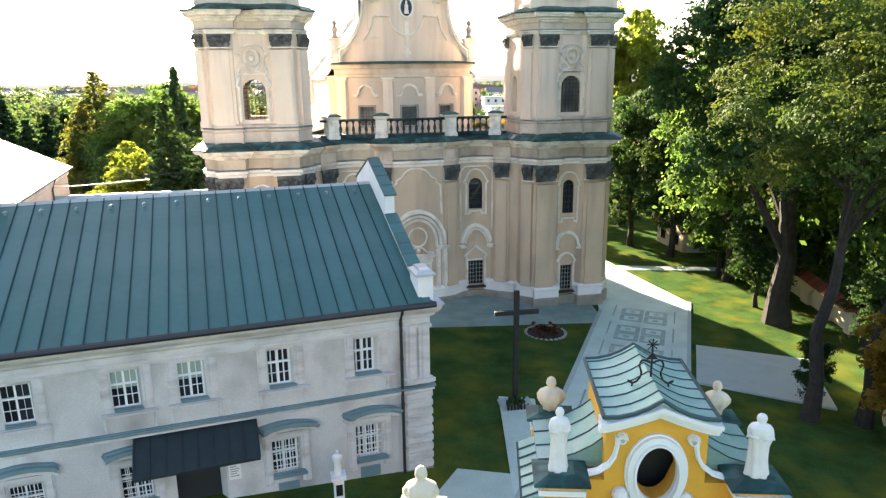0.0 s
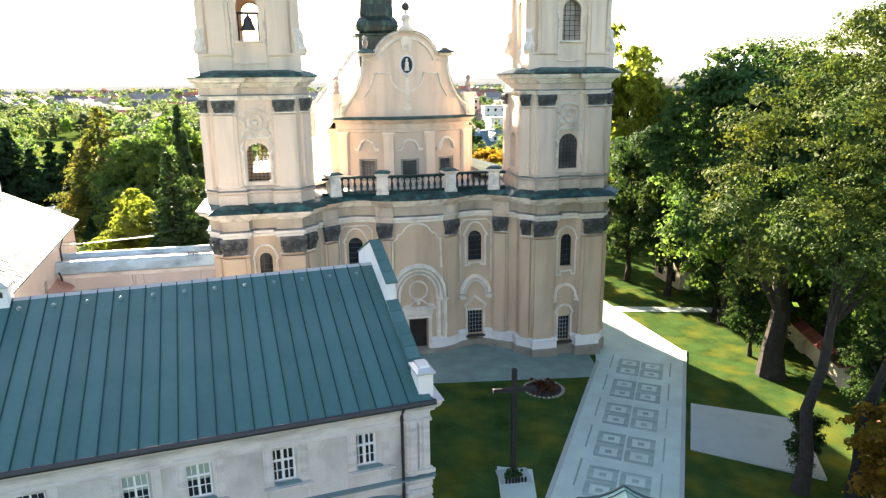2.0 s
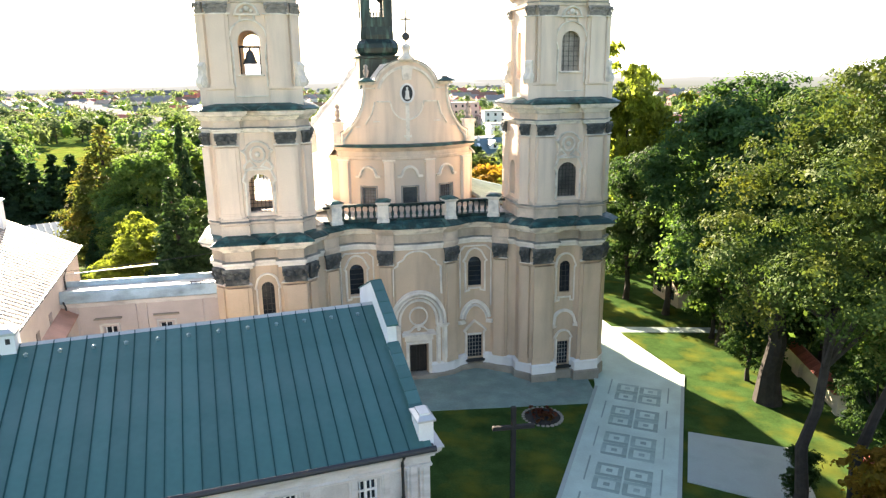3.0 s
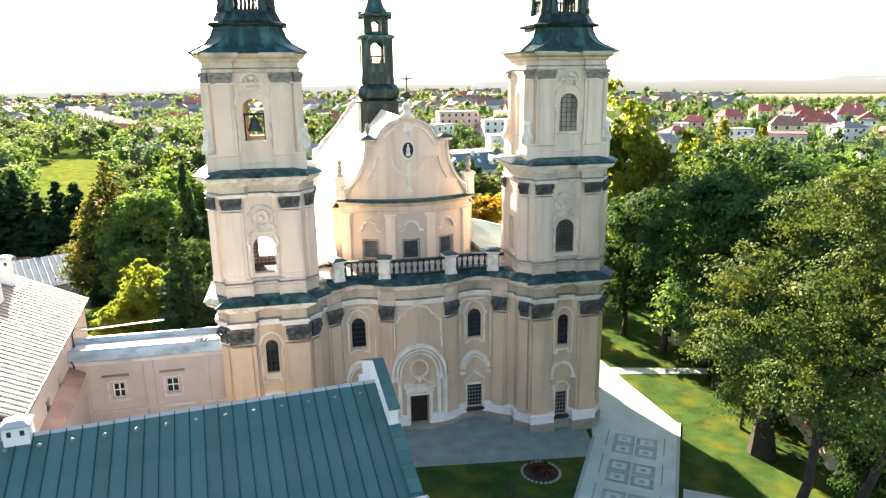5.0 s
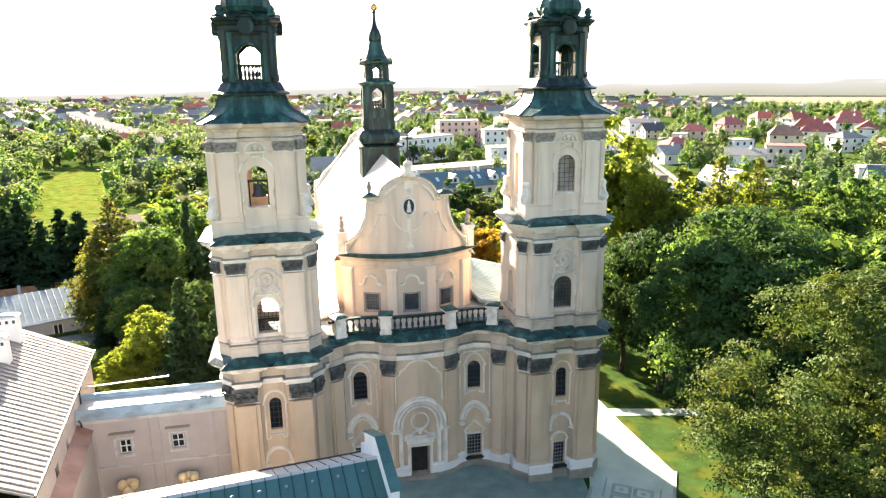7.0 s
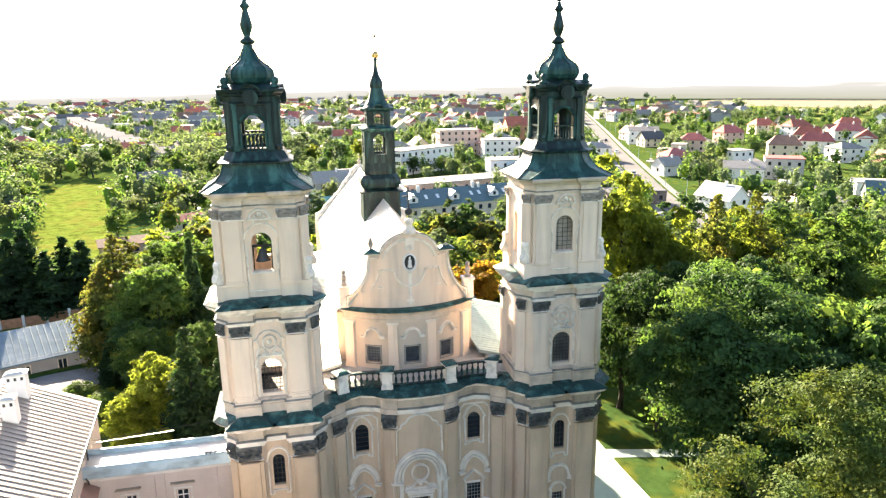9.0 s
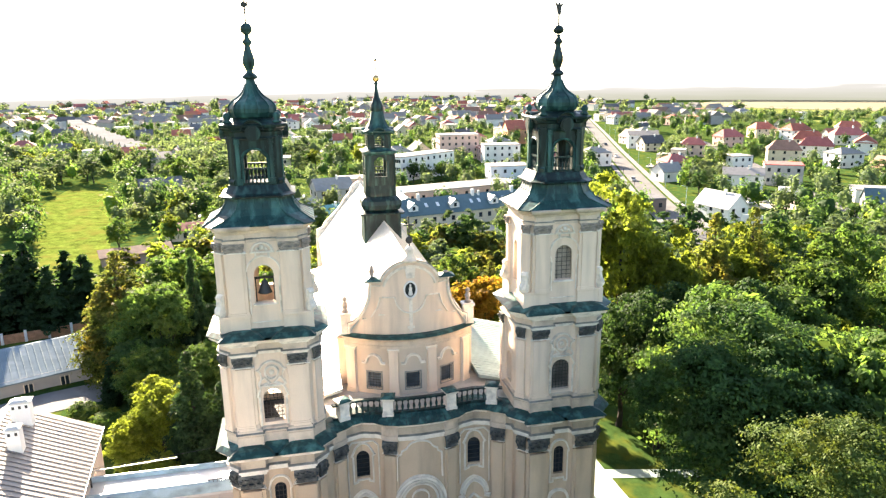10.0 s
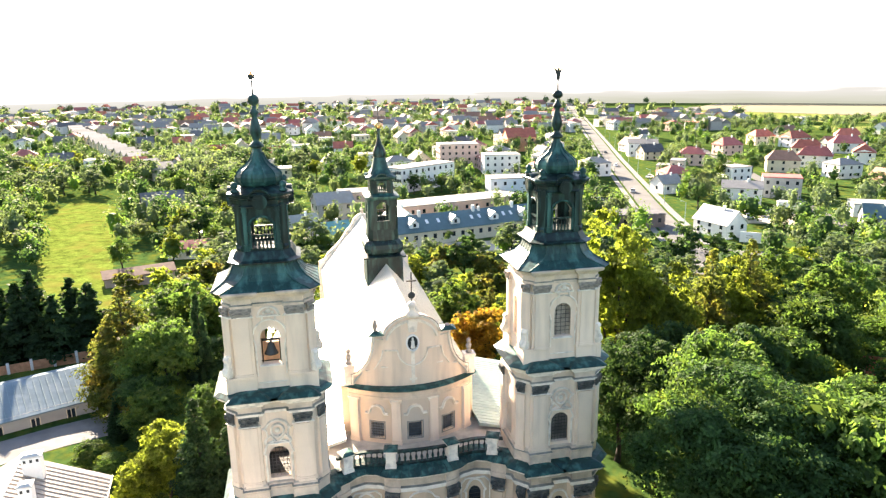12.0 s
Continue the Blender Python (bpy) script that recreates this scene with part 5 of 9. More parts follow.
for lo, hi, w, sill in ((28.2, 31.3, 1.55, 29.1), (31.9, 33.4, 1.2, 32.1)):
    for sx in (-1, 1):
        for sy in (-1, 1):
            b = Mesh()
            poly = [(0.42 * w, w), (w * 0.85, w), (w, w * 0.85), (w, 0.42 * w), (w * 0.62, 0.42 * w), (0.42 * w, 0.62 * w)]
            b.prism([(TU + sx * x, 17.6 + sy * y) for x, y in poly][::sx * sy], lo, hi)
            part("turret_pier", b, DARKCOPPER, tur)
    for a in range(4):
        rot = Matrix.Translation((TU, 17.6, 0)) @ Matrix.Rotation(a * math.pi / 2, 4, "Z")
        b, hw = Mesh(), 0.44 * w
        top = [(-hw + 2 * hw * i / 8, hi - 0.55 - hw * 0.2 + hw * 0.75 * math.sin(math.pi * i / 8)) for i in range(9)]
        for (x0, z0), (x1, z1) in zip(top, top[1:]):
            b.loft([[(x0, yy, z0), (x1, yy, z1), (x1, yy, hi + 0.05), (x0, yy, hi + 0.05)] for yy in (-w, -w + 0.25)])
        part("turret_arch", b, DARKCOPPER, tur).matrix_basis = rot
        part("turret_sill", Mesh().box(-hw, hw, -w, -w + 0.3, lo, sill), DARKCOPPER, tur).matrix_basis = rot
        part("turret_rail", Mesh().box(-hw, hw, -w + 0.02, -w + 0.12, sill + 0.62, sill + 0.7), DARKCOPPER, tur).matrix_basis = rot
        for i in range(5):
            part("baluster", Mesh().lathe([(0.03, sill), (0.06, sill + 0.2), (0.03, sill + 0.45), (0.04, sill + 0.62)], 5, -hw + 2 * hw * (i + 0.5) / 5, -w + 0.08), DARKCOPPER, tur).matrix_basis = rot
part("turret_cornice", Mesh().loft([T(1.45, 0.3, 31.2), T(1.55, 0.3, 31.35), T(1.75, 0.25, 31.5), T(1.8, 0.25, 31.68), T(1.3, 0.3, 31.85), T(1.15, 0.3, 32.0)]), COPPER, tur)
part("turret_roof", Mesh().loft([T(1.15, 0.25, 33.3), T(1.3, 0.25, 33.4), T(1.55, 0.25, 33.55), T(1.58, 0.25, 33.7), T(1.15, 0.3, 33.95), T(0.88, 0.3, 34.4), T(0.7, 0.25, 35.0), T(0.6, 0.22, 35.6)]), COPPER, tur)
b = Mesh()
for a in range(4):
    rot = Matrix.Translation((TU, 17.6, 0)) @ Matrix.Rotation(a * math.pi / 2, 4, "Z")
    k = len(b.v)
    arcs = [(0.75 * math.cos(math.pi * i / 8), 33.35 + 0.7 * math.sin(math.pi * i / 8)) for i in range(9)]
    b.loft([[(x * q, yy, 33.35 + (z - 33.35) * q) for x, z in arcs] for yy, q in ((-1.35, 0.85), (-1.6, 0.88), (-1.62, 1.0), (-0.8, 1.0))])
    for i in range(k, len(b.v)):
        b.v[i] = tuple(rot @ Vector(b.v[i]))
part("turret_pediment", b, COPPER, tur)
part("turret_bulb", Mesh().lathe([(0.55, 35.55), (0.66, 35.7), (0.68, 35.95), (0.66, 36.2), (0.5, 36.6), (0.3, 37.0), (0.18, 37.6), (0.14, 38.2), (0.24, 38.4), (0.1, 38.55)], 10, TU, 17.6), DARKCOPPER, tur, "", True)
part("gilded_ball", Mesh().ball((TU, 17.6, 38.85), 0.36, 12, 8), GOLD, tur, "gilded copper ball", True)
part("rod", Mesh().tube([(TU, 17.6, 39.1), (TU, 17.6, 40.6)], 0.05).ball((TU, 17.6, 40.65), 0.15, 8, 6), BARS, tur)


# ---- paved ways and lawn details ----
def structure(name, b, material, label, category="pavement"):
    return tagged(part(name, b, material, None, label), category=category, kind="structure")


court = Mesh()
laid(court, [ch(-15, -9.6), ch(12.2, -10.9), ch(14.0, -2.0), ch(-15, -2.0)], 0.03, 3)
structure("forecourt", court, COBBLE, "grey cobbled forecourt along the church front")
walk_dir = Vector((0.342, 0.94))
walk_nor = Vector((0.94, -0.342))
axis0 = Vector((8.62, 29.9))
P2 = lambda a, c: tuple(axis0 + walk_dir * a + walk_nor * c)
way = Mesh()
laid(way, [P2(-14, -3.05), P2(-14, 3.05), P2(23.4, 3.05), P2(17.0, -3.05)], 0.05, 3)
laid(way, [P2(17.0, -3.05), P2(23.4, 3.05), (17.4, 59.0), (13.2, 56.2)], 0.05, 3)
laid(way, [(13.2, 56.2), (17.4, 59.0), (16.2, 64.5), (13.2, 64.0)], 0.05, 3)
paved = structure("paved_way", way, PAVE, "broad pale paved way with square ornaments")
b = Mesh()
for c0, c1 in ((-3.3, -3.05), (3.05, 3.3)):
    e = 18.3 if c0 < 0 else 23.4
    laid(b, [P2(-14, c0), P2(-14, c1), P2(e, c1), P2(e, c0)], 0.09, 3)
structure("kerb", b, CONCRETE, "pale kerb along the paved way", "kerb")
laid_b = Mesh()
laid(laid_b, [(15.4, 60.8), (27.0, 61.6), (27.0, 63.0), (15.6, 62.4)], 0.04, 3)
structure("side_path", laid_b, PAVE, "narrow pale side path across the lawn")
slab = Mesh()
laid(slab, [(14.3, 35.0), (20.6, 32.0), (22.8, 39.0), (16.5, 41.0)], 0.12, 3)
structure("concrete_slab", slab, CONCRETE, "bare pale concrete slab in the lawn")
strip = Mesh()
laid(strip, [(2.7, 23.0), (4.3, 22.6), (4.75, 32.4), (2.85, 32.6)], 0.05, 2)
structure("cross_path", strip, PAVE, "short pale path in front of the cross")
strip = Mesh()
laid(strip, [(-1.0, 22.2), (9.0, 20.0), (9.2, 24.2), (0.5, 25.4)], 0.045, 2)
structure("gate_path", strip, PAVE, "pale paved way between gate and house")

# the square ornaments, slab by slab
sq_mesh = Mesh().loft([[(x * w, y * w, z) for x, y in ((-1, -1), (1, -1), (1, 1), (-1, 1))] for w, z in ((0.5, -0.05), (0.5, 0.006), (0.485, 0.012))])
sq_dark = sq_mesh.data("paving_slab", PAVEDARK)


def paver(me, a, c, w, d, up):
    x, y = P2(a, c)
    o = part("paving_slab", me, None, paved)
    e = Vector((0.342, 0.94, (height(*P2(a + 1, c)) - height(*P2(a, c)))))
    f = Vector((0.94, -0.342, (height(*P2(a, c + 1)) - height(*P2(a, c)))))
    m = Matrix(((f.x, e.x, 0, x), (f.y, e.y, 0, y), (f.z, e.z, 1, height(x, y) + 0.05 + up), (0, 0, 0, 1)))
    o.matrix_basis = m @ Matrix.Diagonal((w, d, 1, 1))


for unit in range(-3, 5):
    a0 = 1.15 + 4.22 * unit
    for sc in (-0.85, 0.85):
        for sa in (-0.80, 0.80):
            for k in range(4):           # dark frame of four strips round each pale square
                along, across, w, d = ((0.62, 0, 1.6, 0.30), (-0.62, 0, 1.6, 0.30), (0, 0.65, 0.30, 0.94), (0, -0.65, 0.30, 0.94))[k]
                paver(sq_dark, a0 + sa + along, sc + across, w, d, 0.004)
            paver(sq_dark, a0 + sa, sc, 0.36, 0.34, 0.012)

for i in range(-3, 5):                   # joints: thin dark strips between the plain slabs
    for k in (-2.15, 2.15):
        paver(sq_dark, 1.15 + 4.22 * i, k, 0.10, 4.1, 0.002)


# ---- wayside cross, flower bed, small statue ----
def cross():
    x, y = 3.62, 31.6
    g = height(x, y)
    ob = thing("wayside_cross", pose(x, y, g, 0, 0, 8), "tall dark wooden cross on a pale stone base", "cross")
    part("post", Mesh().box(-0.12, 0.12, -0.11, 0.11, 0.1, 6.25, 0.02), WOODDARK, ob)
    part("arm", Mesh().box(-1.12, 1.12, -0.125, 0.085, 5.0, 5.22, 0.02), WOODDARK, ob)
    part("base", Mesh().box(-0.8, 0.9, -0.7, 0.7, -0.1, 0.12, 0.03), CONCRETE, ob)
    b = Mesh()
    rnd = random.Random(5)
    for i in range(14):
        b.ball((rnd.uniform(-0.45, 0.45), rnd.uniform(-0.55, -0.1), 0.3 + rnd.uniform(0, 0.3)), rnd.uniform(0.08, 0.16), 6, 4)
    part("wreath", b, LEAFDARK, ob, "dark wreaths and grave lanterns")
    for i in range(7):
        part("lantern", Mesh().lathe([(0.06, 0.1), (0.06, 0.35), (0.02, 0.42)], 8, -0.5 + 0.17 * i, -0.62), BLACKMETAL, ob)


cross()


def leaf_cloud(b, pts, rnd, size, n, squash=1.0, airy=False):
    """Leafy sprays over lobes (x, y, z, r): flat drooping twigs of bent leaf quads, with gaps between them."""
    rs = np.random.RandomState(rnd.randrange(10 ** 6))
    tot = sum(r * r for *_, r in pts)
    for x, y, z, r in pts:
        m = max(4, int(n * r * r / tot))
        k = max(3, m // (60 if airy else 34))
        d = rs.normal(size=(k, 3)) + (0, 0, 0.3)
        d /= np.linalg.norm(d, axis=1)[:, None]
        q = r * (rs.uniform(0.45, 1.2, k) if airy else rs.uniform(0.62, 1.08, k))
        ctr = np.array((x, y, z)) + d * q[:, None] * (1, 1, squash)
        wide = r * rs.uniform(0.28, 0.55, k) * (1.1 if airy else 0.9)
        i = rs.randint(0, k, m)
        off = rs.normal(size=(m, 3)) * (0.55, 0.55, 0.2) * wide[i][:, None]
        off[:, 2] -= 0.35 * (off[:, 0] ** 2 + off[:, 1] ** 2) / wide[i]
        p = ctr[i] + off
        a = d[i] * 0.9 + rs.normal(size=(m, 3)) * 0.42 + (0, 0, 0.3)
        a /= np.linalg.norm(a, axis=1)[:, None]
        t = np.cross(a, rs.normal(size=(m, 3)))
        t /= np.linalg.norm(t, axis=1)[:, None]
        w = np.cross(a, t)
        s = (size * rs.uniform(0.6, 1.35, m))[:, None]
        quad = np.stack([p - t * s, p - w * s * 0.55 + a * s * 0.15, p + t * s, p + w * s * 0.55 + a * s * 0.15], 1).reshape(-1, 3)
        o = len(b.v)
        b.v += [tuple(c) for c in quad.tolist()]
        b.f += [(o + 4 * j, o + 4 * j + 1, o + 4 * j + 2, o + 4 * j + 3) for j in range(m)]
    return b


def bed():
    x, y = 6.9, 42.8
    g = height(x, y)
    ob = thing("flower_bed", pose(x, y, g), "round flower bed with reddish autumn shrubs and pale stone edge", "flower bed")
    b = Mesh()
    for i in range(26):
        a = 2 * math.pi * i / 26
        b.ball((1.35 * math.cos(a), 1.35 * math.sin(a), 0.02), 0.15, 6, 4, sz=0.7)
    part("stone_edge", b, STONE, ob)
    rnd = random.Random(3)
    part("soil", Mesh().lathe([(1.3, -0.1), (1.25, 0.06), (0.6, 0.16), (0.05, 0.2)], 20), BARK, ob)
    b = leaf_cloud(Mesh(), [(rnd.uniform(-0.8, 0.8), rnd.uniform(-0.8, 0.8), 0.35, 0.32) for _ in range(14)], rnd, 0.1, 900)
    part("shrub", b, REDSHRUB, ob)


REDSHRUB = leaf("reddish_shrub", (0.16, 0.055, 0.04), (0.12, 0.09, 0.03))
bed()


def figure(b, h, n=12, wide=1.0, cx=0.0, cy=0.0, z=0.0, veil=False, bust=False):
    """A plain standing robed figure, h high, as one shape."""
    prof = [(0.27, 0.0), (0.29, 0.03), (0.26, 0.10), (0.235, 0.22), (0.225, 0.36), (0.215, 0.50), (0.235, 0.60), (0.26, 0.70), (0.265, 0.77), (0.22, 0.815), (0.10, 0.84), (0.085, 0.86), (0.115, 0.885), (0.13, 0.92), (0.115, 0.96), (0.07, 0.99), (0.01, 1.0)]
    if bust:
        prof = [(0.26, 0.0), (0.26, 0.14), (0.34, 0.2), (0.46, 0.34), (0.48, 0.46), (0.40, 0.58), (0.24, 0.66), (0.12, 0.69), (0.12, 0.72), (0.17, 0.78), (0.18, 0.86), (0.15, 0.94), (0.08, 0.99), (0.01, 1.0)]
    rings = []
    for r, t in prof:
        ring = []
        for j in range(n):
            a = 2 * math.pi * j / n
            fold = 1 + ((0.13 * math.sin(6 * a + 4 * t) + 0.05 * math.sin(11 * a - 5 * t)) if t < (0.5 if bust else 0.74) else 0)
            rr = r * h * 0.50 * wide * fold * (1.25 if veil and 0.5 < t < 0.8 else 1)
            ring.append((cx + rr * math.cos(a) * (1.1 if 0.5 < t < 0.82 else 1), cy + 0.8 * rr * math.sin(a), z + t * h))
        rings.append(ring)
    b.loft(rings)
    for sx in (-1, 1) if not bust else ():
        k = h * wide
        b.tube([(cx + sx * 0.10 * k, cy, z + 0.78 * h), (cx + sx * 0.135 * k, cy - 0.03 * k, z + 0.64 * h), (cx + sx * 0.03 * k, cy - 0.11 * k, z + 0.66 * h)], [0.03 * k, 0.042 * k, 0.028 * k], 7)
    return b


def garden_statue():
    x, y = -3.92, 21.7
    g = height(x, y)
    ob = thing("garden_statue_plinth", pose(x, y, g, 0, 0, 15), "slim white plinth with a small dark plaque", "plinth")
    b = Mesh().box(-0.24, 0.24, -0.24, 0.24, -0.1, 0.2).box(-0.18, 0.18, -0.18, 0.18, 0.2, 1.8).box(-0.27, 0.27, -0.27, 0.27, 1.8, 1.92)
    part("shaft", b, WHITEWALL, ob)
    part("plaque", Mesh().box(-0.12, 0.12, -0.2, -0.18, 1.15, 1.6), BLACKMETAL, ob)
    st = part("garden_statue", figure(Mesh(), 1.0, 24, veil=True), STATUE, None, "", True)
    st.matrix_world = pose(x, y, g + 1.92, 0, 0, 15)
    tagged(st, "small white robed statue on a slim plinth", "statue")


garden_statue()

# ---- the house ----
HOUSE = pose(-0.6, 25.55, 0, 0, 0, 18.8)
house = thing("monastery_house", HOUSE, "long grey plastered two-storey house with dark sheet-metal roof", "house")
hp = Path([(-40.0, 0.0), (0.0, 0.0), (0.0, 12.1), (-40.0, 12.1)], True)
hs = lambda u: hp.near(u, 0)
upper_w = [(u, 5.86, 7.28, 0.93) for u in (-2.64, -5.94, -9.1, -11.32, -14.7, -18.0, -21.3, -24.6)]
lower_w = [(u, 2.14, 3.5, 1.06) for u in (-2.66, -5.97, -11.35, -14.9)]
hops = [(hs(u) - w / 2, hs(u) + w / 2, a, c, 0) for u, a, c, w in upper_w + lower_w]
hdoor = (hs(-10.05), hs(-8.25), 0.9, 3.3, 0)
hwall = part("wall", wall(Mesh(), hp, -0.5, 8.2, hops + [hdoor], 0.5), HOUSEWALL, house)


def sash_window(parent, path, op, rows, blind):
    s0, s1, z0, z1, _ = op
    b = Mesh()
    o = -0.14
    e = 0.038

    def bar(a0, a1, c0, c1, d=0.0):
        b.loft([[path.at(a0, c0, q), path.at(a1, c0, q), path.at(a1, c1, q), path.at(a0, c1, q)] for q in (o + d, o - 0.07)])
    mid = (s0 + s1) / 2
    zt = z0 + (z1 - z0) * 0.62
    for a0, a1, c0, c1 in ((s0, s0 + e, z0, z1), (s1 - e, s1, z0, z1), (s0, s1, z0, z0 + e), (s0, s1, z1 - e, z1), (mid - 0.036, mid + 0.036, z0, z1), (s0, s1, zt - 0.036, zt + 0.036)):
        bar(a0, a1, c0, c1, 0.01)
    for half in ((s0 + e, mid - 0.036), (mid + 0.036, s1 - e)):
        q = (half[0] + half[1]) / 2
        bar(q - 0.009, q + 0.009, z0, z1)
        zl = z0 + (zt - z0) * 0.5
        bar(half[0], half[1], zl - 0.009, zl + 0.009)
    w = part("window", b, WHITE, parent)
    for i, half in enumerate(((s0 + e, mid - 0.036), (mid + 0.036, s1 - e))):
        for c0, c1 in ((z0 + e, zt - 0.05), (zt + 0.05, z1 - e)):
            part("pane", Mesh().loft([[path.at(half[0], c0, q), path.at(half[1], c0, q), path.at(half[1], c1, q), path.at(half[0], c1, q)] for q in (-0.19, -0.21)]), GLASS, w)
    if blind:
        part("blind", Mesh().loft([[path.at(s0 + e, z0 + 0.5 * (z1 - z0), q), path.at(s1 - e, z0 + 0.5 * (z1 - z0), q), path.at(s1 - e, z1, q), path.at(s0 + e, z1, q)] for q in (-0.175, -0.185)]), BLIND, w, "pale green roller blind")
    return w


BLIND = mat("green_blind", (0.30, 0.38, 0.33), 0.8, var=0.05)
for i, ((u, z0, z1, w), op) in enumerate(zip(upper_w + lower_w, hops)):
    s = hs(u)
    up = i < len(upper_w)
    sash_window(hwall, hp, op, 3, up and i in (2, 3))
    t = Mesh()
    if up:
        trim(t, hp, [(s - w / 2 - 0.22, z0 - 0.1), (s - w / 2 - 0.22, z1 + 0.28), (s + w / 2 + 0.22, z1 + 0.28), (s + w / 2 + 0.22, z0 - 0.1)], 0.34, 0.035)
        trim(t, hp, [(s - w / 2 - 0.42, z1 + 0.35), (s + w / 2 + 0.42, z1 + 0.35)], 0.08, 0.05)
        trim(t, hp, [(s - w / 2 - 0.36, 5.0), (s - w / 2 - 0.36, z0 - 0.2)], 0.08, 0.035)
        trim(t, hp, [(s + w / 2 + 0.36, 5.0), (s + w / 2 + 0.36, z0 - 0.2)], 0.08, 0.035)
        part("window_surround", t, HOUSETRIM, hwall)
        b = trim(Mesh(), hp, [(s - w / 2 - 0.44, z0 - 0.20), (s + w / 2 + 0.44, z0 - 0.20)], 0.12, 0.12)
        part("sill_moulding", b, HOUSETRIM, hwall)
        part("sill", trim(Mesh(), hp, [(s - w / 2, z0 - 0.06), (s + w / 2, z0 - 0.06)], 0.13, 0.08), SILL, hwall)
    else:
        trim(t, hp, [(s - w / 2 - 0.2, 1.6), (s - w / 2 - 0.2, z1 + 0.25), (s + w / 2 + 0.2, z1 + 0.25), (s + w / 2 + 0.2, 1.6)], 0.32, 0.05)
        part("window_surround", t, HOUSETRIM, hwall)
        hood = [(s - w / 2 - 0.5, 4.02), (s - w / 2 - 0.38, 4.08)] + [(s + (w / 2 + 0.38) * (-1 + 2 * k / 8), 4.12 + 0.12 * math.sin(math.pi * k / 8)) for k in range(9)] + [(s + w / 2 + 0.5, 4.02)]
        part("hood", trim(Mesh(), hp, hood, 0.24, 0.26), SILL, hwall, "arched blue-grey sheet hood")
        part("hood_moulding", trim(Mesh(), hp, [(x, z - 0.2) for x, z in hood], 0.16, 0.14), HOUSETRIM, hwall)
        part("sill", trim(Mesh(), hp, [(s - w / 2 - 0.1, z0 - 0.14), (s + w / 2 + 0.1, z0 - 0.14)], 0.26, 0.1), SILL, hwall)
        g = Mesh()
        grille(g, hp, (s - w / 2 + 0.04, s + w / 2 - 0.04, z0, z1, 0), 0.0, 8, 5, 0.010)
        part("grille", g, WHITE, hwall)
        part("cellar_grating", trim(Mesh(), hp, [(s - 0.4, 1.4), (s + 0.4, 1.4)], 0.55, 0.02), SILL, hwall)
# near-black pane stands in for the unlit inside of the open doorway
part("entrance_door", pane(Mesh(), hp, hdoor, -0.4), DARK, hwall, "dark open entrance under the canopy")
ep = Path([(-40.0, 0.0), (0.0, 0.0), (0.0, 2.2)])
part("eaves_cornice", cornice(Mesh(), ep, [(-0.2, 7.40), (0.08, 7.42), (0.10, 7.52), (0.03, 7.58), (0.03, 7.84), (0.09, 7.90), (0.18, 7.94), (0.19, 8.04), (0.26, 8.08), (0.40, 8.24), (0.44, 8.40), (0.50, 8.44), (0.50, 8.50), (-0.2, 8.52)]), HOUSETRIM, hwall)
part("string_course", trim(Mesh(), hp, [(0, 4.74), (hp.s[1], 4.74), (hp.s[1] + 3, 4.74)], 0.16, 0.09), HOUSETRIM, hwall)
part("string_flashing", trim(Mesh(), hp, [(0, 4.88), (hp.s[1], 4.88), (hp.s[1] + 3, 4.88)], 0.13, 0.12), SILL, hwall)
for i in range(9):
    z = 1.25 + i * 0.405
    part("quoin", trim(Mesh(), hp, [(hs(-1.1), z), (hs(0), z), (hs(0) + 1.1, z)], 0.37, 0.05), HOUSETRIM, hwall)
b = Mesh()
for u in (-0.86, -0.3):
    trim(b, hp, [(hs(u), 5.0), (hs(u), 7.6)], 0.44, 0.08)
trim(b, hp, [(hs(-1.2), 5.15), (hs(0), 5.15)], 0.3, 0.11)
part("corner_pilaster", b, HOUSETRIM, hwall)
part("wall_foot", trim(Mesh(), hp, [(0, 0.85), (hp.s[1], 0.85), (hp.s[1] + 8, 0.85)], 0.5, 0.05), STONE, hwall)
dp = part("downpipe", Mesh().tube([(-1.22, -0.5, 8.45), (-1.22, -0.42, 8.25), (-1.22, -0.14, 7.9), (-1.22, -0.14, 1.0)], 0.065, 8), DARK, house, "black downpipe")
for z in (2.2, 4.2, 6.2, 7.7):
    part("pipe_clip", Mesh().lathe([(0.085, z), (0.085, z + 0.06)], 8, -1.22, -0.14), DARK, dp)
part("gutter", Mesh().tube([(-40, -0.64, 8.55), (0.1, -0.64, 8.55)], 0.13, 8), DARK, house)
part("eaves_board", Mesh().box(-40, 0.05, -0.56, -0.3, 8.5, 8.62), DARK, house)

# roof of standing-seam sheets
WINGROOF = mat("grey_brown_sheet", (0.21, 0.195, 0.18), 0.42, 0.0, spec=0.5, var=0.12, scale=0.5, stain=(0.24, 0.20, 0.17), amount=0.5, bump=0.05)
REARSHEET = mat("pale_grey_sheet", (0.46, 0.45, 0.43), 0.5, 0.0, spec=0.3, var=0.12, scale=0.5, stain=(0.30, 0.28, 0.26), amount=0.5, bump=0.05)
RV0, RZ0, RV1, RZ1 = -0.62, 8.62, 8.1, 12.15
sl = math.hypot(RV1 - RV0, RZ1 - RZ0)
ang = math.atan2(RZ1 - RZ0, RV1 - RV0)
roof = part("roof", Mesh().loft([[(u, RV0, RZ0 - 0.02), (u, RV1, RZ1 - 0.02), (u, 12.6, 9.8), (u, 12.4, 9.65), (u, RV1, RZ1 - 0.3), (u, RV0 + 0.2, RZ0 - 0.12)] for u in (-40, -0.05)]), ROOFTEAL, house, "dark blue-green painted sheet roof")
PW = 0.665
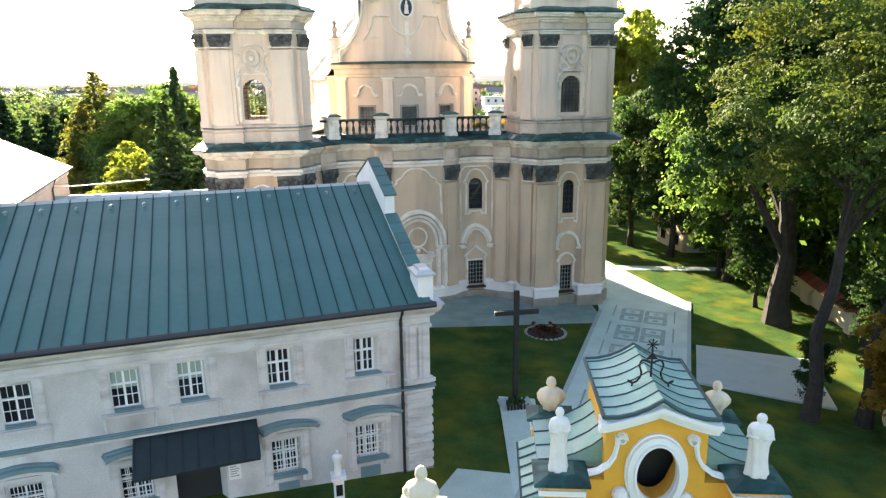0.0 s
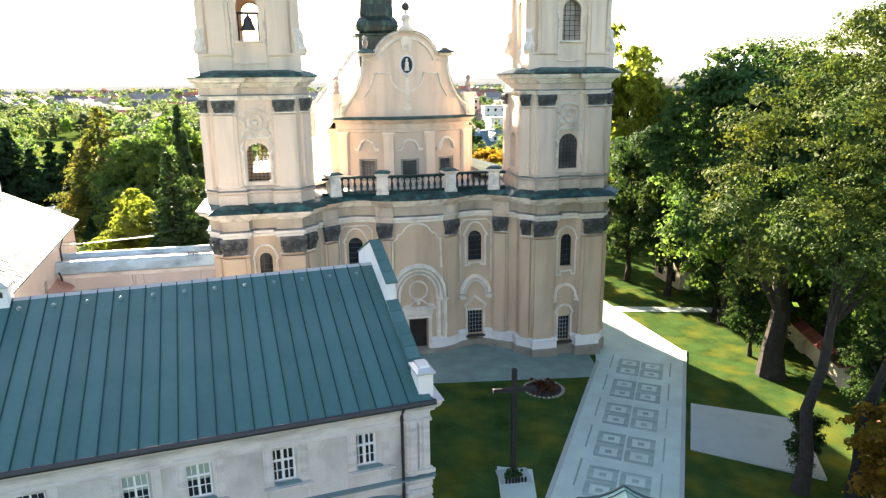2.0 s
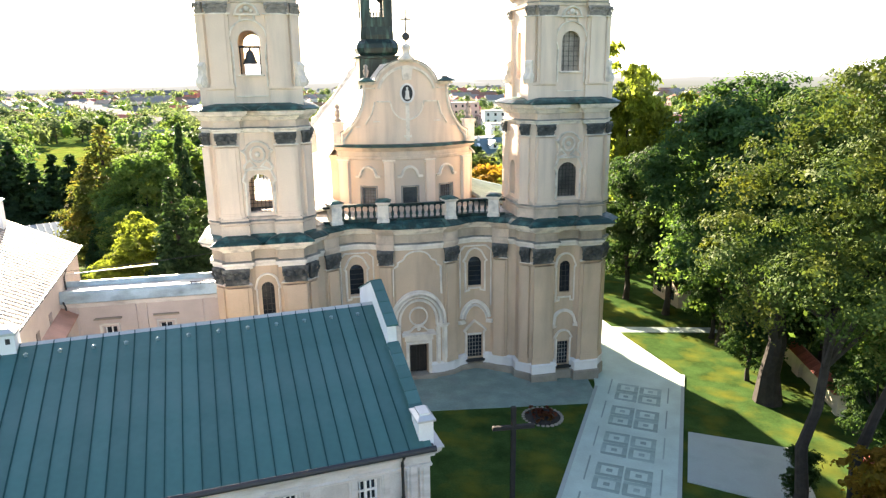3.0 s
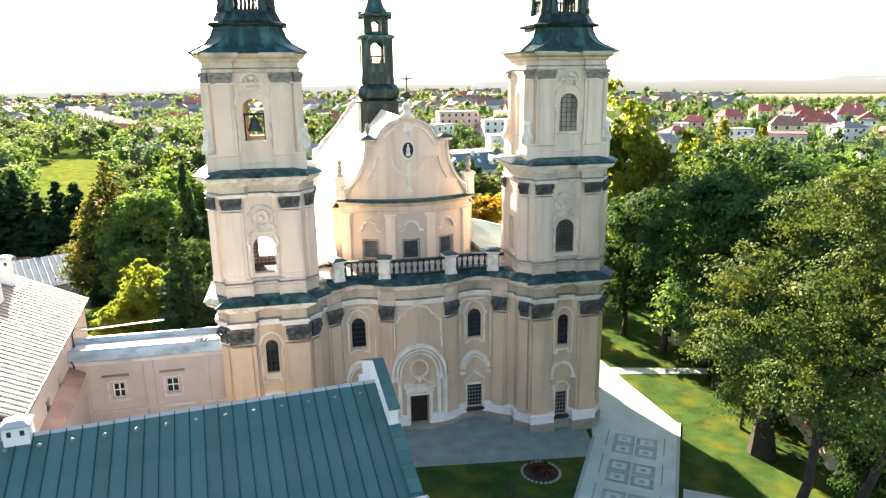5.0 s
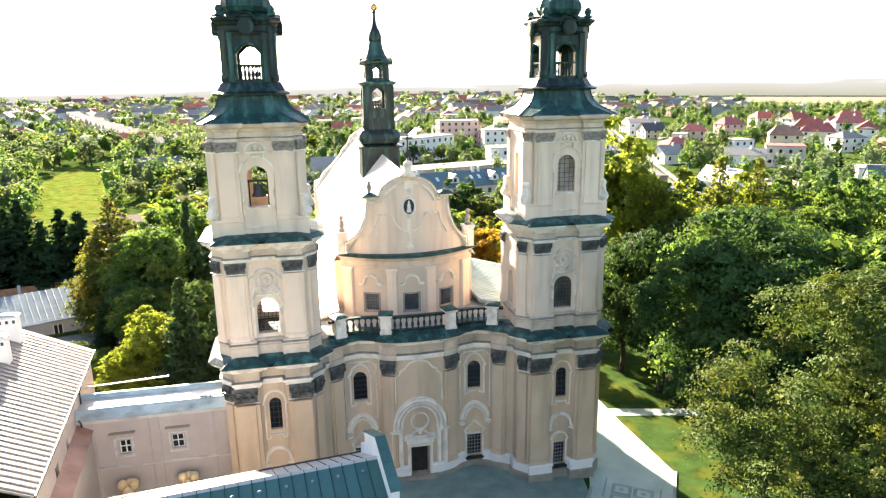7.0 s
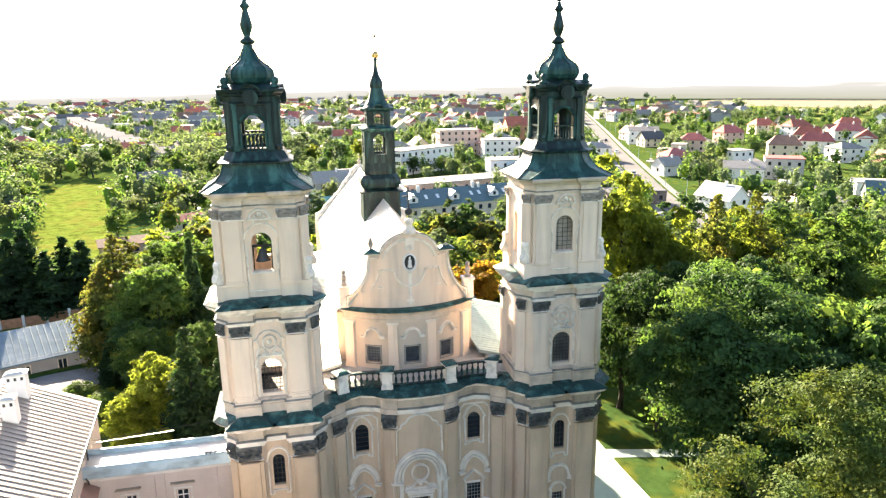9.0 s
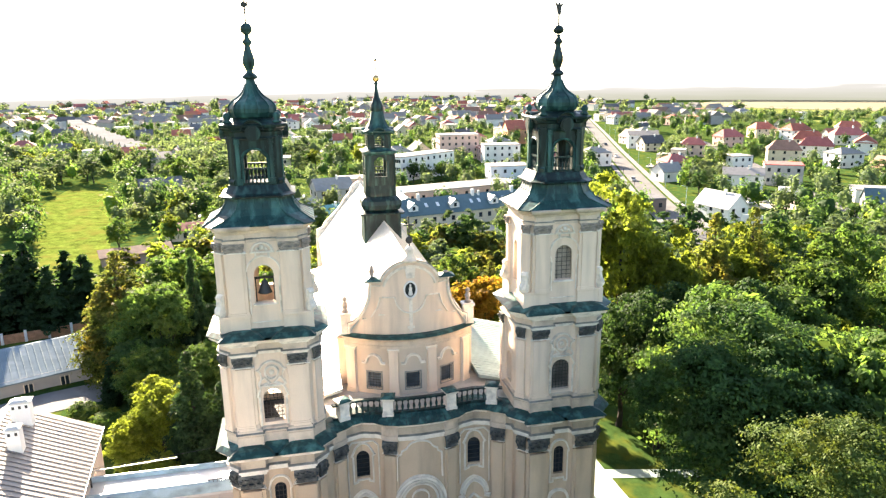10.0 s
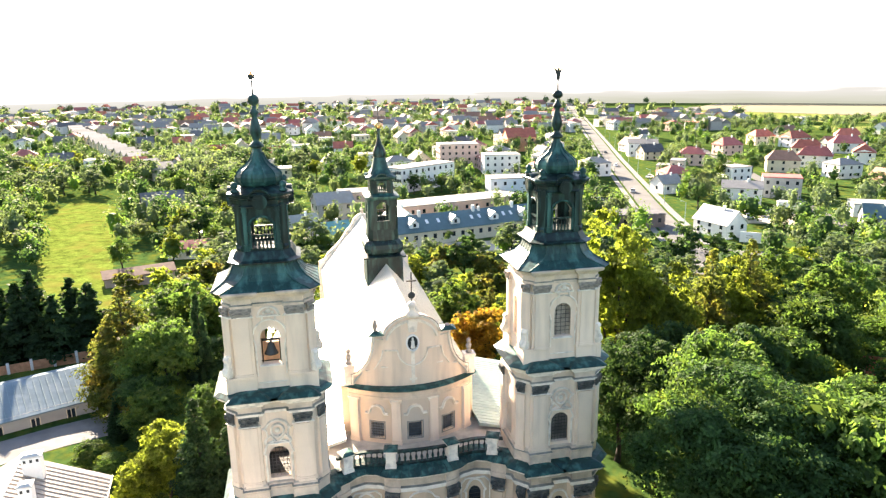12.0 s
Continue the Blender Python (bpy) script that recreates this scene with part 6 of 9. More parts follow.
sheet = Mesh().loft([[(0.0, 0, 0), (PW - 0.01, 0, 0), (PW - 0.01, sl, 0), (0, sl, 0)], [(0.0, 0, 0.012), (PW - 0.01, 0, 0.012), (PW - 0.01, sl, 0.012), (0, sl, 0.012)]]).data("roof_sheet", ROOFTEAL)
seam = Mesh().loft([[(-0.018, 0, z), (0.018, 0, z), (0.018, sl, z), (-0.018, sl, z)] for z in (0, 0.055)]).data("seam", SEAM)
knob = Mesh().lathe([(0.07, 0), (0.07, 0.1), (0.1, 0.12), (0.02, 0.18)], 8).data("roof_knob", SILL)
for i in range(59):
    u = -0.36 - PW * (i + 1)
    m = Matrix.Translation((u, RV0, RZ0)) @ Matrix.Rotation(ang, 4, "X")
    o = part("roof_sheet", sheet, None, roof)
    o.matrix_basis = m
    o = part("seam", seam, None, roof)
    o.matrix_basis = m
    if i % 2 == 1:
        o = part("vent_knob", knob, None, roof)
        o.matrix_basis = Matrix.Translation((u + 0.33, RV0 + (sl - 0.85) * math.cos(ang), RZ0 + (sl - 0.85) * math.sin(ang)))
part("ridge_cap", Mesh().loft([[(u, RV1 - 0.18, RZ1 - 0.05), (u, RV1, RZ1 + 0.06), (u, RV1 + 0.18, RZ1 - 0.05)] for u in (-40, -0.42)]), REARSHEET, roof)
b = Mesh()
rnd = random.Random(11)
part("rear_attic_wall", Mesh().box(-39.9, -0.8, 11.65, 12.05, 8.2, 9.75), HOUSEWALL, house)
rear_len = math.hypot(4.5, 2.31)
rear = part("rear_slope", Mesh().loft([[(u, RV1, RZ1), (u, 12.6, 9.84), (u, 12.6, 9.8), (u, RV1, RZ1 - 0.03)] for u in (-40, -0.42)]), REARSHEET, roof, "weathered pale sheet rear slope")
rear_seam = Mesh().loft([[(-0.012, 0, z), (0.012, 0, z), (0.012, rear_len, z), (-0.012, rear_len, z)] for z in (0, 0.04)]).data("seam", SEAM)
for i in range(58):
    o = part("seam", rear_seam, None, rear)
    o.matrix_basis = Matrix.Translation((-1.1 - PW * i, RV1, RZ1)) @ Matrix.Rotation(-math.atan2(2.31, 4.5), 4, "X")
part("rear_gutter", Mesh().tube([(-40, 12.66, 9.82), (-0.6, 12.66, 9.82)], 0.09, 6), DARK, roof)
# stepped white gable parapet with sheet coping
slope = lambda v: RZ0 + (RZ1 - RZ0) * (v - RV0) / (RV1 - RV0) if v < RV1 else RZ1 - (RZ1 - 8.6) * (v - RV1) / (16.8 - RV1)
b = Mesh()
prof = [(-0.2, 8.3), (-0.2, slope(-0.2) + 0.2), (5.0, slope(5.0) + 0.22), (5.0, 12.0), (8.1, 13.3), (11.2, 12.0), (11.2, slope(11.2) + 0.22), (12.5, slope(12.5) + 0.2), (12.5, 8.0)]
b.loft([[(u, v, z) for v, z in prof] for u in (-0.42, 0.02)])
par = part("gable_parapet", b, WHITEWALL, house, "white rendered gable parapet with sheet coping")
for (va, za), (vb, zb), n in (((-0.1, slope(-0.1) + 0.22), (4.95, slope(5.0) + 0.24), 7), ((4.9, 12.0), (8.1, 13.34), 4), ((8.1, 13.34), (11.3, 12.0), 4)):
    for i in range(n):
        f0, f1 = i / n, (i + 1) / n
        v0, v1, z0, z1 = va + (vb - va) * f0, va + (vb - va) * f1, za + (zb - za) * f0, za + (zb - za) * f1
        part("coping_sheet", Mesh().loft([[(u, v0 - 0.03, z0 + e), (u, v1, z1 + e * 0.7), (u, v1, z1 - 0.03), (u, v0 - 0.03, z0 - 0.03)] for u, e in ((-0.48, 0.03), (0.1, 0.05))]), ROOFTEAL, par)
b = Mesh().box(-0.5, 0.12, -0.25, 0.85, 8.35, 9.66)
pier = part("parapet_pier", b, WHITEWALL, par)
part("pier_cap", Mesh().loft([[(-0.19 + x * w * 0.8, 0.3 + y * w * 1.3, z) for x, y in ((-1, -1), (1, -1), (1, 1), (-1, 1))] for w, z in ((0.5, 9.62), (0.5, 9.7), (0.3, 9.82), (0.28, 9.9))]), SHEET, pier)


def chimney(x, y, z0, z1, w, d, slots=3):
    ob = thing("chimney", HOUSE @ pose(x, y, z0), "white rendered chimney with dark flue slots and sheet cap", "chimney", "roof chimneys")
    h = z1 - z0
    part("shaft", Mesh().box(-w / 2, w / 2, -d / 2, d / 2, -1.2, h - 0.15), WHITEWALL, ob)
    part("cap", Mesh().loft([[(a * q * w, c * q * d, z) for a, c in ((-1, -1), (1, -1), (1, 1), (-1, 1))] for q, z in ((0.58, h - 0.15), (0.58, h - 0.05), (0.3, h + 0.12))]), SHEET, ob)
    b = Mesh()
    for i in range(slots):
        x0 = -w / 2 + w * (i + 0.5) / slots
        b.box(x0 - 0.09, x0 + 0.09, -d / 2 - 0.012, -d / 2 + 0.02, h - 0.55, h - 0.3)
    part("flue_slot", b, DARK, ob)


chimney(-16.9, 8.0, 12.0, 12.95, 1.05, 0.9, 2)
chimney(-27.5, 8.6, 12.0, 13.3, 1.2, 0.9)

# canopy, notices
can = thing("entrance_canopy", HOUSE @ pose(-9.15, 0, 0), "dark sheet-metal entrance canopy on iron brackets", "canopy")
b = Mesh().loft([[(x, -0.0, 4.62), (x, -1.35, 3.72), (x, -1.35, 3.62), (x, 0.0, 4.5)] for x in (-2.15, 2.15)])
part("canopy_roof", b, mat("dark_canopy_sheet", (0.017, 0.03, 0.033), 0.5, 0.1, var=0.2, scale=1.5, bump=0.05), can)
for i in range(9):
    x = -2.15 + 4.3 * i / 8
    part("canopy_seam", Mesh().loft([[(x - 0.02, 0, 4.64 + e), (x + 0.02, 0, 4.64 + e), (x + 0.02, -1.36, 3.73 + e), (x - 0.02, -1.36, 3.73 + e)] for e in (-0.03, 0.04)]), DARK, can)
for x in (-2.0, 2.0):
    part("bracket", Mesh().tube([(x, -0.02, 3.1), (x, -0.6, 3.5), (x, -1.25, 3.68)], 0.03, 6).tube([(x, -0.02, 3.1), (x, -0.02, 3.95)], 0.03, 6), DARK, can)
note = thing("notice", HOUSE @ pose(-7.95, -0.02, 2.65), "white paper notices on the house wall", "notice")
part("sheet", Mesh().box(-0.23, 0.23, -0.02, 0, -0.43, 0.43), WHITE, note)
for k in range(7):
    part("text_bar", Mesh().box(-0.17, 0.17 - 0.05 * (k % 3), -0.026, -0.02, 0.3 - 0.1 * k, 0.335 - 0.1 * k), GREYCAP, note)

# ---- rear wing and link building ----
DARKSHEET = mat("grey_brown_seam", (0.20, 0.17, 0.15), 0.6, 0.2)
wing = thing("rear_wing", HOUSE, "pale plastered wing with light grey standing-seam roof", "building")
PINK = mat("pinkish_plaster", (0.52, 0.45, 0.405), 0.9, var=0.06, stain=(0.45, 0.38, 0.34), amount=0.3)
wp = Path([(-30.5, 12.7), (-18.3, 12.7), (-18.3, 33.4), (-30.5, 33.4)], True)
wops = [(wp.near(-18.3, v) - 0.45, wp.near(-18.3, v) + 0.45, a, a + 1.4, 0) for v in (19, 22.5, 26, 29.5) for a in (3.0, 7.6)]
ww = part("wall", wall(Mesh(), wp, -0.5, 10.6, wops, 0.5), PINK, wing)
for op in wops:
    part("window", pane(Mesh(), wp, op, -0.2), GLASS, ww)
part("cornice", cornice(Mesh(), wp, [(0.0, 10.2), (0.1, 10.3), (0.12, 10.5), (0.22, 10.65), (0.0, 10.7)]), HOUSETRIM, ww)
rp = [(-18.0, 10.84), (-24.4, 14.1), (-31.1, 10.7), (-31.1, 10.55), (-24.4, 13.9), (-18.0, 10.70)]
wr = part("roof", Mesh().loft([[(u, v, z) for u, z in rp] for v in (12.67, 33.8)]), WINGROOF, wing)
wsl = math.hypot(6.4, 3.26)
wseam = Mesh().loft([[(0, -0.014, z), (wsl, -0.014, z), (wsl, 0.014, z), (0, 0.014, z)] for z in (0, 0.045)]).data("seam", DARKSHEET)
for i in range(37):
    o = part("seam", wseam, None, wr)
    o.matrix_basis = Matrix.Translation((-24.4, 12.9 + i * 0.56, 14.1)) @ Matrix.Rotation(math.atan2(3.4, 6.7), 4, "Y")
part("ridge_cap", Mesh().loft([[(-24.6, v, 14.03), (-24.4, v, 14.2), (-24.2, v, 14.03)] for v in (12.67, 33.8)]), SHEET, wr)
part("gutter", Mesh().tube([(-17.94, 12.7, 10.76), (-17.94, 33.8, 10.76)], 0.08, 6), DARK, wing)
part("downpipe", Mesh().tube([(-17.95, 27.4, 10.7), (-18.2, 27.4, 10.0), (-18.2, 27.4, 1.0)], 0.06, 6), DARK, wing)
part("lean_to_roof", Mesh().loft([[(-18.3, v, 8.3), (-17.3, v, 7.75), (-17.3, v, 7.65), (-18.3, v, 8.1)] for v in (15.5, 27.0)]), mat("rusty_sheet", (0.42, 0.24, 0.18), 0.6, 0.2, var=0.2), wing, "rusty lean-to sheet roof")
part("lean_to_wall", Mesh().box(-18.3, -17.45, 15.7, 26.8, -0.5, 7.75), PINK, wing)
chimney(-23.0, 31.6, 13.2, 15.2, 1.35, 0.9)
chimney(-22.6, 27.6, 12.9, 14.95, 0.9, 0.9, 2)
chimney(-24.0, 24.4, 13.6, 15.1, 1.3, 0.9)

AMBER = mat("amber_globe", (0.70, 0.52, 0.30), 0.25, var=0.15, scale=4)
link = thing("link_building", CHURCH, "low pale plastered link building with flat sheet roof", "building")
lp = Path([(-26.0, -4.3), (-14.2, -4.3), (-14.2, -1.7), (-26.0, -1.7)], True)
MAUVE = mat("mauve_grey_plaster", (0.50, 0.44, 0.42), 0.9, var=0.07, stain=(0.38, 0.33, 0.31), amount=0.4)
lops = [(lp.near(u, -4.3) - 0.42, lp.near(u, -4.3) + 0.42, 5.55, 6.65, 0) for u in (-22.1, -18.35)]
lw = part("wall", wall(Mesh(), lp, -0.5, 8.6, lops, 0.45), MAUVE, link)
for op in lops:
    s = (op[0] + op[1]) / 2
    w = part("window", pane(Mesh(), lp, op, -0.25), GLASS, lw)
    fr = Mesh()
    for k in (0.0, 0.5, 1.0):
        trim(fr, lp, [(op[0] + 0.84 * k, op[2]), (op[0] + 0.84 * k, op[3])], 0.07, -0.18, base=-0.24)
        trim(fr, lp, [(op[0], op[2] + 1.1 * k), (op[1], op[2] + 1.1 * k)], 0.07, -0.18, base=-0.24)
    part("frame", fr, WHITE, w)
    part("surround", trim(Mesh(), lp, [(s - 0.6, 5.35), (s - 0.6, 6.85), (s + 0.6, 6.85), (s + 0.6, 5.35)], 0.14, 0.05, True), HOUSETRIM, lw)
    part("hood", trim(Mesh(), lp, [(s - 0.85, 7.3), (s + 0.85, 7.3)], 0.14, 0.15), STONE, lw)
part("string_course", trim(Mesh(), lp, [(0.1, 4.6), (11.7, 4.6)], 0.14, 0.1), HOUSETRIM, lw)
part("cornice", cornice(Mesh(), lp, [(0, 8.2), (0.1, 8.25), (0.12, 8.5), (0.3, 8.6), (0.32, 8.7), (0, 8.72)]), HOUSETRIM, lw)
BLUESHEET = mat("pale_blue_edge_sheet", (0.36, 0.47, 0.52), 0.5, 0.2, var=0.15, scale=0.8, stain=(0.10, 0.13, 0.13), amount=0.8, stain_scale=(0.5, 0.5, 1.2))
part("roof_edge", cornice(Mesh(), lp, [(0.36, 8.62), (0.40, 8.66), (0.16, 9.32), (0.04, 9.42), (-0.12, 9.42), (-0.3, 9.09)]), BLUESHEET, link, "pale blue sheet parapet")
for u in (-24.4, -20.5, -19.8, -15.4):
    part("wall_strip", trim(Mesh(), lp, [(lp.near(u, -4.3), 0.5), (lp.near(u, -4.3), 8.3)], 0.9 if u in (-24.4, -15.4) else 0.55, 0.06), MAUVE, lw)
for u in (-21.9, -17.75):
    gl = thing("globe_lamp", CHURCH @ pose(u, -5.4, 0.4) @ Matrix.Diagonal((1, 1, 1.18, 1)), "cluster of amber globe lamps on a post", "lamp", "courtyard lamps")
    part("post", Mesh().tube([(0, 0, -0.3), (0, 0, 2.3)], 0.06, 8), BLACKMETAL, gl)
    for dx, dy, dz in ((-0.42, 0, 2.75), (0.42, 0, 2.75), (0, -0.42, 2.45), (0, 0.42, 2.6)):
        part("globe", Mesh().ball((dx, dy, dz), 0.36, 14, 9), AMBER, gl, "", True)
        part("arm", Mesh().tube([(0, 0, 2.0), (dx * 0.9, dy * 0.9, 2.1), (dx, dy, dz - 0.3)], 0.03, 5), BLACKMETAL, gl)
part("flat_roof", Mesh().box(-26.0, -14.2, -4.2, -1.7, 8.7, 9.08), SHEET, link, "pale sheet flat roof")
part("downpipe", Mesh().tube([(-24.7, -4.8, 8.8), (-24.7, -4.46, 8.3), (-24.7, -4.46, 0.6)], 0.07, 6), DARK, link, "black downpipe")
part("roof_conduit", Mesh().tube([(-25.8, -1.9, 10.0), (-19.0, -1.9, 10.35)], 0.035, 6).tube([(-25.8, -1.9, 9.0), (-25.8, -1.9, 10.0)], 0.05, 6), SHEET, link, "pale conduit pipe above the flat roof")
part("cable", Mesh().tube([(-25.8, -1.9, 10.2), (-20.0, -1.9, 10.5), (-14.2, -1.9, 11.0)], 0.015, 4), DARK, link)
rail = part("railing", Mesh().tube([(-16.5, -4.4, 9.55), (-14.2, -4.4, 9.55)], 0.035, 5), BLACKMETAL, link)
for i in range(8):
    x = -16.4 + 0.3 * i
    part("baluster", Mesh().tube([(x, -4.4, 9.0), (x, -4.4, 9.55)], 0.025, 5), BLACKMETAL, rail)

# ---- gate house with statues ----
GATE = pose(4.72, 13.45, -0.37, 0, 0, -4.0)
PIERS = pose(4.45, 12.5, 0, 0, 0, -5.5)
gate = thing("gate_house", GATE, "yellow baroque gate with white mouldings and pale green sheet roof", "gate")
PATINA = mat("gate_green_sheet", (0.24, 0.41, 0.35), 0.5, 0.15, var=0.12, scale=1.5, stain=(0.40, 0.46, 0.41), amount=0.6, stain_scale=(1, 1, 1))
DARKSEAM = mat("dark_seam", (0.03, 0.07, 0.07), 0.5, 0.2)
b = Mesh()
eave = lambda x: 10.22 + 0.40 * max(0, 1 - abs(x) / 1.25) ** 1.3
n = 24
xs = [-1.12 + 2.24 * i / n for i in range(n + 1)]
oc, orx, orz = (0.02, 8.86), 0.47, 0.74
for x0, x1 in zip(xs, xs[1:]):
    spans = [(0.5, 0.5, eave(x0), eave(x1))]
    h = lambda x: orz * math.sqrt(max(0, 1 - ((x - oc[0]) / orx) ** 2))
    if h(x0) > 0 or h(x1) > 0:
        spans = [(0.5, 0.5, oc[1] - h(x0), oc[1] - h(x1)), (oc[1] + h(x0), oc[1] + h(x1), eave(x0), eave(x1))]
    for a, c, d, e in spans:
        b.loft([[(x0, y, a), (x1, y, c), (x1, y, e), (x0, y, d)] for y in (0.0, 0.5)])
b.box(-1.12, -0.7, 0.5, 2.7, 0.5, 10.3).box(0.7, 1.12, 0.5, 2.7, 0.5, 10.3).box(-0.7, 0.7, 2.3, 2.7, 4.5, 10.3)
gw = part("gable_wall", b, YELLOW, gate)
# near-black sheet gives the oval opening its shaded interior
part("niche_back", Mesh().box(-0.68, 0.68, 0.9, 1.0, 6.5, 9.8), DARK, gw)
gpath = Path([(-3.2, 0.0), (3.2, 0.0)])
gs = lambda x: x + 3.2
t = Mesh()
trim(t, gpath, [(gs(oc[0] + (orx + 0.11) * math.cos(radians(a))), oc[1] + (orz + 0.11) * math.sin(radians(a))) for a in range(0, 360, 10)], 0.24, 0.1, True)
trim(t, gpath, [(gs(oc[0] + (orx + 0.02) * math.cos(radians(a))), oc[1] + (orz + 0.02) * math.sin(radians(a))) for a in range(0, 360, 10)], 0.08, 0.15, True)
part("oval_frame", t, WHITE, gw)
t = Mesh()
ev = [(x, eave(x) - 0.06) for x in [-1.3 + 2.6 * i / 20 for i in range(21)]]
for dz, w, d in ((0.0, 0.16, 0.28), (-0.13, 0.13, 0.19), (-0.25, 0.12, 0.1)):
    trim(t, gpath, [(gs(x), z + dz) for x, z in ev], w, d)
part("gable_moulding", t, WHITE, gw)
for sx in (-1, 1):
    t = Mesh()
    trim(t, gpath, [(gs(sx * x), z) for x, z in ((0.88, 9.76), (0.87, 9.5), (0.92, 9.25), (1.05, 9.03), (1.26, 8.87), (1.55, 8.78))], 0.10, 0.08)
    trim(t, gpath, [(gs(sx * 0.78 + 0.12 * math.cos(radians(a)) * (1 - a / 900)), 9.7 + 0.12 * math.sin(radians(a)) * (1 - a / 900)) for a in range(0, 540, 30)], 0.05, 0.1)
    part("scroll_moulding", t, WHITE, gw)
    lo, hi = sorted((sx * 1.12, sx * 2.5))
    wingw = part("side_wall", Mesh().box(lo, hi, 0.0, 2.6, 0.5, 8.6), YELLOW, gate)
    shape = [(1.12, 9.45), (1.35, 9.25), (1.75, 9.02), (2.2, 8.88), (2.6, 8.84), (2.6, 8.72), (1.12, 8.72)]
    sr = part("side_roof", Mesh().loft([[(sx * x, y, z) for x, z in shape] for y in (0.35, 2.3)]), PATINA, wingw, "pale green sheet roof")
    for y in (0.37, 1.0, 1.65, 2.28):
        part("seam", Mesh().tube([(sx * x, y, z + 0.015) for x, z in shape[:5]], 0.018, 5), DARKSEAM, sr)
    cp = part("wall_coping", Mesh().loft([[(sx * x, y, z) for x, z in ((2.52, 8.62), (3.0, 8.4), (3.0, 8.34), (2.52, 8.5))] for y in (-0.6, 1.9)]), PATINA, wingw, "pale green sheet coping with dark seams")
    part("coping_wall", Mesh().box(min(sx * 2.52, sx * 2.92), max(sx * 2.52, sx * 2.92), -0.55, 1.85, 0.5, 8.4), YELLOW, wingw)
    part("coping_edge", Mesh().tube([(sx * 3.0, -0.6, 8.38), (sx * 3.0, 1.9, 8.38)], 0.035, 6), DARKSEAM, cp)
    for y in (-0.5, -0.1, 0.3, 0.7, 1.1, 1.5):
        part("coping_seam", Mesh().tube([(sx * 2.52, y, 8.64), (sx * 3.0, y, 8.42)], 0.022, 5), DARKSEAM, cp)
    for y0, y1 in ((-0.55, 0.3), (2.35, 3.0)):
        c = sx * 2.12
        q = part("pedestal", Mesh().box(c - 0.45, c + 0.45, y0, y1, 0.5, 8.78), YELLOW, wingw)
        part("pedestal_cornice", Mesh().box(c - 0.52, c + 0.52, y0 - 0.07, y1 + 0.05, 8.55, 8.68), WHITE, q)
        part("pedestal_cap", Mesh().loft([[(c + a * w, (y0 + y1) / 2 + e * w * (y1 - y0) / 1.0, z) for a, e in ((-1, -1), (1, -1), (1, 1), (-1, 1))] for w, z in ((0.62, 8.78), (0.62, 8.85), (0.3, 8.95))]), COPPER, q)
rprof = [(-1.24, 10.33), (-0.92, 10.35), (-0.6, 10.43), (-0.3, 10.57), (0, 10.77), (0.3, 10.57), (0.6, 10.43), (0.92, 10.35), (1.24, 10.33)]
gr = part("roof", Mesh().loft([[(x, y, z) for x, z in rprof] + [(x, y, z - 0.07) for x, z in reversed(rprof)] for y in (-0.3, 2.85)]), PATINA, gate, "pale green curved sheet roof with dark seams")
for i in range(6):
    y = 0.15 + i * 0.5
    for half in (rprof[:5], rprof[4:]):
        part("seam", Mesh().tube([(x, y, z + 0.012) for x, z in half], 0.017, 5), DARKSEAM, gr)
for y in (-0.3, 2.85):
    part("roof_edge", Mesh().tube([(x, y, z) for x, z in rprof], 0.05, 6), DARKSEAM, gr)
for x in (-1.24, 1.24):
    part("roof_edge", Mesh().tube([(x, -0.3, 10.33), (x, 2.85, 10.33)], 0.05, 6), DARKSEAM, gr)
ir = Mesh()
for sx in (-1, 1):
    ir.tube(smooth_line([(sx * 0.42, 0.9, 10.50), (sx * 0.42, 0.9, 10.60), (sx * 0.52, 0.9, 10.66), (sx * 0.42, 0.9, 10.60), (sx * 0.30, 0.9, 10.66), (sx * 0.22, 0.9, 10.84), (sx * 0.27, 0.9, 11.04), (sx * 0.20, 0.9, 11.17), (0, 0.9, 11.10)]), 0.025, 6)
ir.tube([(0, 0.9, 10.7), (0, 0.9, 11.5)], 0.025, 6)
ir.loft([[(-0.13, y, 11.2), (0.13, y, 11.2), (0, y, 11.38)] for y in (0.88, 0.92)])
for k in range(4):
    a = k * math.pi / 4
    ir.tube([(0.14 * math.cos(a), 0.9, 11.55 + 0.14 * math.sin(a)), (-0.14 * math.cos(a), 0.9, 11.55 - 0.14 * math.sin(a))], 0.015, 4)
part("roof_finial", ir, BLACKMETAL, gr, "black wrought iron finial")
for x, z, q in ((-0.75, 8.28, 0.2), (-0.6, 8.05, 0.22), (0.72, 8.2, 0.18), (0.62, 8.0, 0.2)):
    part("boss", Mesh().ball((x, -0.05, z), q, 10, 7), STATUE, gate)


def gate_statue(x, y, z, h, turn, warm, label, wide=1.0, base=GATE):
    st = part("statue", figure(Mesh(), h, 28, wide, bust=warm), STATUEWARM if warm else STATUE, None, "", True)
    st.matrix_world = base @ pose(x, y, z, 0, 0, turn)
    tagged(st, label, "statue", "gate statues")


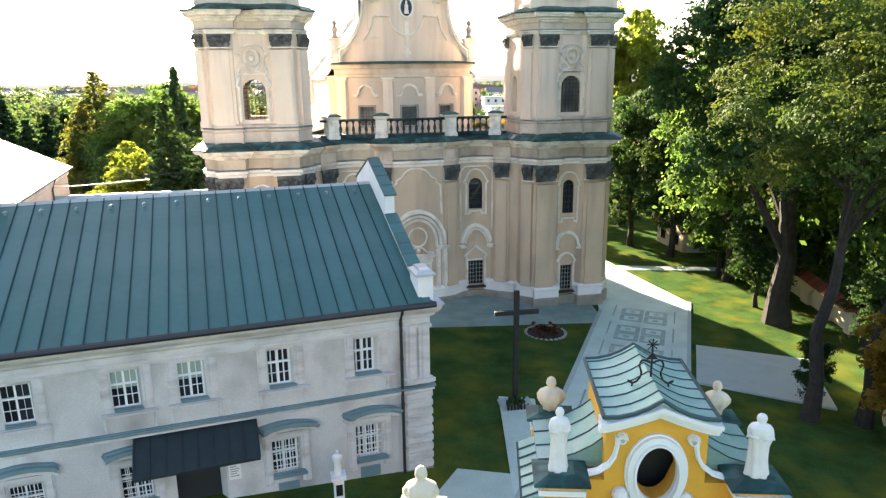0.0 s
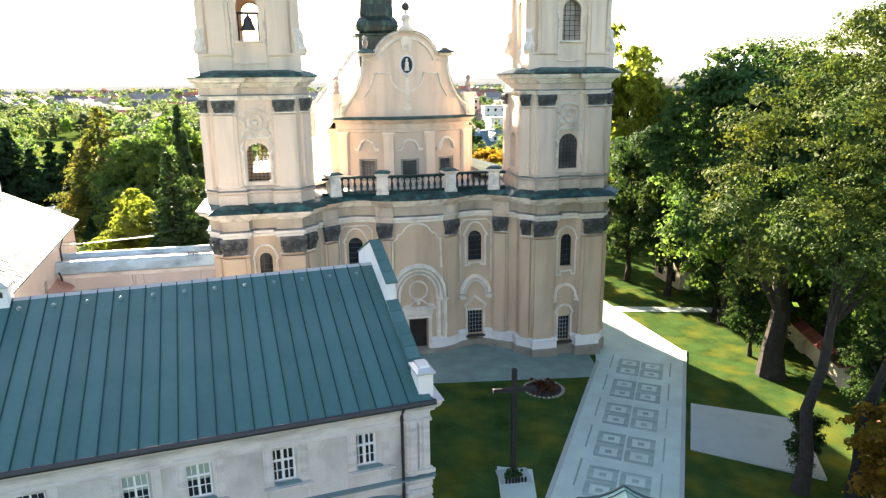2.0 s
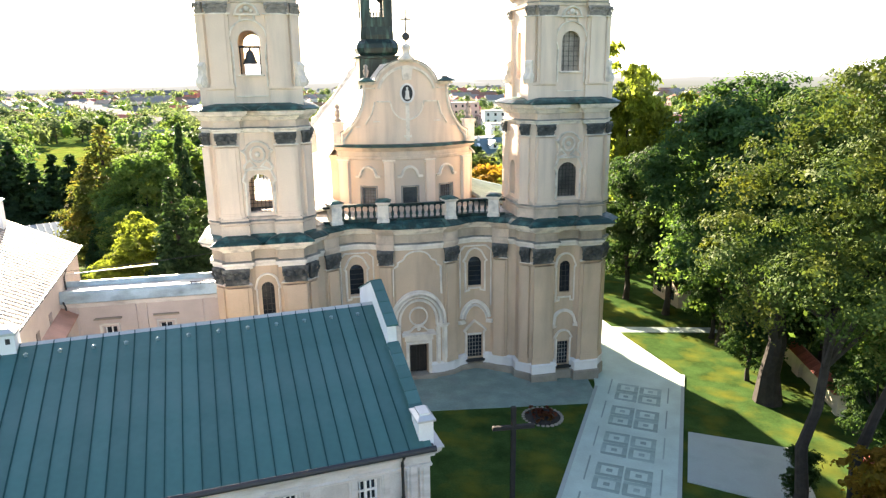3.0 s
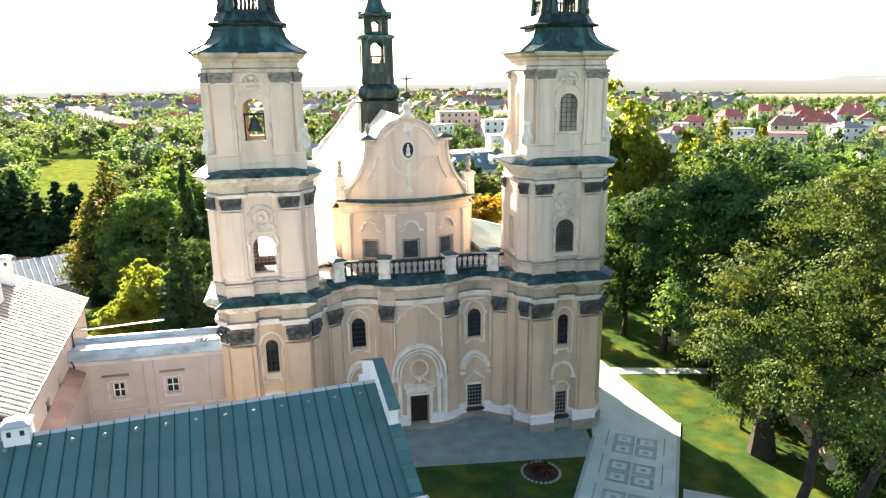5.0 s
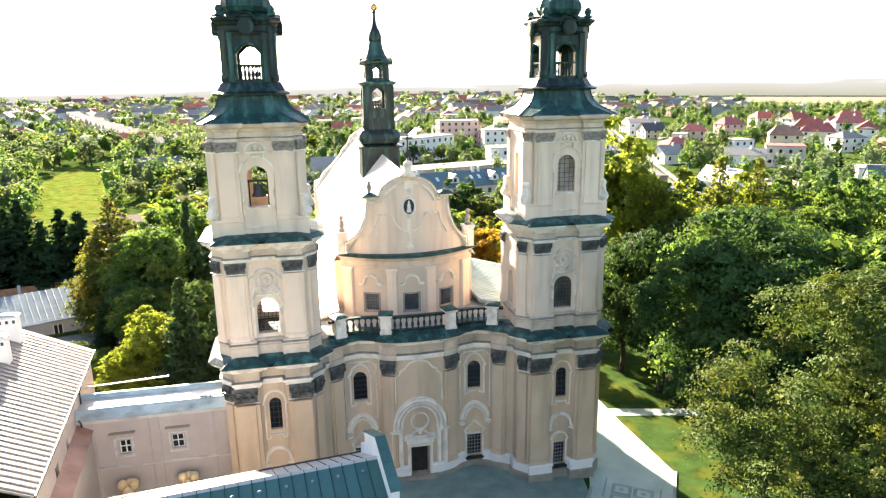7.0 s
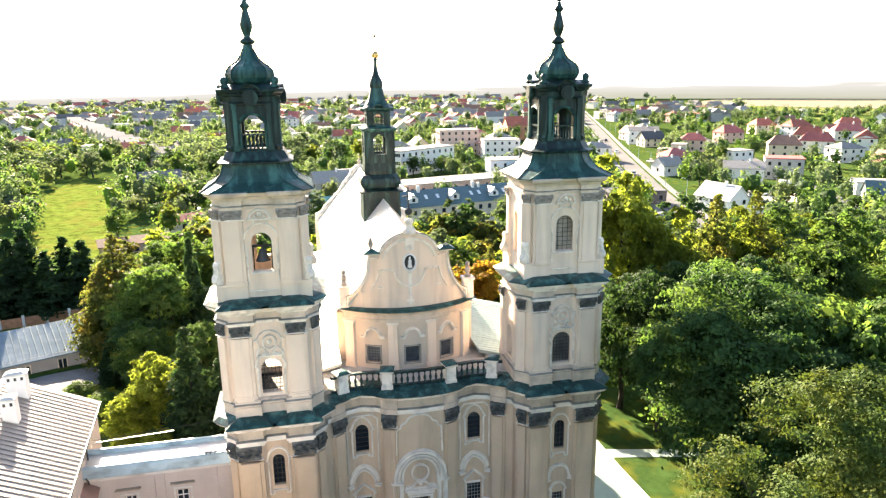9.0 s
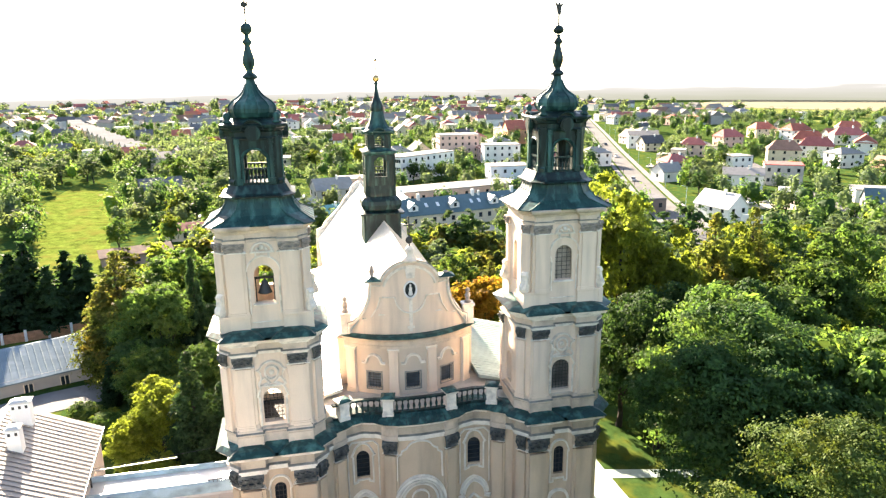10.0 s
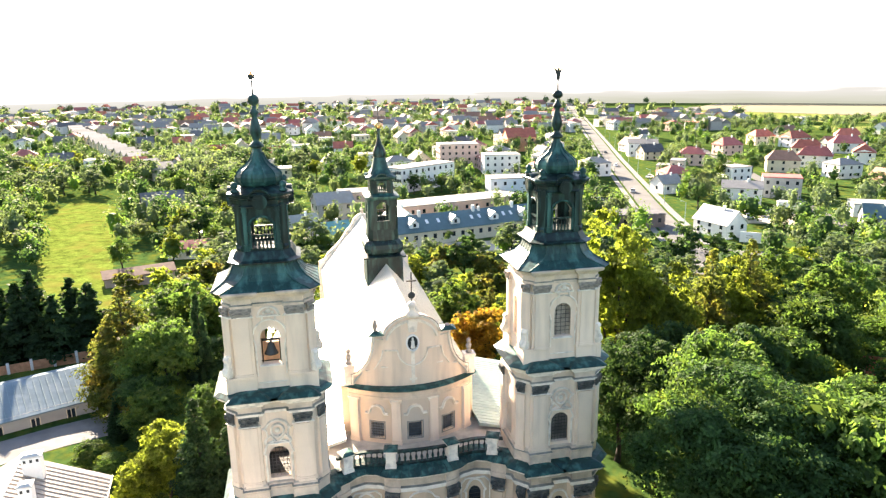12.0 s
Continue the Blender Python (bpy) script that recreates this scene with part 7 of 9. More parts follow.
gate_statue(-2.18, -0.15, 8.93, 1.55, 10, False, "white stone robed statue on a gate pedestal")
gate_statue(2.16, -0.15, 8.93, 1.5, -12, False, "white stone robed statue holding its cloak on a pedestal", 1.15)
gate_statue(-2.10, 2.68, 8.93, 0.95, 180, True, "weathered cream bust on a rear gate pedestal", 1.5)
gate_statue(2.18, 2.68, 8.93, 0.92, 170, True, "weathered cream bust with a cloak on a rear gate pedestal", 1.4)
for x, y, top, h in ((-4.95, -0.45, 9.28, 1.05), (5.1, -1.6, 8.6, 1.0)):
    pl = thing("gate_pier", PIERS @ pose(x, y, 0), "yellow plastered pier of the gate wall", "pier", "gate piers")
    part("shaft", Mesh().box(-0.4, 0.4, -0.4, 0.4, 0.3, top - h - 0.12), YELLOW, pl)
    part("cap", Mesh().box(-0.5, 0.5, -0.5, 0.5, top - h - 0.12, top - h), WHITE, pl)
    gate_statue(x, y, top - h, h, 0, True, "cream stone bust on a gate pier", 1.4, PIERS)


# ---- trees ----
def crown_lobes(rnd, h, r, low, n, form):
    pts = []
    cz, rz = (h + low) / 2, (h - low) / 2
    for i in range(n):
        t = (i + 0.5) / n
        if form in ("spire", "cone"):
            z = low + (h - low) * t
            q = r * (1 - t) ** 0.8 + 0.15 if form == "spire" else r * (1 - t ** 1.7) * (0.8 + 0.2 * min(1, 5 * t)) + 0.2
            a = rnd.uniform(0, 2 * math.pi) if form == "spire" else 2.4 * i
            pts.append((q * 0.6 * math.cos(a), q * 0.6 * math.sin(a), z, max(0.35, q * (0.6 if form == "spire" else 0.45))))
            continue
        if form == "tiered":
            k, a = i % 9, 2.4 * i + rnd.uniform(-0.5, 0.5)
            z = low + (h - low) * (k + 0.5 + rnd.uniform(-0.45, 0.45)) / 9
            q = r * (1 - abs((k + 0.5) / 4.5 - 0.85) ** 2.2 * 0.62) * rnd.choice((0.32, 0.6, 0.78, 0.92))
            pts.append((q * math.cos(a), q * math.sin(a), z - 0.12 * q, rnd.uniform(0.8, 1.9)))
            continue
        d = Vector((rnd.gauss(0, 1), rnd.gauss(0, 1), rnd.gauss(0.15, 0.9))).normalized()
        q = rnd.uniform(0.35, 0.85)
        taper = 1.0 if form == "round" else 1 - 0.35 * max(0, d.z)
        pts.append((d.x * r * q * taper, d.y * r * q * taper, cz + d.z * rz * q, r * rnd.uniform(0.22, 0.42) * (34 / n) ** 0.33))
    return pts


def tree_kind(name, seed, h, r, low, material, leaves, size, label, form="round", lobes=34, limbs=7, sway=(0, 0), flat=0.75, thin=0.8, airy=False, inner=0.12):
    """One tree: tapered trunk with limbs, and a crown of many small leaf clumps."""
    rnd = random.Random(seed)
    ob = thing(name, pose(0, 0, 0), label, "tree", "trees")
    b = Mesh()
    sx, sy = sway
    top = h * (0.9 if form in ("spire", "cone") else 0.62)
    line = [(sx * (i / 6) ** 3 * 0.8 + rnd.uniform(-1, 1) * 0.013 * h * (i > 0), sy * (i / 6) ** 3 * 0.8 + rnd.uniform(-1, 1) * 0.013 * h * (i > 0), -0.3 + (top + 0.3) * i / 6) for i in range(7)]
    b.tube(line, [thin * 0.024 * h * (1.35 if i == 0 else 1 - 0.8 * i / 6) + 0.04 for i in range(7)], 10)
    pts = [(x + sx, y + sy, z, q) for x, y, z, q in crown_lobes(rnd, h, r, low, lobes, form)]
    if airy:
        pts = [(x, y, z, q * 0.8) for x, y, z, q in pts]
    if form not in ("spire", "cone"):
        for k in range(limbs):
            x, y, z, q = pts[k * len(pts) // limbs]
            s = line[(4 if form == "tiered" else 2) + k % 3]
            mid = ((s[0] + x) / 2 + rnd.uniform(-0.4, 0.4), (s[1] + y) / 2 + rnd.uniform(-0.4, 0.4), (s[2] + z) / 2 - 0.2)
            b.tube([s, mid, (x, y, z)], [thin * 0.011 * h, thin * 0.007 * h, 0.02], 6)
    part("trunk", b, BARK, ob)
    c = Mesh()
    leaf_cloud(c, pts, rnd, size, leaves, flat, airy)
    leaf_cloud(c, [(x, y, z, q * 0.62) for x, y, z, q in pts], rnd, size * 2.1, int(leaves * inner), flat)
    part("crown", fast_mesh(c, "crown", material), None, ob)
    return ob


def fast_mesh(b, name, material):
    me = bpy.data.meshes.new(name)
    me.from_pydata(b.v, [], b.f)
    if name == "crown":
        me.polygons.foreach_set("use_smooth", [True] * len(me.polygons))
    me.materials.append(material)
    return me


def plant(kind, x, y, s=1.0, turn=0.0, tall=1.0, first=set()):
    m = pose(x, y, height(x, y) - 0.1, 0, 0, turn) @ Matrix.Diagonal((s, s, s * tall, 1))
    if kind.name not in first:
        first.add(kind.name)
        kind.matrix_world = m
        return kind
    base = kind.matrix_basis.copy()
    o = copy_thing(kind, pose(0, 0, 0))
    o.matrix_basis = m
    return o


locust = tree_kind("locust_tree", 21, 23.8, 5.7, 13.6, LEAFLOCUST, 60000, 0.085, "tall airy green locust tree with yellowing tips", form="tiered", lobes=86, limbs=9, sway=(-0.9, -3.6), flat=0.72, thin=0.62, airy=True, inner=0.03)
veteran = tree_kind("veteran_tree", 53, 25.0, 8.0, 9.0, LEAFOLD, 62000, 0.15, "big old green tree with a stout trunk on the lawn", lobes=96, limbs=9, sway=(-3.2, -3.0), thin=1.35)
broad = tree_kind("broadleaf_tree", 4, 16.0, 5.6, 1.6, LEAF, 26000, 0.18, "broad green deciduous tree in early autumn", lobes=48)
dark = tree_kind("dark_broadleaf_tree", 8, 18.0, 5.2, 2.0, LEAFDARK, 22000, 0.18, "dense dark green deciduous tree", lobes=46)
gold = tree_kind("yellow_green_tree", 13, 16.0, 4.4, 3.0, LEAFYELLOW, 15000, 0.18, "yellow-green deciduous tree in autumn colour", lobes=50)
amber = tree_kind("orange_tree", 17, 14.0, 4.5, 2.5, LEAFORANGE, 11000, 0.22, "deciduous tree with orange autumn leaves", lobes=44)
russet = tree_kind("russet_tree", 19, 17.0, 4.9, 1.2, LEAFBROWN, 24000, 0.16, "tall egg-shaped deciduous tree turning brown", form="cone", lobes=110, flat=0.9, inner=0.2)
spruce = tree_kind("spruce_tree", 23, 15.0, 3.4, 0.8, NEEDLE, 12000, 0.34, "dark green spruce with drooping needles", form="spire", lobes=60, flat=0.5)
thuja = tree_kind("thuja_tree", 29, 13.0, 2.5, 0.4, NEEDLE, 26000, 0.13, "dense dark green conical thuja", form="cone", lobes=90, flat=1.0, inner=0.3)
broad_far = tree_kind("park_tree", 5, 16.0, 5.4, 3.0, LEAF, 8000, 0.22, "broad green deciduous tree behind the church", lobes=46, inner=0.2)
dark_far = tree_kind("shady_park_tree", 9, 18.0, 5.2, 2.0, LEAFDARK, 8000, 0.22, "dense dark green tree behind the church", lobes=46, inner=0.2)

R = random.Random(77)
plant(locust, 18.6, 31.0, 1.0, 0.0, 1.0)
plant(locust, 21.0, 30.4, 0.94, 38.0, 1.0)
plant(veteran, 24.4, 46.3, 1.0, 0.0, 1.0)
for k, x, y, s, tall in (
        # right of the paved way and behind the right tower
        (broad, 28.5, 42.0, 1.35, 1.1), (broad, 25.5, 58.0, 1.2, 1.15), (broad, 30.5, 50.5, 1.25, 1.0), (broad, 33.0, 43.0, 1.17, 1.08), (broad, 31.0, 36.0, 1.06, 1.16),
        (dark, 23.4, 67.0, 0.9, 1.2), (dark, 25.6, 71.8, 1.0, 1.12), (dark, 20.6, 72.2, 0.85, 1.2), (gold, 22.8, 83.5, 1.36, 1.42), (gold, 27.0, 80.0, 1.1, 1.4),
        (dark, 30.0, 63.0, 1.1, 1.18), (dark, 28.0, 57.0, 0.95, 1.2), (broad, 38.0, 57.0, 1.1, 1.05), (broad, 36.0, 68.0, 1.2, 1.0),
        (gold, 43.0, 66.0, 1.0, 1.05), (broad, 46.0, 78.0, 1.2, 1.0), (russet, 34.0, 82.0, 1.1, 1.28), (gold, 39.0, 88.0, 1.08, 1.3),
        (amber, 28.5, 88.0, 0.95, 1.18), (dark, 49.0, 88.0, 1.06, 1.00), (broad, 56.0, 92.0, 1.11, 1.06), (broad, 60.0, 80.0, 1.17, 1.06),
        (russet, 45.0, 101.0, 0.85, 0.89), (gold, 50.0, 102.0, 1.0, 1.1), (broad, 57.0, 108.0, 1.1, 1.0), (russet, 44.0, 93.0, 1.1, 1.2), (broad, 63.0, 98.0, 1.1, 1.1), (amber, 37.0, 98.0, 0.74, 0.95), (broad, 67.0, 104.0, 0.95, 0.95),
        (broad, 52.0, 66.0, 1.17, 1.0), (broad, 41.0, 46.0, 1.17, 1.05), (broad, 75.0, 118.0, 0.85, 0.84), (gold, 63.0, 117.0, 0.74, 0.79),
        (amber, 20.2, 26.4, 0.62, 0.95), (russet, 24.5, 26.0, 0.64, 0.79), (dark, 19.4, 32.6, 0.22, 1.1), (dark, 24.6, 50.2, 0.48, 1.2), (dark, 29.0, 43.5, 0.42, 1.2), (dark, 26.8, 38.0, 0.4, 1.2), (broad, 47.0, 56.0, 1.06, 1.06),
        (dark, 25.5, 60.0, 0.62, 1.0), (dark, 30.0, 70.0, 0.8, 0.9), (dark, 33.5, 60.0, 0.85, 0.9), (dark, 27.0, 51.5, 0.7, 0.8), (dark, 38.0, 51.0, 0.9, 0.9),
        # behind the nave
        (amber, 4.5, 90.0, 1.0, 1.0), (gold, 10.0, 98.0, 0.9, 0.95), (broad, 2.0, 103.0, 0.9, 0.95), (amber, 14.0, 90.0, 0.9, 1.05),
        (russet, 8.0, 108.0, 0.8, 0.8), (broad, -6.0, 108.0, 0.8, 0.8), (gold, 16.0, 104.0, 0.9, 0.9),
        # left of the church
        (thuja, -22.9, 56.6, 1.12, 0.98), (thuja, -20.4, 57.2, 0.9, 0.95), (gold, -27.6, 60.0, 0.72, 1.02), (gold, -29.8, 57.5, 0.55, 0.9), (gold, -25.4, 54.0, 0.42, 0.9), (broad, -25.0, 66.5, 0.72, 1.0), (broad, -31.5, 68.5, 0.7, 0.9), (dark, -35.0, 73.0, 0.75, 0.75), (broad, -38.5, 66.0, 0.40, 0.7), (dark, -31.5, 81.0, 0.85, 0.8),
        (gold, -31.5, 63.0, 0.45, 0.8), (broad, -34.0, 77.0, 0.95, 1.0), (gold, -29.5, 70.0, 0.62, 0.95),
        (russet, -41.0, 82.0, 1.30, 0.78), (dark, -37.5, 79.0, 0.85, 0.8), (broad, -37.0, 90.0, 1.22, 0.86), (broad, -33.0, 94.0, 1.0, 0.9),
        (spruce, -30.0, 78.0, 0.62, 1.9), (broad, -26.0, 90.0, 1.0, 0.85), (broad, -44.5, 104.0, 0.8, 0.9), (gold, -31.0, 104.0, 0.9, 0.85),
        (dark, -25.0, 72.0, 0.7, 0.75), (broad, -20.0, 94.0, 1.0, 0.85), (thuja, -39.5, 74.0, 0.5, 0.8), (broad, -34.5, 63.5, 0.42, 0.7),
        (gold, -36.0, 66.0, 0.36, 0.7), (russet, -21.0, 80.0, 0.9, 0.9), (broad, -17.0, 98.0, 0.8, 0.85)):
    if y > 86:
        k = {broad: broad_far, dark: dark_far}.get(k, k)
    plant(k, x, y, s, R.uniform(0, 360), tall)
for i in range(18):
    q = 2.4 * i
    plant(spruce, -56.5 - 0.875 * q + R.uniform(-0.8, 0.8) - 0.485 * 5 * (i % 2), 102.0 - 0.485 * q + 5.0 * (i % 2) + R.uniform(-1, 1), R.uniform(0.98, 1.2), R.uniform(0, 360), R.uniform(0.66, 0.8))
for x, y, s in ((-120, 168, 0.9), (-128, 150, 0.9), (-126, 176, 0.8), (-118, 186, 0.7), (-74, 150, 0.6), (-66, 160, 0.6), (-60, 175, 0.6), (-73, 170, 0.5), (-52, 172, 0.55), (-66, 205, 0.7), (-95, 245, 0.9), (-85, 255, 1.0), (-104, 262, 0.9), (-78, 262, 1.0), (-70, 240, 0.7),
                (-40, 150, 0.7), (-48, 140, 0.6), (-30, 160, 0.7), (-44, 290, 0.9), (-36, 300, 0.9), (-58, 310, 0.8), (-30, 140, 0.6), (-52, 120, 0.6), (-46, 130, 0.5)):
    plant(R.choice((broad_far, gold, broad_far, dark_far)), x, y, s, R.uniform(0, 360), R.uniform(0.75, 0.95))
for x, y in ((52, 300), (66, 300), (92, 250), (96, 262), (104, 270), (113, 282), (120, 290), (135, 262), (146, 246), (110, 205), (100, 193), (150, 205), (160, 220), (88, 226), (152, 270), (168, 262), (176, 240), (128, 300), (145, 310), (160, 330), (5, 262), (10, 270), (-2, 268), (14, 262), (-10, 264), (40, 268), (92, 165), (100, 172), (112, 178), (122, 182), (131, 176), (140, 190)):
    plant(R.choice((broad_far, dark_far, broad_far, dark_far, spruce)), x + R.uniform(-2, 2), y + R.uniform(-2, 2), R.uniform(0.4, 0.65), R.uniform(0, 360), 0.9)


mids = [tree_kind("garden_tree", 31, 12.0, 4.2, 1.2, LEAFHAZY, 2300, 0.27, "green deciduous tree at the edge of the town", lobes=26, inner=0.22),
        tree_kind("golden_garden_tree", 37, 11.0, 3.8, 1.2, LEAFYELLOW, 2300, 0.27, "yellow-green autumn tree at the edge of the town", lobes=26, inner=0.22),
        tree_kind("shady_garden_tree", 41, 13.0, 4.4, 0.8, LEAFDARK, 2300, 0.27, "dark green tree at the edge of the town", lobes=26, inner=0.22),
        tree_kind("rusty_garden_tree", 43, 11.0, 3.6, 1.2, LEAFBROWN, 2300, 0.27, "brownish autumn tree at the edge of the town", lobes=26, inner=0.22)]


def inside(poly, x, y):
    hit = False
    for (x0, y0), (x1, y1) in zip(poly, poly[1:] + poly[:1]):
        if (y0 > y) != (y1 > y) and x < x0 + (x1 - x0) * (y - y0) / (y1 - y0):
            hit = not hit
    return hit


MEADOWS = ([(-66, 106), (-55, 106), (-71, 138), (-92, 185), (-117, 238), (-139, 254), (-125, 206), (-92, 147), (-74, 122)],)
GROVES = (([(-200, 240), (-118, 120), (-112, 138), (-136, 190), (-158, 274), (-190, 330)], 74), ([(-66, 124), (-40, 110), (-36, 170), (-60, 250), (-108, 300), (-86, 205)], 24), ([(-60, 112), (-30, 96), (-8, 106), (-10, 160), (-46, 168)], 30), ([(-205, 150), (-140, 130), (-134, 160), (-134, 290), (-84, 320), (-60, 250), (-40, 330), (-110, 400), (-250, 330)], 62),
          ([(-20, 100), (22, 96), (50, 108), (56, 150), (40, 160), (-4, 158)], 42), ([(70, 96), (150, 110), (230, 190), (150, 196), (118, 166), (96, 150), (66, 140)], 60), ([(150, 200), (240, 210), (260, 330), (170, 330)], 36),
          ([(36, 98), (72, 100), (76, 150), (44, 152)], 40), ([(76, 104), (150, 118), (170, 150), (104, 142), (84, 132)], 48))
# ---- the town ----
def road(pts, w, material, name, label, up=0.03):
    b = Mesh()
    pts = [Vector(p) for p in pts]
    off = []
    for i, p in enumerate(pts):
        d = (pts[min(i + 1, len(pts) - 1)] - pts[max(i - 1, 0)]).normalized()
        off.append(Vector((d.y, -d.x)) * (w / 2))
    for i in range(len(pts) - 1):
        laid(b, [pts[i] - off[i], pts[i] + off[i], pts[i + 1] + off[i + 1], pts[i + 1] - off[i + 1]], up, 12)
    return structure(name, b, material, label, "road")


YARD = mat("yard_concrete", (0.20, 0.20, 0.20), 0.9, var=0.15, scale=0.3, stain=(0.13, 0.13, 0.13), amount=0.6, spec=0.1, pos=True)
MAIN = [(58, 120), (62, 150), (66.5, 178.5), (72, 225), (79.5, 277.5), (93, 370), (109.5, 475), (141, 684), (190, 1000), (240, 1400)]
road(MAIN, 7.2, ASPHALT, "road", "straight grey main road through the town", 0.06)
road([(x + 5.6, y - 0.8) for x, y in MAIN[2:]], 2.2, YARD, "pavement", "pale pavement beside the main road", 0.1)
road([(x - 5.4, y + 0.8) for x, y in MAIN[2:]], 1.8, YARD, "pavement_far", "pale pavement along the main road", 0.1)
road([(66, 172), (84, 166), (110, 158), (150, 150), (240, 130)], 6, ASPHALT, "side_road", "asphalt side road joining the main road", 0.05)
road([(118, 160), (124, 215), (133, 262), (146, 330), (160, 420)], 5, ASPHALT, "lane", "asphalt lane between houses", 0.05)
road([(-40, 80), (-47, 74.6), (-55, 68.5), (-76, 52.5)], 6, YARD, "yard", "pale concrete yard beside the long shed", 0.05)
for poly in ([(-66, 106), (-55, 106), (-71, 138), (-92, 147), (-74, 122)], [(-92, 147), (-71, 138), (-92, 185), (-125, 206)], [(-125, 206), (-92, 185), (-117, 238), (-139, 254)],
             [(250, 700), (420, 600), (1000, 760), (460, 1150)], [(36, 246), (62, 236), (64, 262), (40, 268)], [(45, 262), (64, 262), (68, 300), (50, 305)], [(300, 520), (380, 500), (420, 560), (320, 590)]):
    structure("meadow", laid(Mesh(), poly, 0.02, 12), FIELD if poly[0][1] > 240 else MEADOW, "sunlit yellow-green rough meadow", "meadow")
STUBBLE = mat("stubble_field", (0.20, 0.175, 0.12), 0.95, var=0.15, scale=0.01, stain=(0.16, 0.17, 0.08), amount=0.7, stain_scale=(0.004, 0.02, 0.01), pos=True, spec=0.1)
b = Mesh()
for poly in ([(300, 880), (458, 706), (742, 1100), (500, 1140)], [(-300, 1500), (200, 1500), (600, 3800), (-900, 3800)], [(-2400, 1500), (-1000, 1300), (-1300, 3000), (-3000, 3000)]):
    laid(b, poly, 0.4, 60)
structure("far_fields", b, STUBBLE, "pale stubble fields far beyond the town", "field")
LOT = mat("gravel_lot", (0.45, 0.40, 0.32), 0.95, var=0.2, scale=0.2, pos=True)
b = Mesh()
laid(b, [(48, 225), (64, 222), (68, 250), (50, 256)], 0.05, 10)
laid(b, [(-12, 172), (40, 176), (42, 188), (-14, 182)], 0.05, 10)
laid(b, [(90, 205), (112, 200), (118, 222), (96, 226)], 0.05, 10)
structure("parking_lot", b, LOT, "gravel parking lots and yards", "yard")

ROOFS = {"white": mat("white_sheet_roof", (0.5, 0.5, 0.5), 0.7, var=0.1, spec=0.2), "red": REDTILE, "grey": mat("grey_tile_roof", (0.14, 0.14, 0.15), 0.8, spec=0.1, var=0.2, rand=0.3), "brown": mat("brown_tile_roof", (0.24, 0.13, 0.09), 0.8, var=0.2, rand=0.3),
         "pale": mat("pale_flat_roof", (0.27, 0.26, 0.25), 0.85, spec=0.1, var=0.1, rand=0.15), "blue": mat("dark_blue_roof", (0.085, 0.15, 0.165), 0.5, var=0.1), "rose": mat("rose_sheet_roof", (0.38, 0.13, 0.12), 0.8, spec=0.1, var=0.15, rand=0.2), "teal": mat("teal_sheet_roof", (0.12, 0.33, 0.31), 0.5, var=0.15)}
WALLS = {"white": mat("white_house_wall", (0.74, 0.73, 0.70), 0.9, var=0.06, rand=0.1), "cream": mat("cream_house_wall", (0.66, 0.57, 0.42), 0.9, var=0.07, rand=0.12), "pink": mat("pink_house_wall", (0.60, 0.42, 0.35), 0.9, var=0.07, rand=0.12),
         "grey": mat("grey_house_wall", (0.40, 0.38, 0.36), 0.9, var=0.08, rand=0.15), "sky": mat("pale_blue_house_wall", (0.52, 0.60, 0.66), 0.9, var=0.05), "dark": mat("dark_house_wall", (0.16, 0.13, 0.12), 0.9, var=0.1), "orange": mat("orange_house_wall", (0.60, 0.30, 0.17), 0.9, var=0.07)}


LOTS = []


def built(x, y):
    for hx, hy, a, rw, rd in LOTS:
        dx, dy = x - hx, y - hy
        if abs(dx * math.cos(a) + dy * math.sin(a)) < rw and abs(dy * math.cos(a) - dx * math.sin(a)) < rd:
            return True
    return False


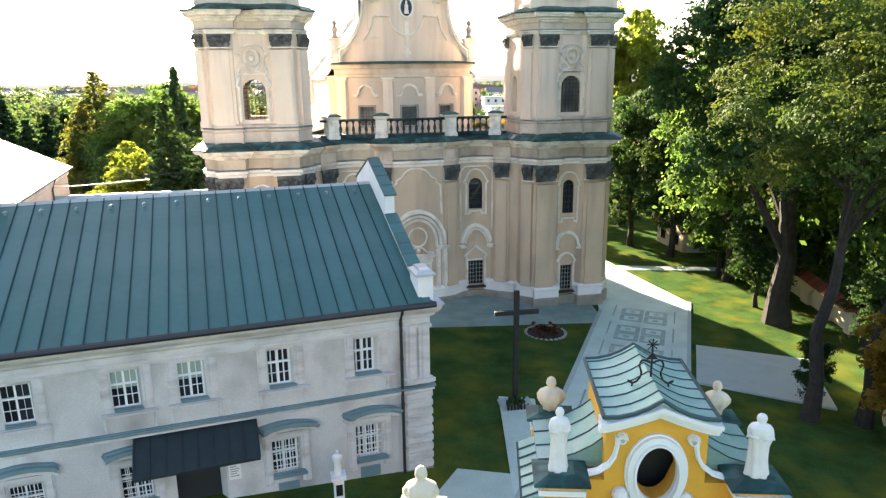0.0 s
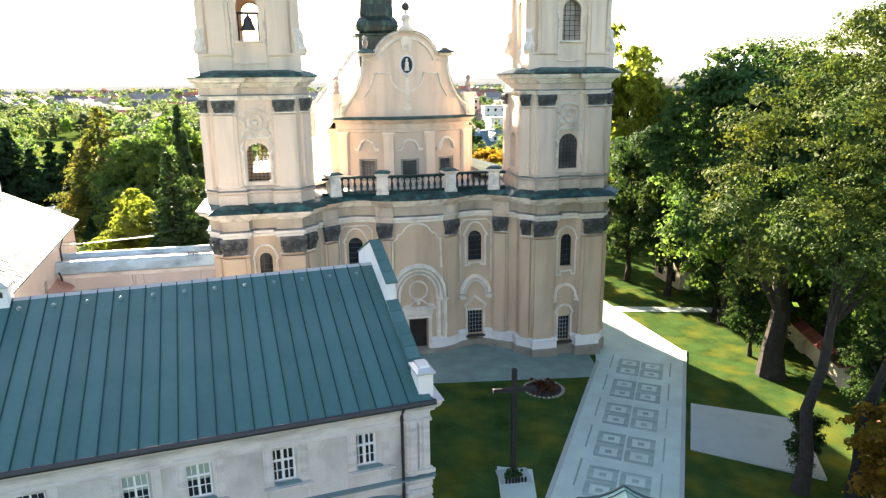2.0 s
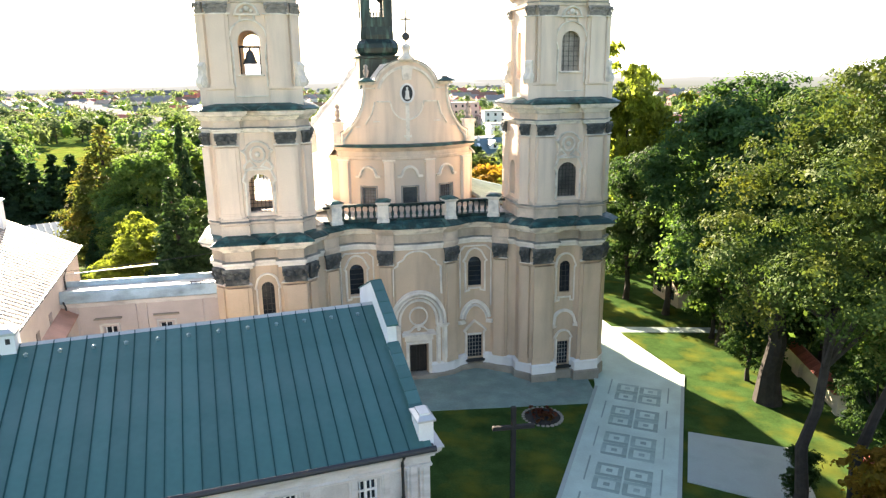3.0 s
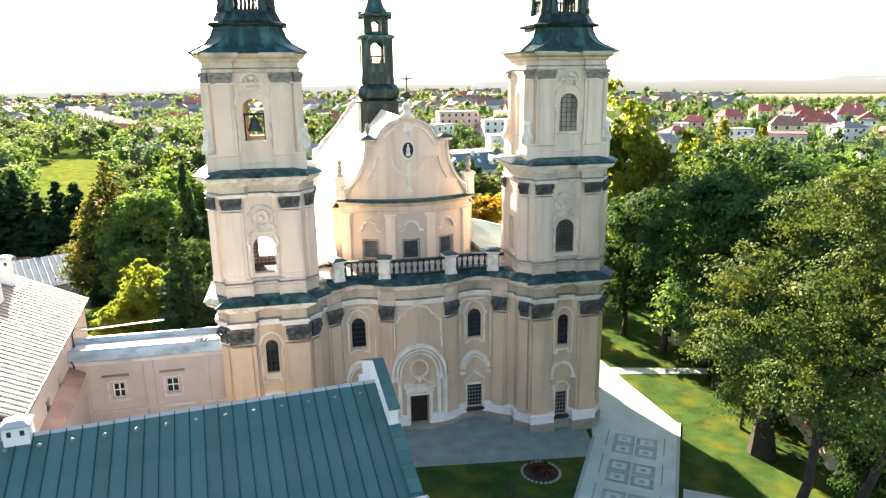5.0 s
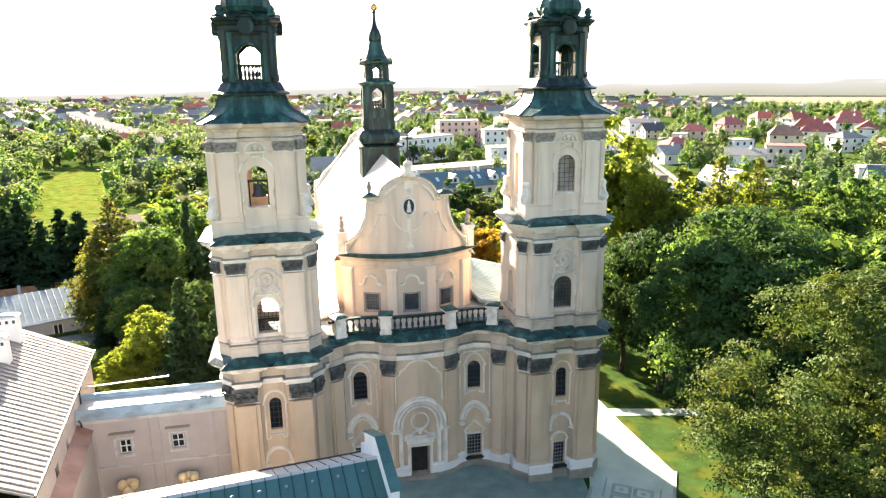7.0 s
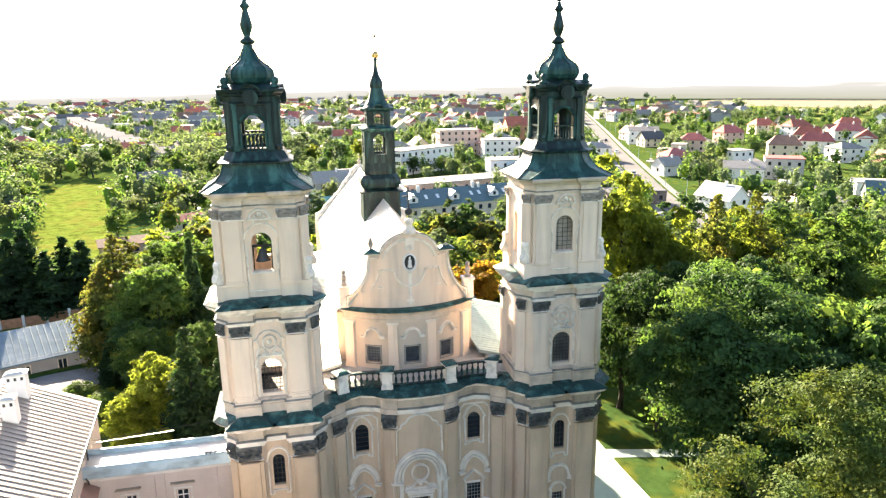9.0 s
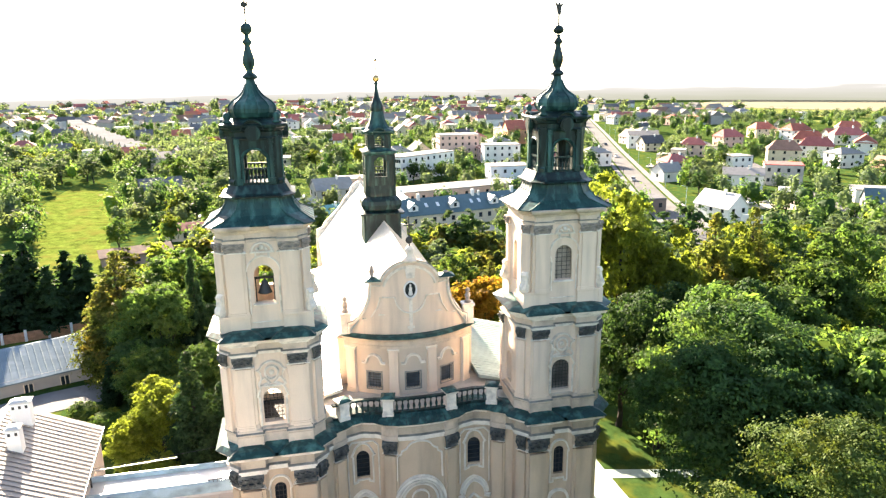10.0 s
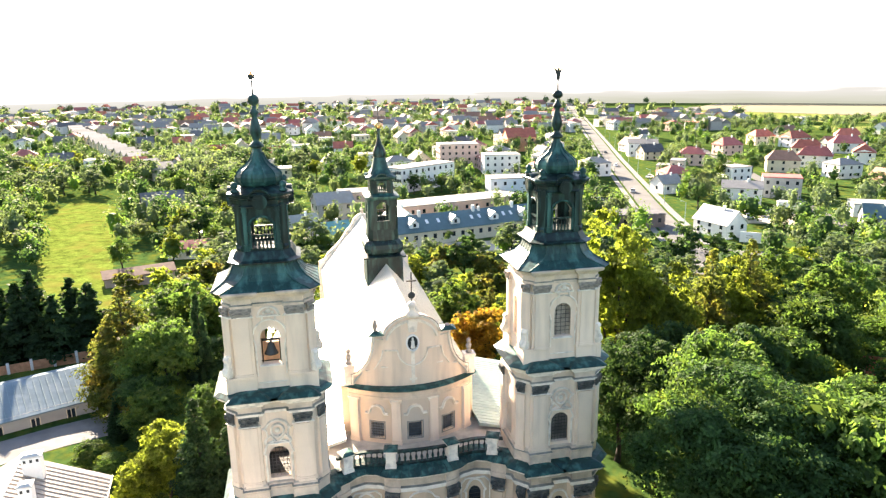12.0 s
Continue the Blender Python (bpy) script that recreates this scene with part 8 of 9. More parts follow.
def town_house(name, x, y, turn, w, d, h, rise, roof_kind, wall_kind, label, cols=3, rows=2, hip=0.0, chimney_on=True, group="", eaves=0.4, z=None):
    """A house with walls, roof, chimney and windows on all four sides."""
    LOTS.append((x, y, radians(turn), w / 2 + 4, d / 2 + 4))
    ob = thing(name, pose(x, y, height(x, y) if z is None else z, 0, 0, turn), label, "house", group)
    wl = part("wall", Mesh().box(-w / 2, w / 2, -d / 2, d / 2, -0.5, h) if rise == 0 else
              Mesh().loft([[(xx, -d / 2, -0.5), (xx, d / 2, -0.5), (xx, d / 2, h), (xx, 0, h + rise * (1 if not hip else 0.3)), (xx, -d / 2, h)] for xx in (-w / 2, w / 2)]), WALLS[wall_kind], ob)
    if rise == 0:
        r = part("roof", Mesh().box(-w / 2 - 0.15, w / 2 + 0.15, -d / 2 - 0.15, d / 2 + 0.15, h, h + 0.35), ROOFS[roof_kind], ob)
    else:
        a, e, k = w / 2 + eaves, d / 2 + eaves, rise * eaves / (d / 2)
        bb = Mesh()
        rx = a - hip
        up = [(-a, -e, h - k), (a, -e, h - k), (rx, 0, h + rise), (-rx, 0, h + rise), (a, e, h - k), (-a, e, h - k)]
        bb.add([(p[0], p[1], p[2] + 0.12) for p in up] + [(p[0], p[1], p[2] - 0.08) for p in up],
               [(0, 1, 2, 3), (3, 2, 4, 5), (7, 6, 9, 8), (8, 9, 11, 10), (0, 6, 7, 1), (4, 10, 11, 5), (1, 7, 8, 2), (2, 8, 10, 4), (0, 3, 9, 6), (3, 5, 11, 9)] + ([(1, 4, 2), (0, 3, 5)] if hip else []))
        r = part("roof", bb, ROOFS[roof_kind], ob)
    if chimney_on:
        part("chimney", Mesh().box(w * 0.12, w * 0.12 + 0.6, -0.9, -0.3, h, h + rise + 0.9), WALLS["white"], r)
    win = Mesh().box(-0.5, 0.5, -0.06, 0.06, -0.65, 0.65).data("window", GLASS)
    for j in range(rows):
        zz = h * (j + 0.55) / rows
        for i in range(cols):
            for side in (-1, 1):
                o = part("window", win, None, wl)
                o.matrix_basis = Matrix.Translation((-w / 2 + w * (i + 0.5) / cols, side * d / 2, zz))
        for side in (-1, 1):
            for i in range(max(1, cols - 1)):
                o = part("window", win, None, wl)
                o.matrix_basis = Matrix.Translation((side * w / 2, -d / 2 + d * (i + 0.5) / max(1, cols - 1), zz)) @ Matrix.Rotation(math.pi / 2, 4, "Z")
    return ob


# buildings that can be told apart
flat = town_house("apartment_block", -9, 281, 46, 31, 10, 9.5, 0, "pale", "white", "long white three-storey apartment block with flat roof", 9, 3, chimney_on=False)
town_house("pale_blue_block", 25, 257, 8, 15, 10, 7.5, 0, "pale", "sky", "pale blue two-storey cube with flat roof", 4, 2, chimney_on=False)
school = town_house("school_building", 5, 191, 25, 46, 10, 4.2, 3.4, "blue", "cream", "long cream building with dark blue roof and dormers", 16, 1, eaves=0.5)
for x in (-16, -3.5, 9, 19):
    dm = part("dormer", Mesh().loft([[(x - 1.3, y, 5.0), (x + 1.3, y, 5.0), (x + 1.3, y, 6.2), (x, y, 7.2), (x - 1.3, y, 6.2)] for y in (-4.6, -0.8)]), WALLS["white"], school, "white gabled dormer")
    part("window", Mesh().box(x - 0.4, x + 0.4, -4.68, -4.58, 5.3, 6.3), GLASS, dm)
    part("dormer_roof", Mesh().loft([[(x - 1.6, y, 6.0), (x, y, 7.3), (x + 1.6, y, 6.0), (x + 1.6, y, 6.1), (x, y, 7.45), (x - 1.6, y, 6.1)] for y in (-4.9, -0.5)]), ROOFS["blue"], dm)
for x in (-11.5, -8, 2.5, 5, 13, 15.5):
    part("skylight", Mesh().loft([[(x - 0.4, -3.2, 5.6 + e), (x + 0.4, -3.2, 5.6 + e), (x + 0.4, -2.0, 6.42 + e), (x - 0.4, -2.0, 6.42 + e)] for e in (0.0, 0.12)]), WHITE, school)
for x in (-13, 4, 17):
    part("chimney", Mesh().box(x - 0.4, x + 0.4, -0.9, 0.0, 6.5, 9.0), WALLS["white"], school)
town_house("school_wing", -12, 196, 106, 16, 9, 4.2, 3.2, "blue", "cream", "cream gabled wing with dark blue roof", 4, 1)
town_house("market_shed", 4, 230, 26, 48, 12, 4.0, 0, "pale", "pink", "long low pinkish shed with pale flat roof", 12, 1, chimney_on=False)
town_house("modern_beige_house", 101, 297, -25, 11, 9, 6.0, 0, "pale", "cream", "beige cubic modern house with flat roof", 3, 2, chimney_on=False)
town_house("beige_annex", 105, 299, -25, 6, 8, 8.0, 0, "pale", "cream", "taller beige cubic annex", 2, 2, chimney_on=False)
town_house("white_gabled_house", 80, 190, -66, 12.5, 7.6, 4.2, 3.6, "white", "white", "white gabled house with pale steep roof", 3, 2)
town_house("white_red_roof_house", 107, 238, -22, 13, 9, 6.0, 2.0, "pale", "white", "white house with low pale roof", 3, 2)
town_house("office_house", 127, 250, -22, 13, 10, 7.5, 0, "rose", "grey", "grey modern office house with red roof edge", 4, 2, chimney_on=False)
town_house("workshop", 58, 203, 8, 18, 9, 4.0, 0, "grey", "dark", "dark flat-roofed workshop beside the road", 5, 1, chimney_on=False)
town_house("white_bungalow", 141, 213, -20, 17, 10, 4.0, 0, "pale", "white", "white flat-roofed bungalow beside a lane", 4, 1, chimney_on=False)
town_house("slate_cottage", 131, 198, -20, 9, 8, 3.2, 3.5, "blue", "grey", "cottage with steep dark slate roof", 2, 1)
town_house("white_cottage", 88, 262, 20, 9, 8, 4.0, 3.0, "pale", "white", "white gabled cottage with pale roof", 2, 1)
town_house("white_villa", 114, 385, -10, 16, 11, 7.5, 2.0, "pale", "white", "large white villa with dormers", 4, 2)
town_house("pink_villa", 128, 345, -20, 12, 11, 6.0, 3.0, "rose", "pink", "pink villa with hipped red roof", 3, 2, hip=4.0)
town_house("tall_pink_block", 8, 345, 10, 20, 12, 12, 0, "pale", "pink", "pinkish four-storey block with flat roof", 6, 4, chimney_on=False)
town_house("white_block", 28, 322, 5, 17, 11, 9, 0, "pale", "white", "white three-storey block with flat roof", 5, 3, chimney_on=False)
town_house("red_roof_villa", 46, 300, 5, 12, 11, 6.5, 2.6, "rose", "white", "white villa with low red hipped roof", 3, 2, hip=4.5)
town_house("orange_house", 48, 420, 10, 18, 12, 9, 5, "red", "orange", "orange house with steep tiled roof", 4, 2)
town_house("long_shed", -63.5, 168, 18, 13, 7, 3.0, 1.2, "rose", "white", "long white shed with rusty low roof", 4, 1, chimney_on=False)
town_house("barn", -94, 224, 30, 13, 9, 3.5, 4.5, "grey", "dark", "dark wooden barn with steep grey roof", 2, 1, chimney_on=False)
town_house("low_shed", -67, 143, 30, 14, 6, 2.4, 1.0, "brown", "pink", "low brick shed with rusty brown roof", 3, 1, chimney_on=False)
town_house("cottage_by_meadow", -54, 199, -25, 9, 7, 3.2, 2.4, "pale", "white", "white cottage with pale roof", 2, 1)
town_house("garden_house", -112, 152, 10, 8, 6, 3.0, 1.6, "grey", "white", "white garden house with dark roof", 2, 1)
town_house("left_villa", -36, 218, 25, 12, 9, 6.0, 3.0, "pale", "grey", "grey villa with pale roof", 3, 2)
town_house("teal_roof_house", -30, 178, 30, 9, 8, 5.0, 2.5, "teal", "white", "white house with teal sheet roof", 2, 2)
town_house("old_villa", -40, 186, 30, 9, 8, 5.0, 3.0, "pale", "grey", "old grey villa with pale roof", 2, 2)
town_house("grey_house", -28, 232, 15, 15, 9, 7.0, 0, "pale", "pink", "flat-roofed pinkish house among gardens", 4, 2, chimney_on=False)
# villas with red roofs east of the main road
for x, y, turn, w, roof_k, wall_k in ((198, 366, -25, 15, "red", "cream"), (221, 424, 20, 16, "red", "white"), (184, 332, -30, 15, "rose", "white"), (206, 438, 10, 14, "red", "cream"),
                                      (261, 436, -20, 15, "red", "white"), (160, 316, -20, 14, "brown", "cream"), (163, 386, 15, 13, "rose", "pink"), (232, 388, -15, 16, "rose", "white"), (214, 342, 60, 13, "red", "white")):
    town_house("red_roof_house", x, y, turn, w, 10, 6.0, 3.8, roof_k, wall_k, "two-storey villa with hipped red-brown tiled roof", 3, 2, hip=3.5, group="villas east of the road")
    LOTS.append((x * 0.94, y * 0.94, 0, 13, 13))

# long shed with pale blue roof beyond the trees, fence with white posts
shed = thing("long_shed", pose(-65.5, 72.9, 0.4, 0, 0, 37), "long grey shed with pale blue sheet roof", "shed")
sw = part("wall", Mesh().box(-21, 21, -5, 5, -1.5, 3.2), WALLS["grey"], shed)
sr = part("roof", Mesh().loft([[(xx, -5.6, 3.0), (xx, 1.5, 5.2), (xx, 6.0, 3.8), (xx, 6.0, 3.6), (xx, 1.5, 5.0), (xx, -5.6, 2.85)] for xx in (-21.4, 21.4)]), mat("pale_blue_sheet", (0.15, 0.215, 0.26), 0.85, 0.0, spec=0.1, var=0.1, scale=0.4, stain=(0.3, 0.38, 0.45), amount=0.4), shed, "pale blue sheet roof")
for i in range(56):
    xx = -21 + 0.76 * i
    part("seam", Mesh().loft([[(xx - 0.02, -5.6, 3.0 + e), (xx + 0.02, -5.6, 3.0 + e), (xx + 0.02, 1.5, 5.2 + e), (xx - 0.02, 1.5, 5.2 + e)] for e in (0, 0.05)]), SILL, sr)
for i in range(10):
    q = part("window", Mesh().box(-18.6 + 4 * i, -17.6 + 4 * i, -5.06, -4.95, 1.0, 2.2), GLASS, sw)
    part("frame", Mesh().box(-18.65 + 4 * i, -18.55 + 4 * i, -5.09, -4.95, 0.9, 2.3).box(-17.65 + 4 * i, -17.55 + 4 * i, -5.09, -4.95, 0.9, 2.3).box(-18.15 + 4 * i, -18.05 + 4 * i, -5.09, -4.95, 0.9, 2.3), WALLS["cream"], q)
fence = thing("panel_fence", pose(-75.0, 87.0, 1.0, 0, 0, 29), "brown panel fence with white posts", "fence")
for i in range(16):
    part("post", Mesh().box(-24 + 3 * i - 0.18, -24 + 3 * i + 0.18, -0.18, 0.18, -0.5, 2.3), WALLS["white"], fence)
    part("panel", Mesh().box(-23.8 + 3 * i, -21.2 + 3 * i, -0.05, 0.05, 0.0, 2.0), BRICKWALL, fence)
def garden_wall(x, y, turn, half):
    """Plastered wall with blind arches towards the church and a coping of red tiles."""
    ob = thing("garden_wall", pose(x, y, height(x, y) - 0.05, 0, 0, turn), "old plastered garden wall with blind arches and red tile coping", "wall", "garden walls")
    part("wall", Mesh().box(-half, half, -0.25, 0.12, -0.6, 2.2), WALLS["cream"], ob)
    n = int(half / 1.7)
    for i in range(n):
        c = -half + (2 * i + 1) * half / n
        b, q = Mesh(), 1.25
        arc = [(c + q * math.cos(math.pi * k / 12), 1.0 + 0.85 * math.sin(math.pi * k / 12)) for k in range(13)]
        for (x0, z0), (x1, z1) in zip(arc, arc[1:]):
            b.loft([[(x0, yy, z0), (x1, yy, z1), (x1, yy, 2.18), (x0, yy, 2.18)] for yy in (0.12, 0.42)])
        for s in (-1, 1):
            x0, x1 = sorted((c + s * q, c + s * half / n))
            b.box(x0, x1, 0.12, 0.42, -0.6, 2.18)
        part("blind_arch", b, WALLS["cream"], ob)
    part("ledge", Mesh().box(-half, half, -0.35, 0.5, 2.18, 2.26), WALLS["cream"], ob)
    cp = part("coping", Mesh().loft([[(xx, -0.62, 2.2), (xx, 0.05, 2.72), (xx, 0.78, 2.2)] for xx in (-half - 0.1, half + 0.1)]), REDTILE, ob, "red tile coping")
    tile = Mesh().tube([(0, 0.06, 2.75), (0, 0.79, 2.23)], 0.09, 6).data("tile", REDTILE)
    for i in range(int(half / 0.14)):
        part("tile", tile, None, cp).matrix_basis = pose(-half + 0.14 + 0.28 * i, 0, 0)


garden_wall(30.4, 57.5, 83, 13.5)
garden_wall(22.6, 30.6, 63, 3.4)
town_house("brick_cottage", 31, 73, 8, 12, 6, 2.6, 1.8, "red", "cream", "low cottage with red tiled roof under trees", 3, 1)
town_house("roadside_house", 62, 84, -20, 9, 8, 4.5, 3.0, "red", "cream", "cream house with red tiled roof among trees", 2, 1)

# groves round the church and the meadow
for poly, count in GROVES:
    done = []
    while len(done) < count:
        x, y = R.uniform(min(p[0] for p in poly), max(p[0] for p in poly)), R.uniform(min(p[1] for p in poly), max(p[1] for p in poly))
        if inside(poly, x, y) and not inside(MEADOWS[0], x, y) and not built(x, y):
            done.append((x, y))
            if all((x - a) ** 2 + (y - c) ** 2 > 16 for a, c in done[:-1]):
                plant(R.choice((mids[0], mids[0], mids[0], mids[1], mids[2], mids[2], mids[3])), x, y, R.uniform(0.8, 1.3), R.uniform(0, 360), R.uniform(0.7, 0.95))


sign = thing("billboard", pose(81.5, 173.5, height(81, 173), 0, 0, -25), "white roadside billboard on posts", "billboard")
part("board", Mesh().box(-2.6, 2.6, -0.1, 0.1, 1.5, 4.3), WHITE, sign)
for x in (-1.8, 1.8):
    part("post", Mesh().box(x - 0.1, x + 0.1, 0.1, 0.3, -0.5, 4.0), DARK, sign)
for k in range(2):
    part("text_bar", Mesh().box(-1.0, 1.0 - k * 0.5, -0.115, -0.1, 2.6 + 0.6 * k, 2.8 + 0.6 * k), GREYCAP, sign)


def car_kind(name, paint, label):
    ob = thing(name, pose(0, 0, 0), label, "car", "parked cars")
    b = Mesh().loft([[(-2.1, y, z) for y, z in ((-0.8, 0.3), (0.8, 0.3), (0.8, 0.75), (-0.8, 0.75))]] + [[(x, y, z) for y, z in ((-0.85, 0.25), (0.85, 0.25), (0.85, t), (-0.85, t))] for x, t in ((-2.0, 0.8), (-1.0, 0.95), (1.2, 0.95), (2.0, 0.85), (2.15, 0.6))])
    part("body", b, paint, ob)
    part("cabin", Mesh().loft([[(-1.2, -0.78, 0.93), (1.6, -0.78, 0.93), (1.6, 0.78, 0.93), (-1.2, 0.78, 0.93)], [(-0.5, -0.65, 1.42), (1.1, -0.65, 1.42), (1.1, 0.65, 1.42), (-0.5, 0.65, 1.42)]]), GLASS, ob)
    part("car_roof", Mesh().box(-0.45, 1.05, -0.62, 0.62, 1.41, 1.46), paint, ob)
    for x in (-1.3, 1.3):
        for y in (-0.82, 0.82):
            part("wheel", Mesh().loft([[(x + 0.32 * math.cos(2 * math.pi * k / 12), y + e, 0.32 + 0.32 * math.sin(2 * math.pi * k / 12)) for k in range(12)] for e in (-0.1, 0.1)]), DARK, ob)
    return ob


cars = [car_kind("white_car", mat("white_car_paint", (0.75, 0.75, 0.75), 0.3), "small parked white passenger car"), car_kind("dark_car", mat("dark_car_paint", (0.04, 0.05, 0.06), 0.3), "small parked dark passenger car"), car_kind("silver_car", mat("silver_car_paint", (0.42, 0.43, 0.45), 0.3, 0.6), "small parked silver passenger car")]
used = set()
for i, (x, y, a) in enumerate(((50, 232, 20), (52, 237, 15), (54.5, 241, 25), (57, 244, 20), (60, 247, 18), (98, 210, 60), (104, 214, 50), (108, 217, 55), (75, 262, 80), (88, 340, 80), (97, 400, 80), (67, 215, 80), (93, 300, 40), (99, 222, 30), (-70, 196, 30), (-108, 146, 20), (112, 222, 65), (20, 179, 5), (27, 180, 8))):
    k = cars[i % 3]
    m = pose(x, y, height(x, y) + 0.06, 0, 0, a)
    if k.name in used:
        copy_thing(k, m)
    else:
        used.add(k.name)
        k.matrix_world = m
van = thing("lorry", pose(116, 222, height(116, 222), 0, 0, -18), "white box lorry parked by the office house", "lorry")
part("box", Mesh().box(-3.4, 2.4, -1.2, 1.2, 0.9, 3.4, 0.05), WHITE, van)
part("cab", Mesh().box(2.5, 4.2, -1.1, 1.1, 0.5, 2.7, 0.15), WHITE, van)
for x in (-2.4, 3.2):
    part("wheel", Mesh().loft([[(x + 0.5 * math.cos(2 * math.pi * k / 12), e, 0.5 + 0.5 * math.sin(2 * math.pi * k / 12)) for k in range(12)] for e in (-1.15, 1.15)]), DARK, van)
for i in range(9):
    x, y = 70 + 6.1 * i * 0.9, 200 + 40 * i * 0.9
    pole = thing("street_lamp", pose(x + 3.5, y, height(x, y)), "slim grey street lamp beside the road", "street lamp", "street lamps")
    part("pole", Mesh().tube([(0, 0, 0), (0, 0, 7.5), (-1.2, 0, 8.0)], 0.09, 6), SILL, pole)
    part("lamp_head", Mesh().box(-1.7, -1.1, -0.12, 0.12, 7.92, 8.06), SILL, pole)
    po = thing("bollard", pose(x - 4.6, y + 10, height(x, y)), "dark post beside the pavement", "post", "road posts")
    part("shaft", Mesh().tube([(0, 0, 0), (0, 0, 2.2)], 0.1, 6), DARK, po)

# houses of the nearer town, each a thing
kinds = []
for i, (w, d, h, rise, rk, wk, hip) in enumerate(((11, 9, 5.5, 3.2, "red", "white", 0), (10, 9, 6.0, 0, "pale", "white", 0), (12, 9, 4.5, 3.6, "grey", "cream", 0), (11, 10, 6.0, 2.6, "rose", "pink", 4.5), (12, 10, 6.2, 2.2, "pale", "white", 4.5), (13, 9, 4.5, 3.8, "brown", "grey", 0), (10, 10, 6.5, 0, "pale", "cream", 0), (12, 9, 5.0, 3.4, "pale", "white", 0))):
    roof_word = {"red": "red tiled", "pale": "pale", "grey": "grey", "rose": "low red", "brown": "brown"}[rk]
    kinds.append(town_house("town_house", -150 - 22 * i, 330 + 7 * i, 10 * i, w, d, h, rise, rk, wk, "%s plastered town house with %s roof" % (wk, roof_word), 3, 2, hip=hip, group="town houses"))


def clear(x, y):
    for (x0, y0), (x1, y1) in zip(MAIN, MAIN[1:]):
        if y0 <= y <= y1 and abs(x - (x0 + (x1 - x0) * (y - y0) / (y1 - y0))) < 12:
            return False
    if x < -60 and y < 300:
        return False
    if 240 < x and 560 < y and x - 240 > (y - 760) * -0.9:
        return False
    return y > 300 or x > 150 or (x > 84 and y > 270)


terrace = town_house("terraced_house", -131, 313, 34, 10, 14, 6.0, 2.2, "pale", "cream", "cream terraced house with low pale roof", 3, 2, group="row of terraced houses", chimney_on=False)
for i in range(1, 22):
    x, y = -131 - 10.2 * i, 313 + 15.1 * i
    LOTS.append((x, y, radians(124), 12, 11))
    copy_thing(terrace, pose(x + R.uniform(-1.5, 1.5), y, height(x, y) + R.uniform(-0.6, 0.3), 0, 0, 34 + R.uniform(-3, 3)))
spots = []
for _ in range(6000):
    y = 250 + 430 * R.random() ** 1.1
    x = (R.random() * 1.5 - 0.68) * y
    if clear(x, y) and not built(x, y) and not (x > 0.24 * y + 30 and R.random() < 0.8) and all((x - a) ** 2 + (y - c) ** 2 > 21 ** 2 for a, c in spots) and not (x < -140 and y < 420):
        spots.append((x, y))
for i, (x, y) in enumerate(spots[:120]):
    turn = 16 + R.choice((0, 90)) + R.uniform(-8, 8)
    copy_thing(R.choice(kinds), pose(x, y, height(x, y), 0, 0, turn))

# farther houses and woods: too many to count
fw, fr = {k: Mesh() for k in WALLS}, {k: Mesh() for k in ROOFS}
for _ in range(1500):
    y = 560 + 1500 * R.random() ** 1.3
    x = (R.random() * 1.55 - 0.85) * y
    if not clear(x, y) or (x > 0.34 * y + 60):
        continue
    w, d, h, rise, a = R.uniform(9, 17), R.uniform(8, 11), R.uniform(4, 8), R.choice((0.4, 2.5, 3.5, 4)), R.uniform(-0.3, 0.6) + R.choice((0, 1.57))
    m = Matrix.Translation((x, y, -1.5)) @ Matrix.Rotation(a, 4, "Z")
    bx = fw[R.choice(("white", "white", "cream", "pink", "grey", "white"))]
    rf = fr[R.choice(("red", "pale", "grey", "rose", "pale", "brown", "pale"))]
    bx.add([m @ Vector(p) for p in ((-w / 2, -d / 2, 0), (w / 2, -d / 2, 0), (w / 2, d / 2, 0), (-w / 2, d / 2, 0), (-w / 2, -d / 2, h), (w / 2, -d / 2, h), (w / 2, d / 2, h), (-w / 2, d / 2, h))], [(0, 1, 5, 4), (1, 2, 6, 5), (2, 3, 7, 6), (3, 0, 4, 7)])
    rf.add([m @ Vector(p) for p in ((-w / 2 - 0.4, -d / 2 - 0.4, h), (w / 2 + 0.4, -d / 2 - 0.4, h), (w / 2 + 0.4, d / 2 + 0.4, h), (-w / 2 - 0.4, d / 2 + 0.4, h), (-w / 2 - 0.4, 0, h + rise), (w / 2 + 0.4, 0, h + rise))], [(0, 1, 5, 4), (2, 3, 4, 5), (1, 2, 5), (3, 0, 4)])
for tag, group, mats in (("far_house_walls", fw, WALLS), ("far_house_roofs", fr, ROOFS)):
    for k, m in group.items():
        if m.v:
            tagged(part(tag, fast_mesh(m, tag, mats[k]), None), "distant town houses, %s" % ("plastered walls" if "walls" in tag else "tiled and sheet roofs"), "houses", kind="stuff")


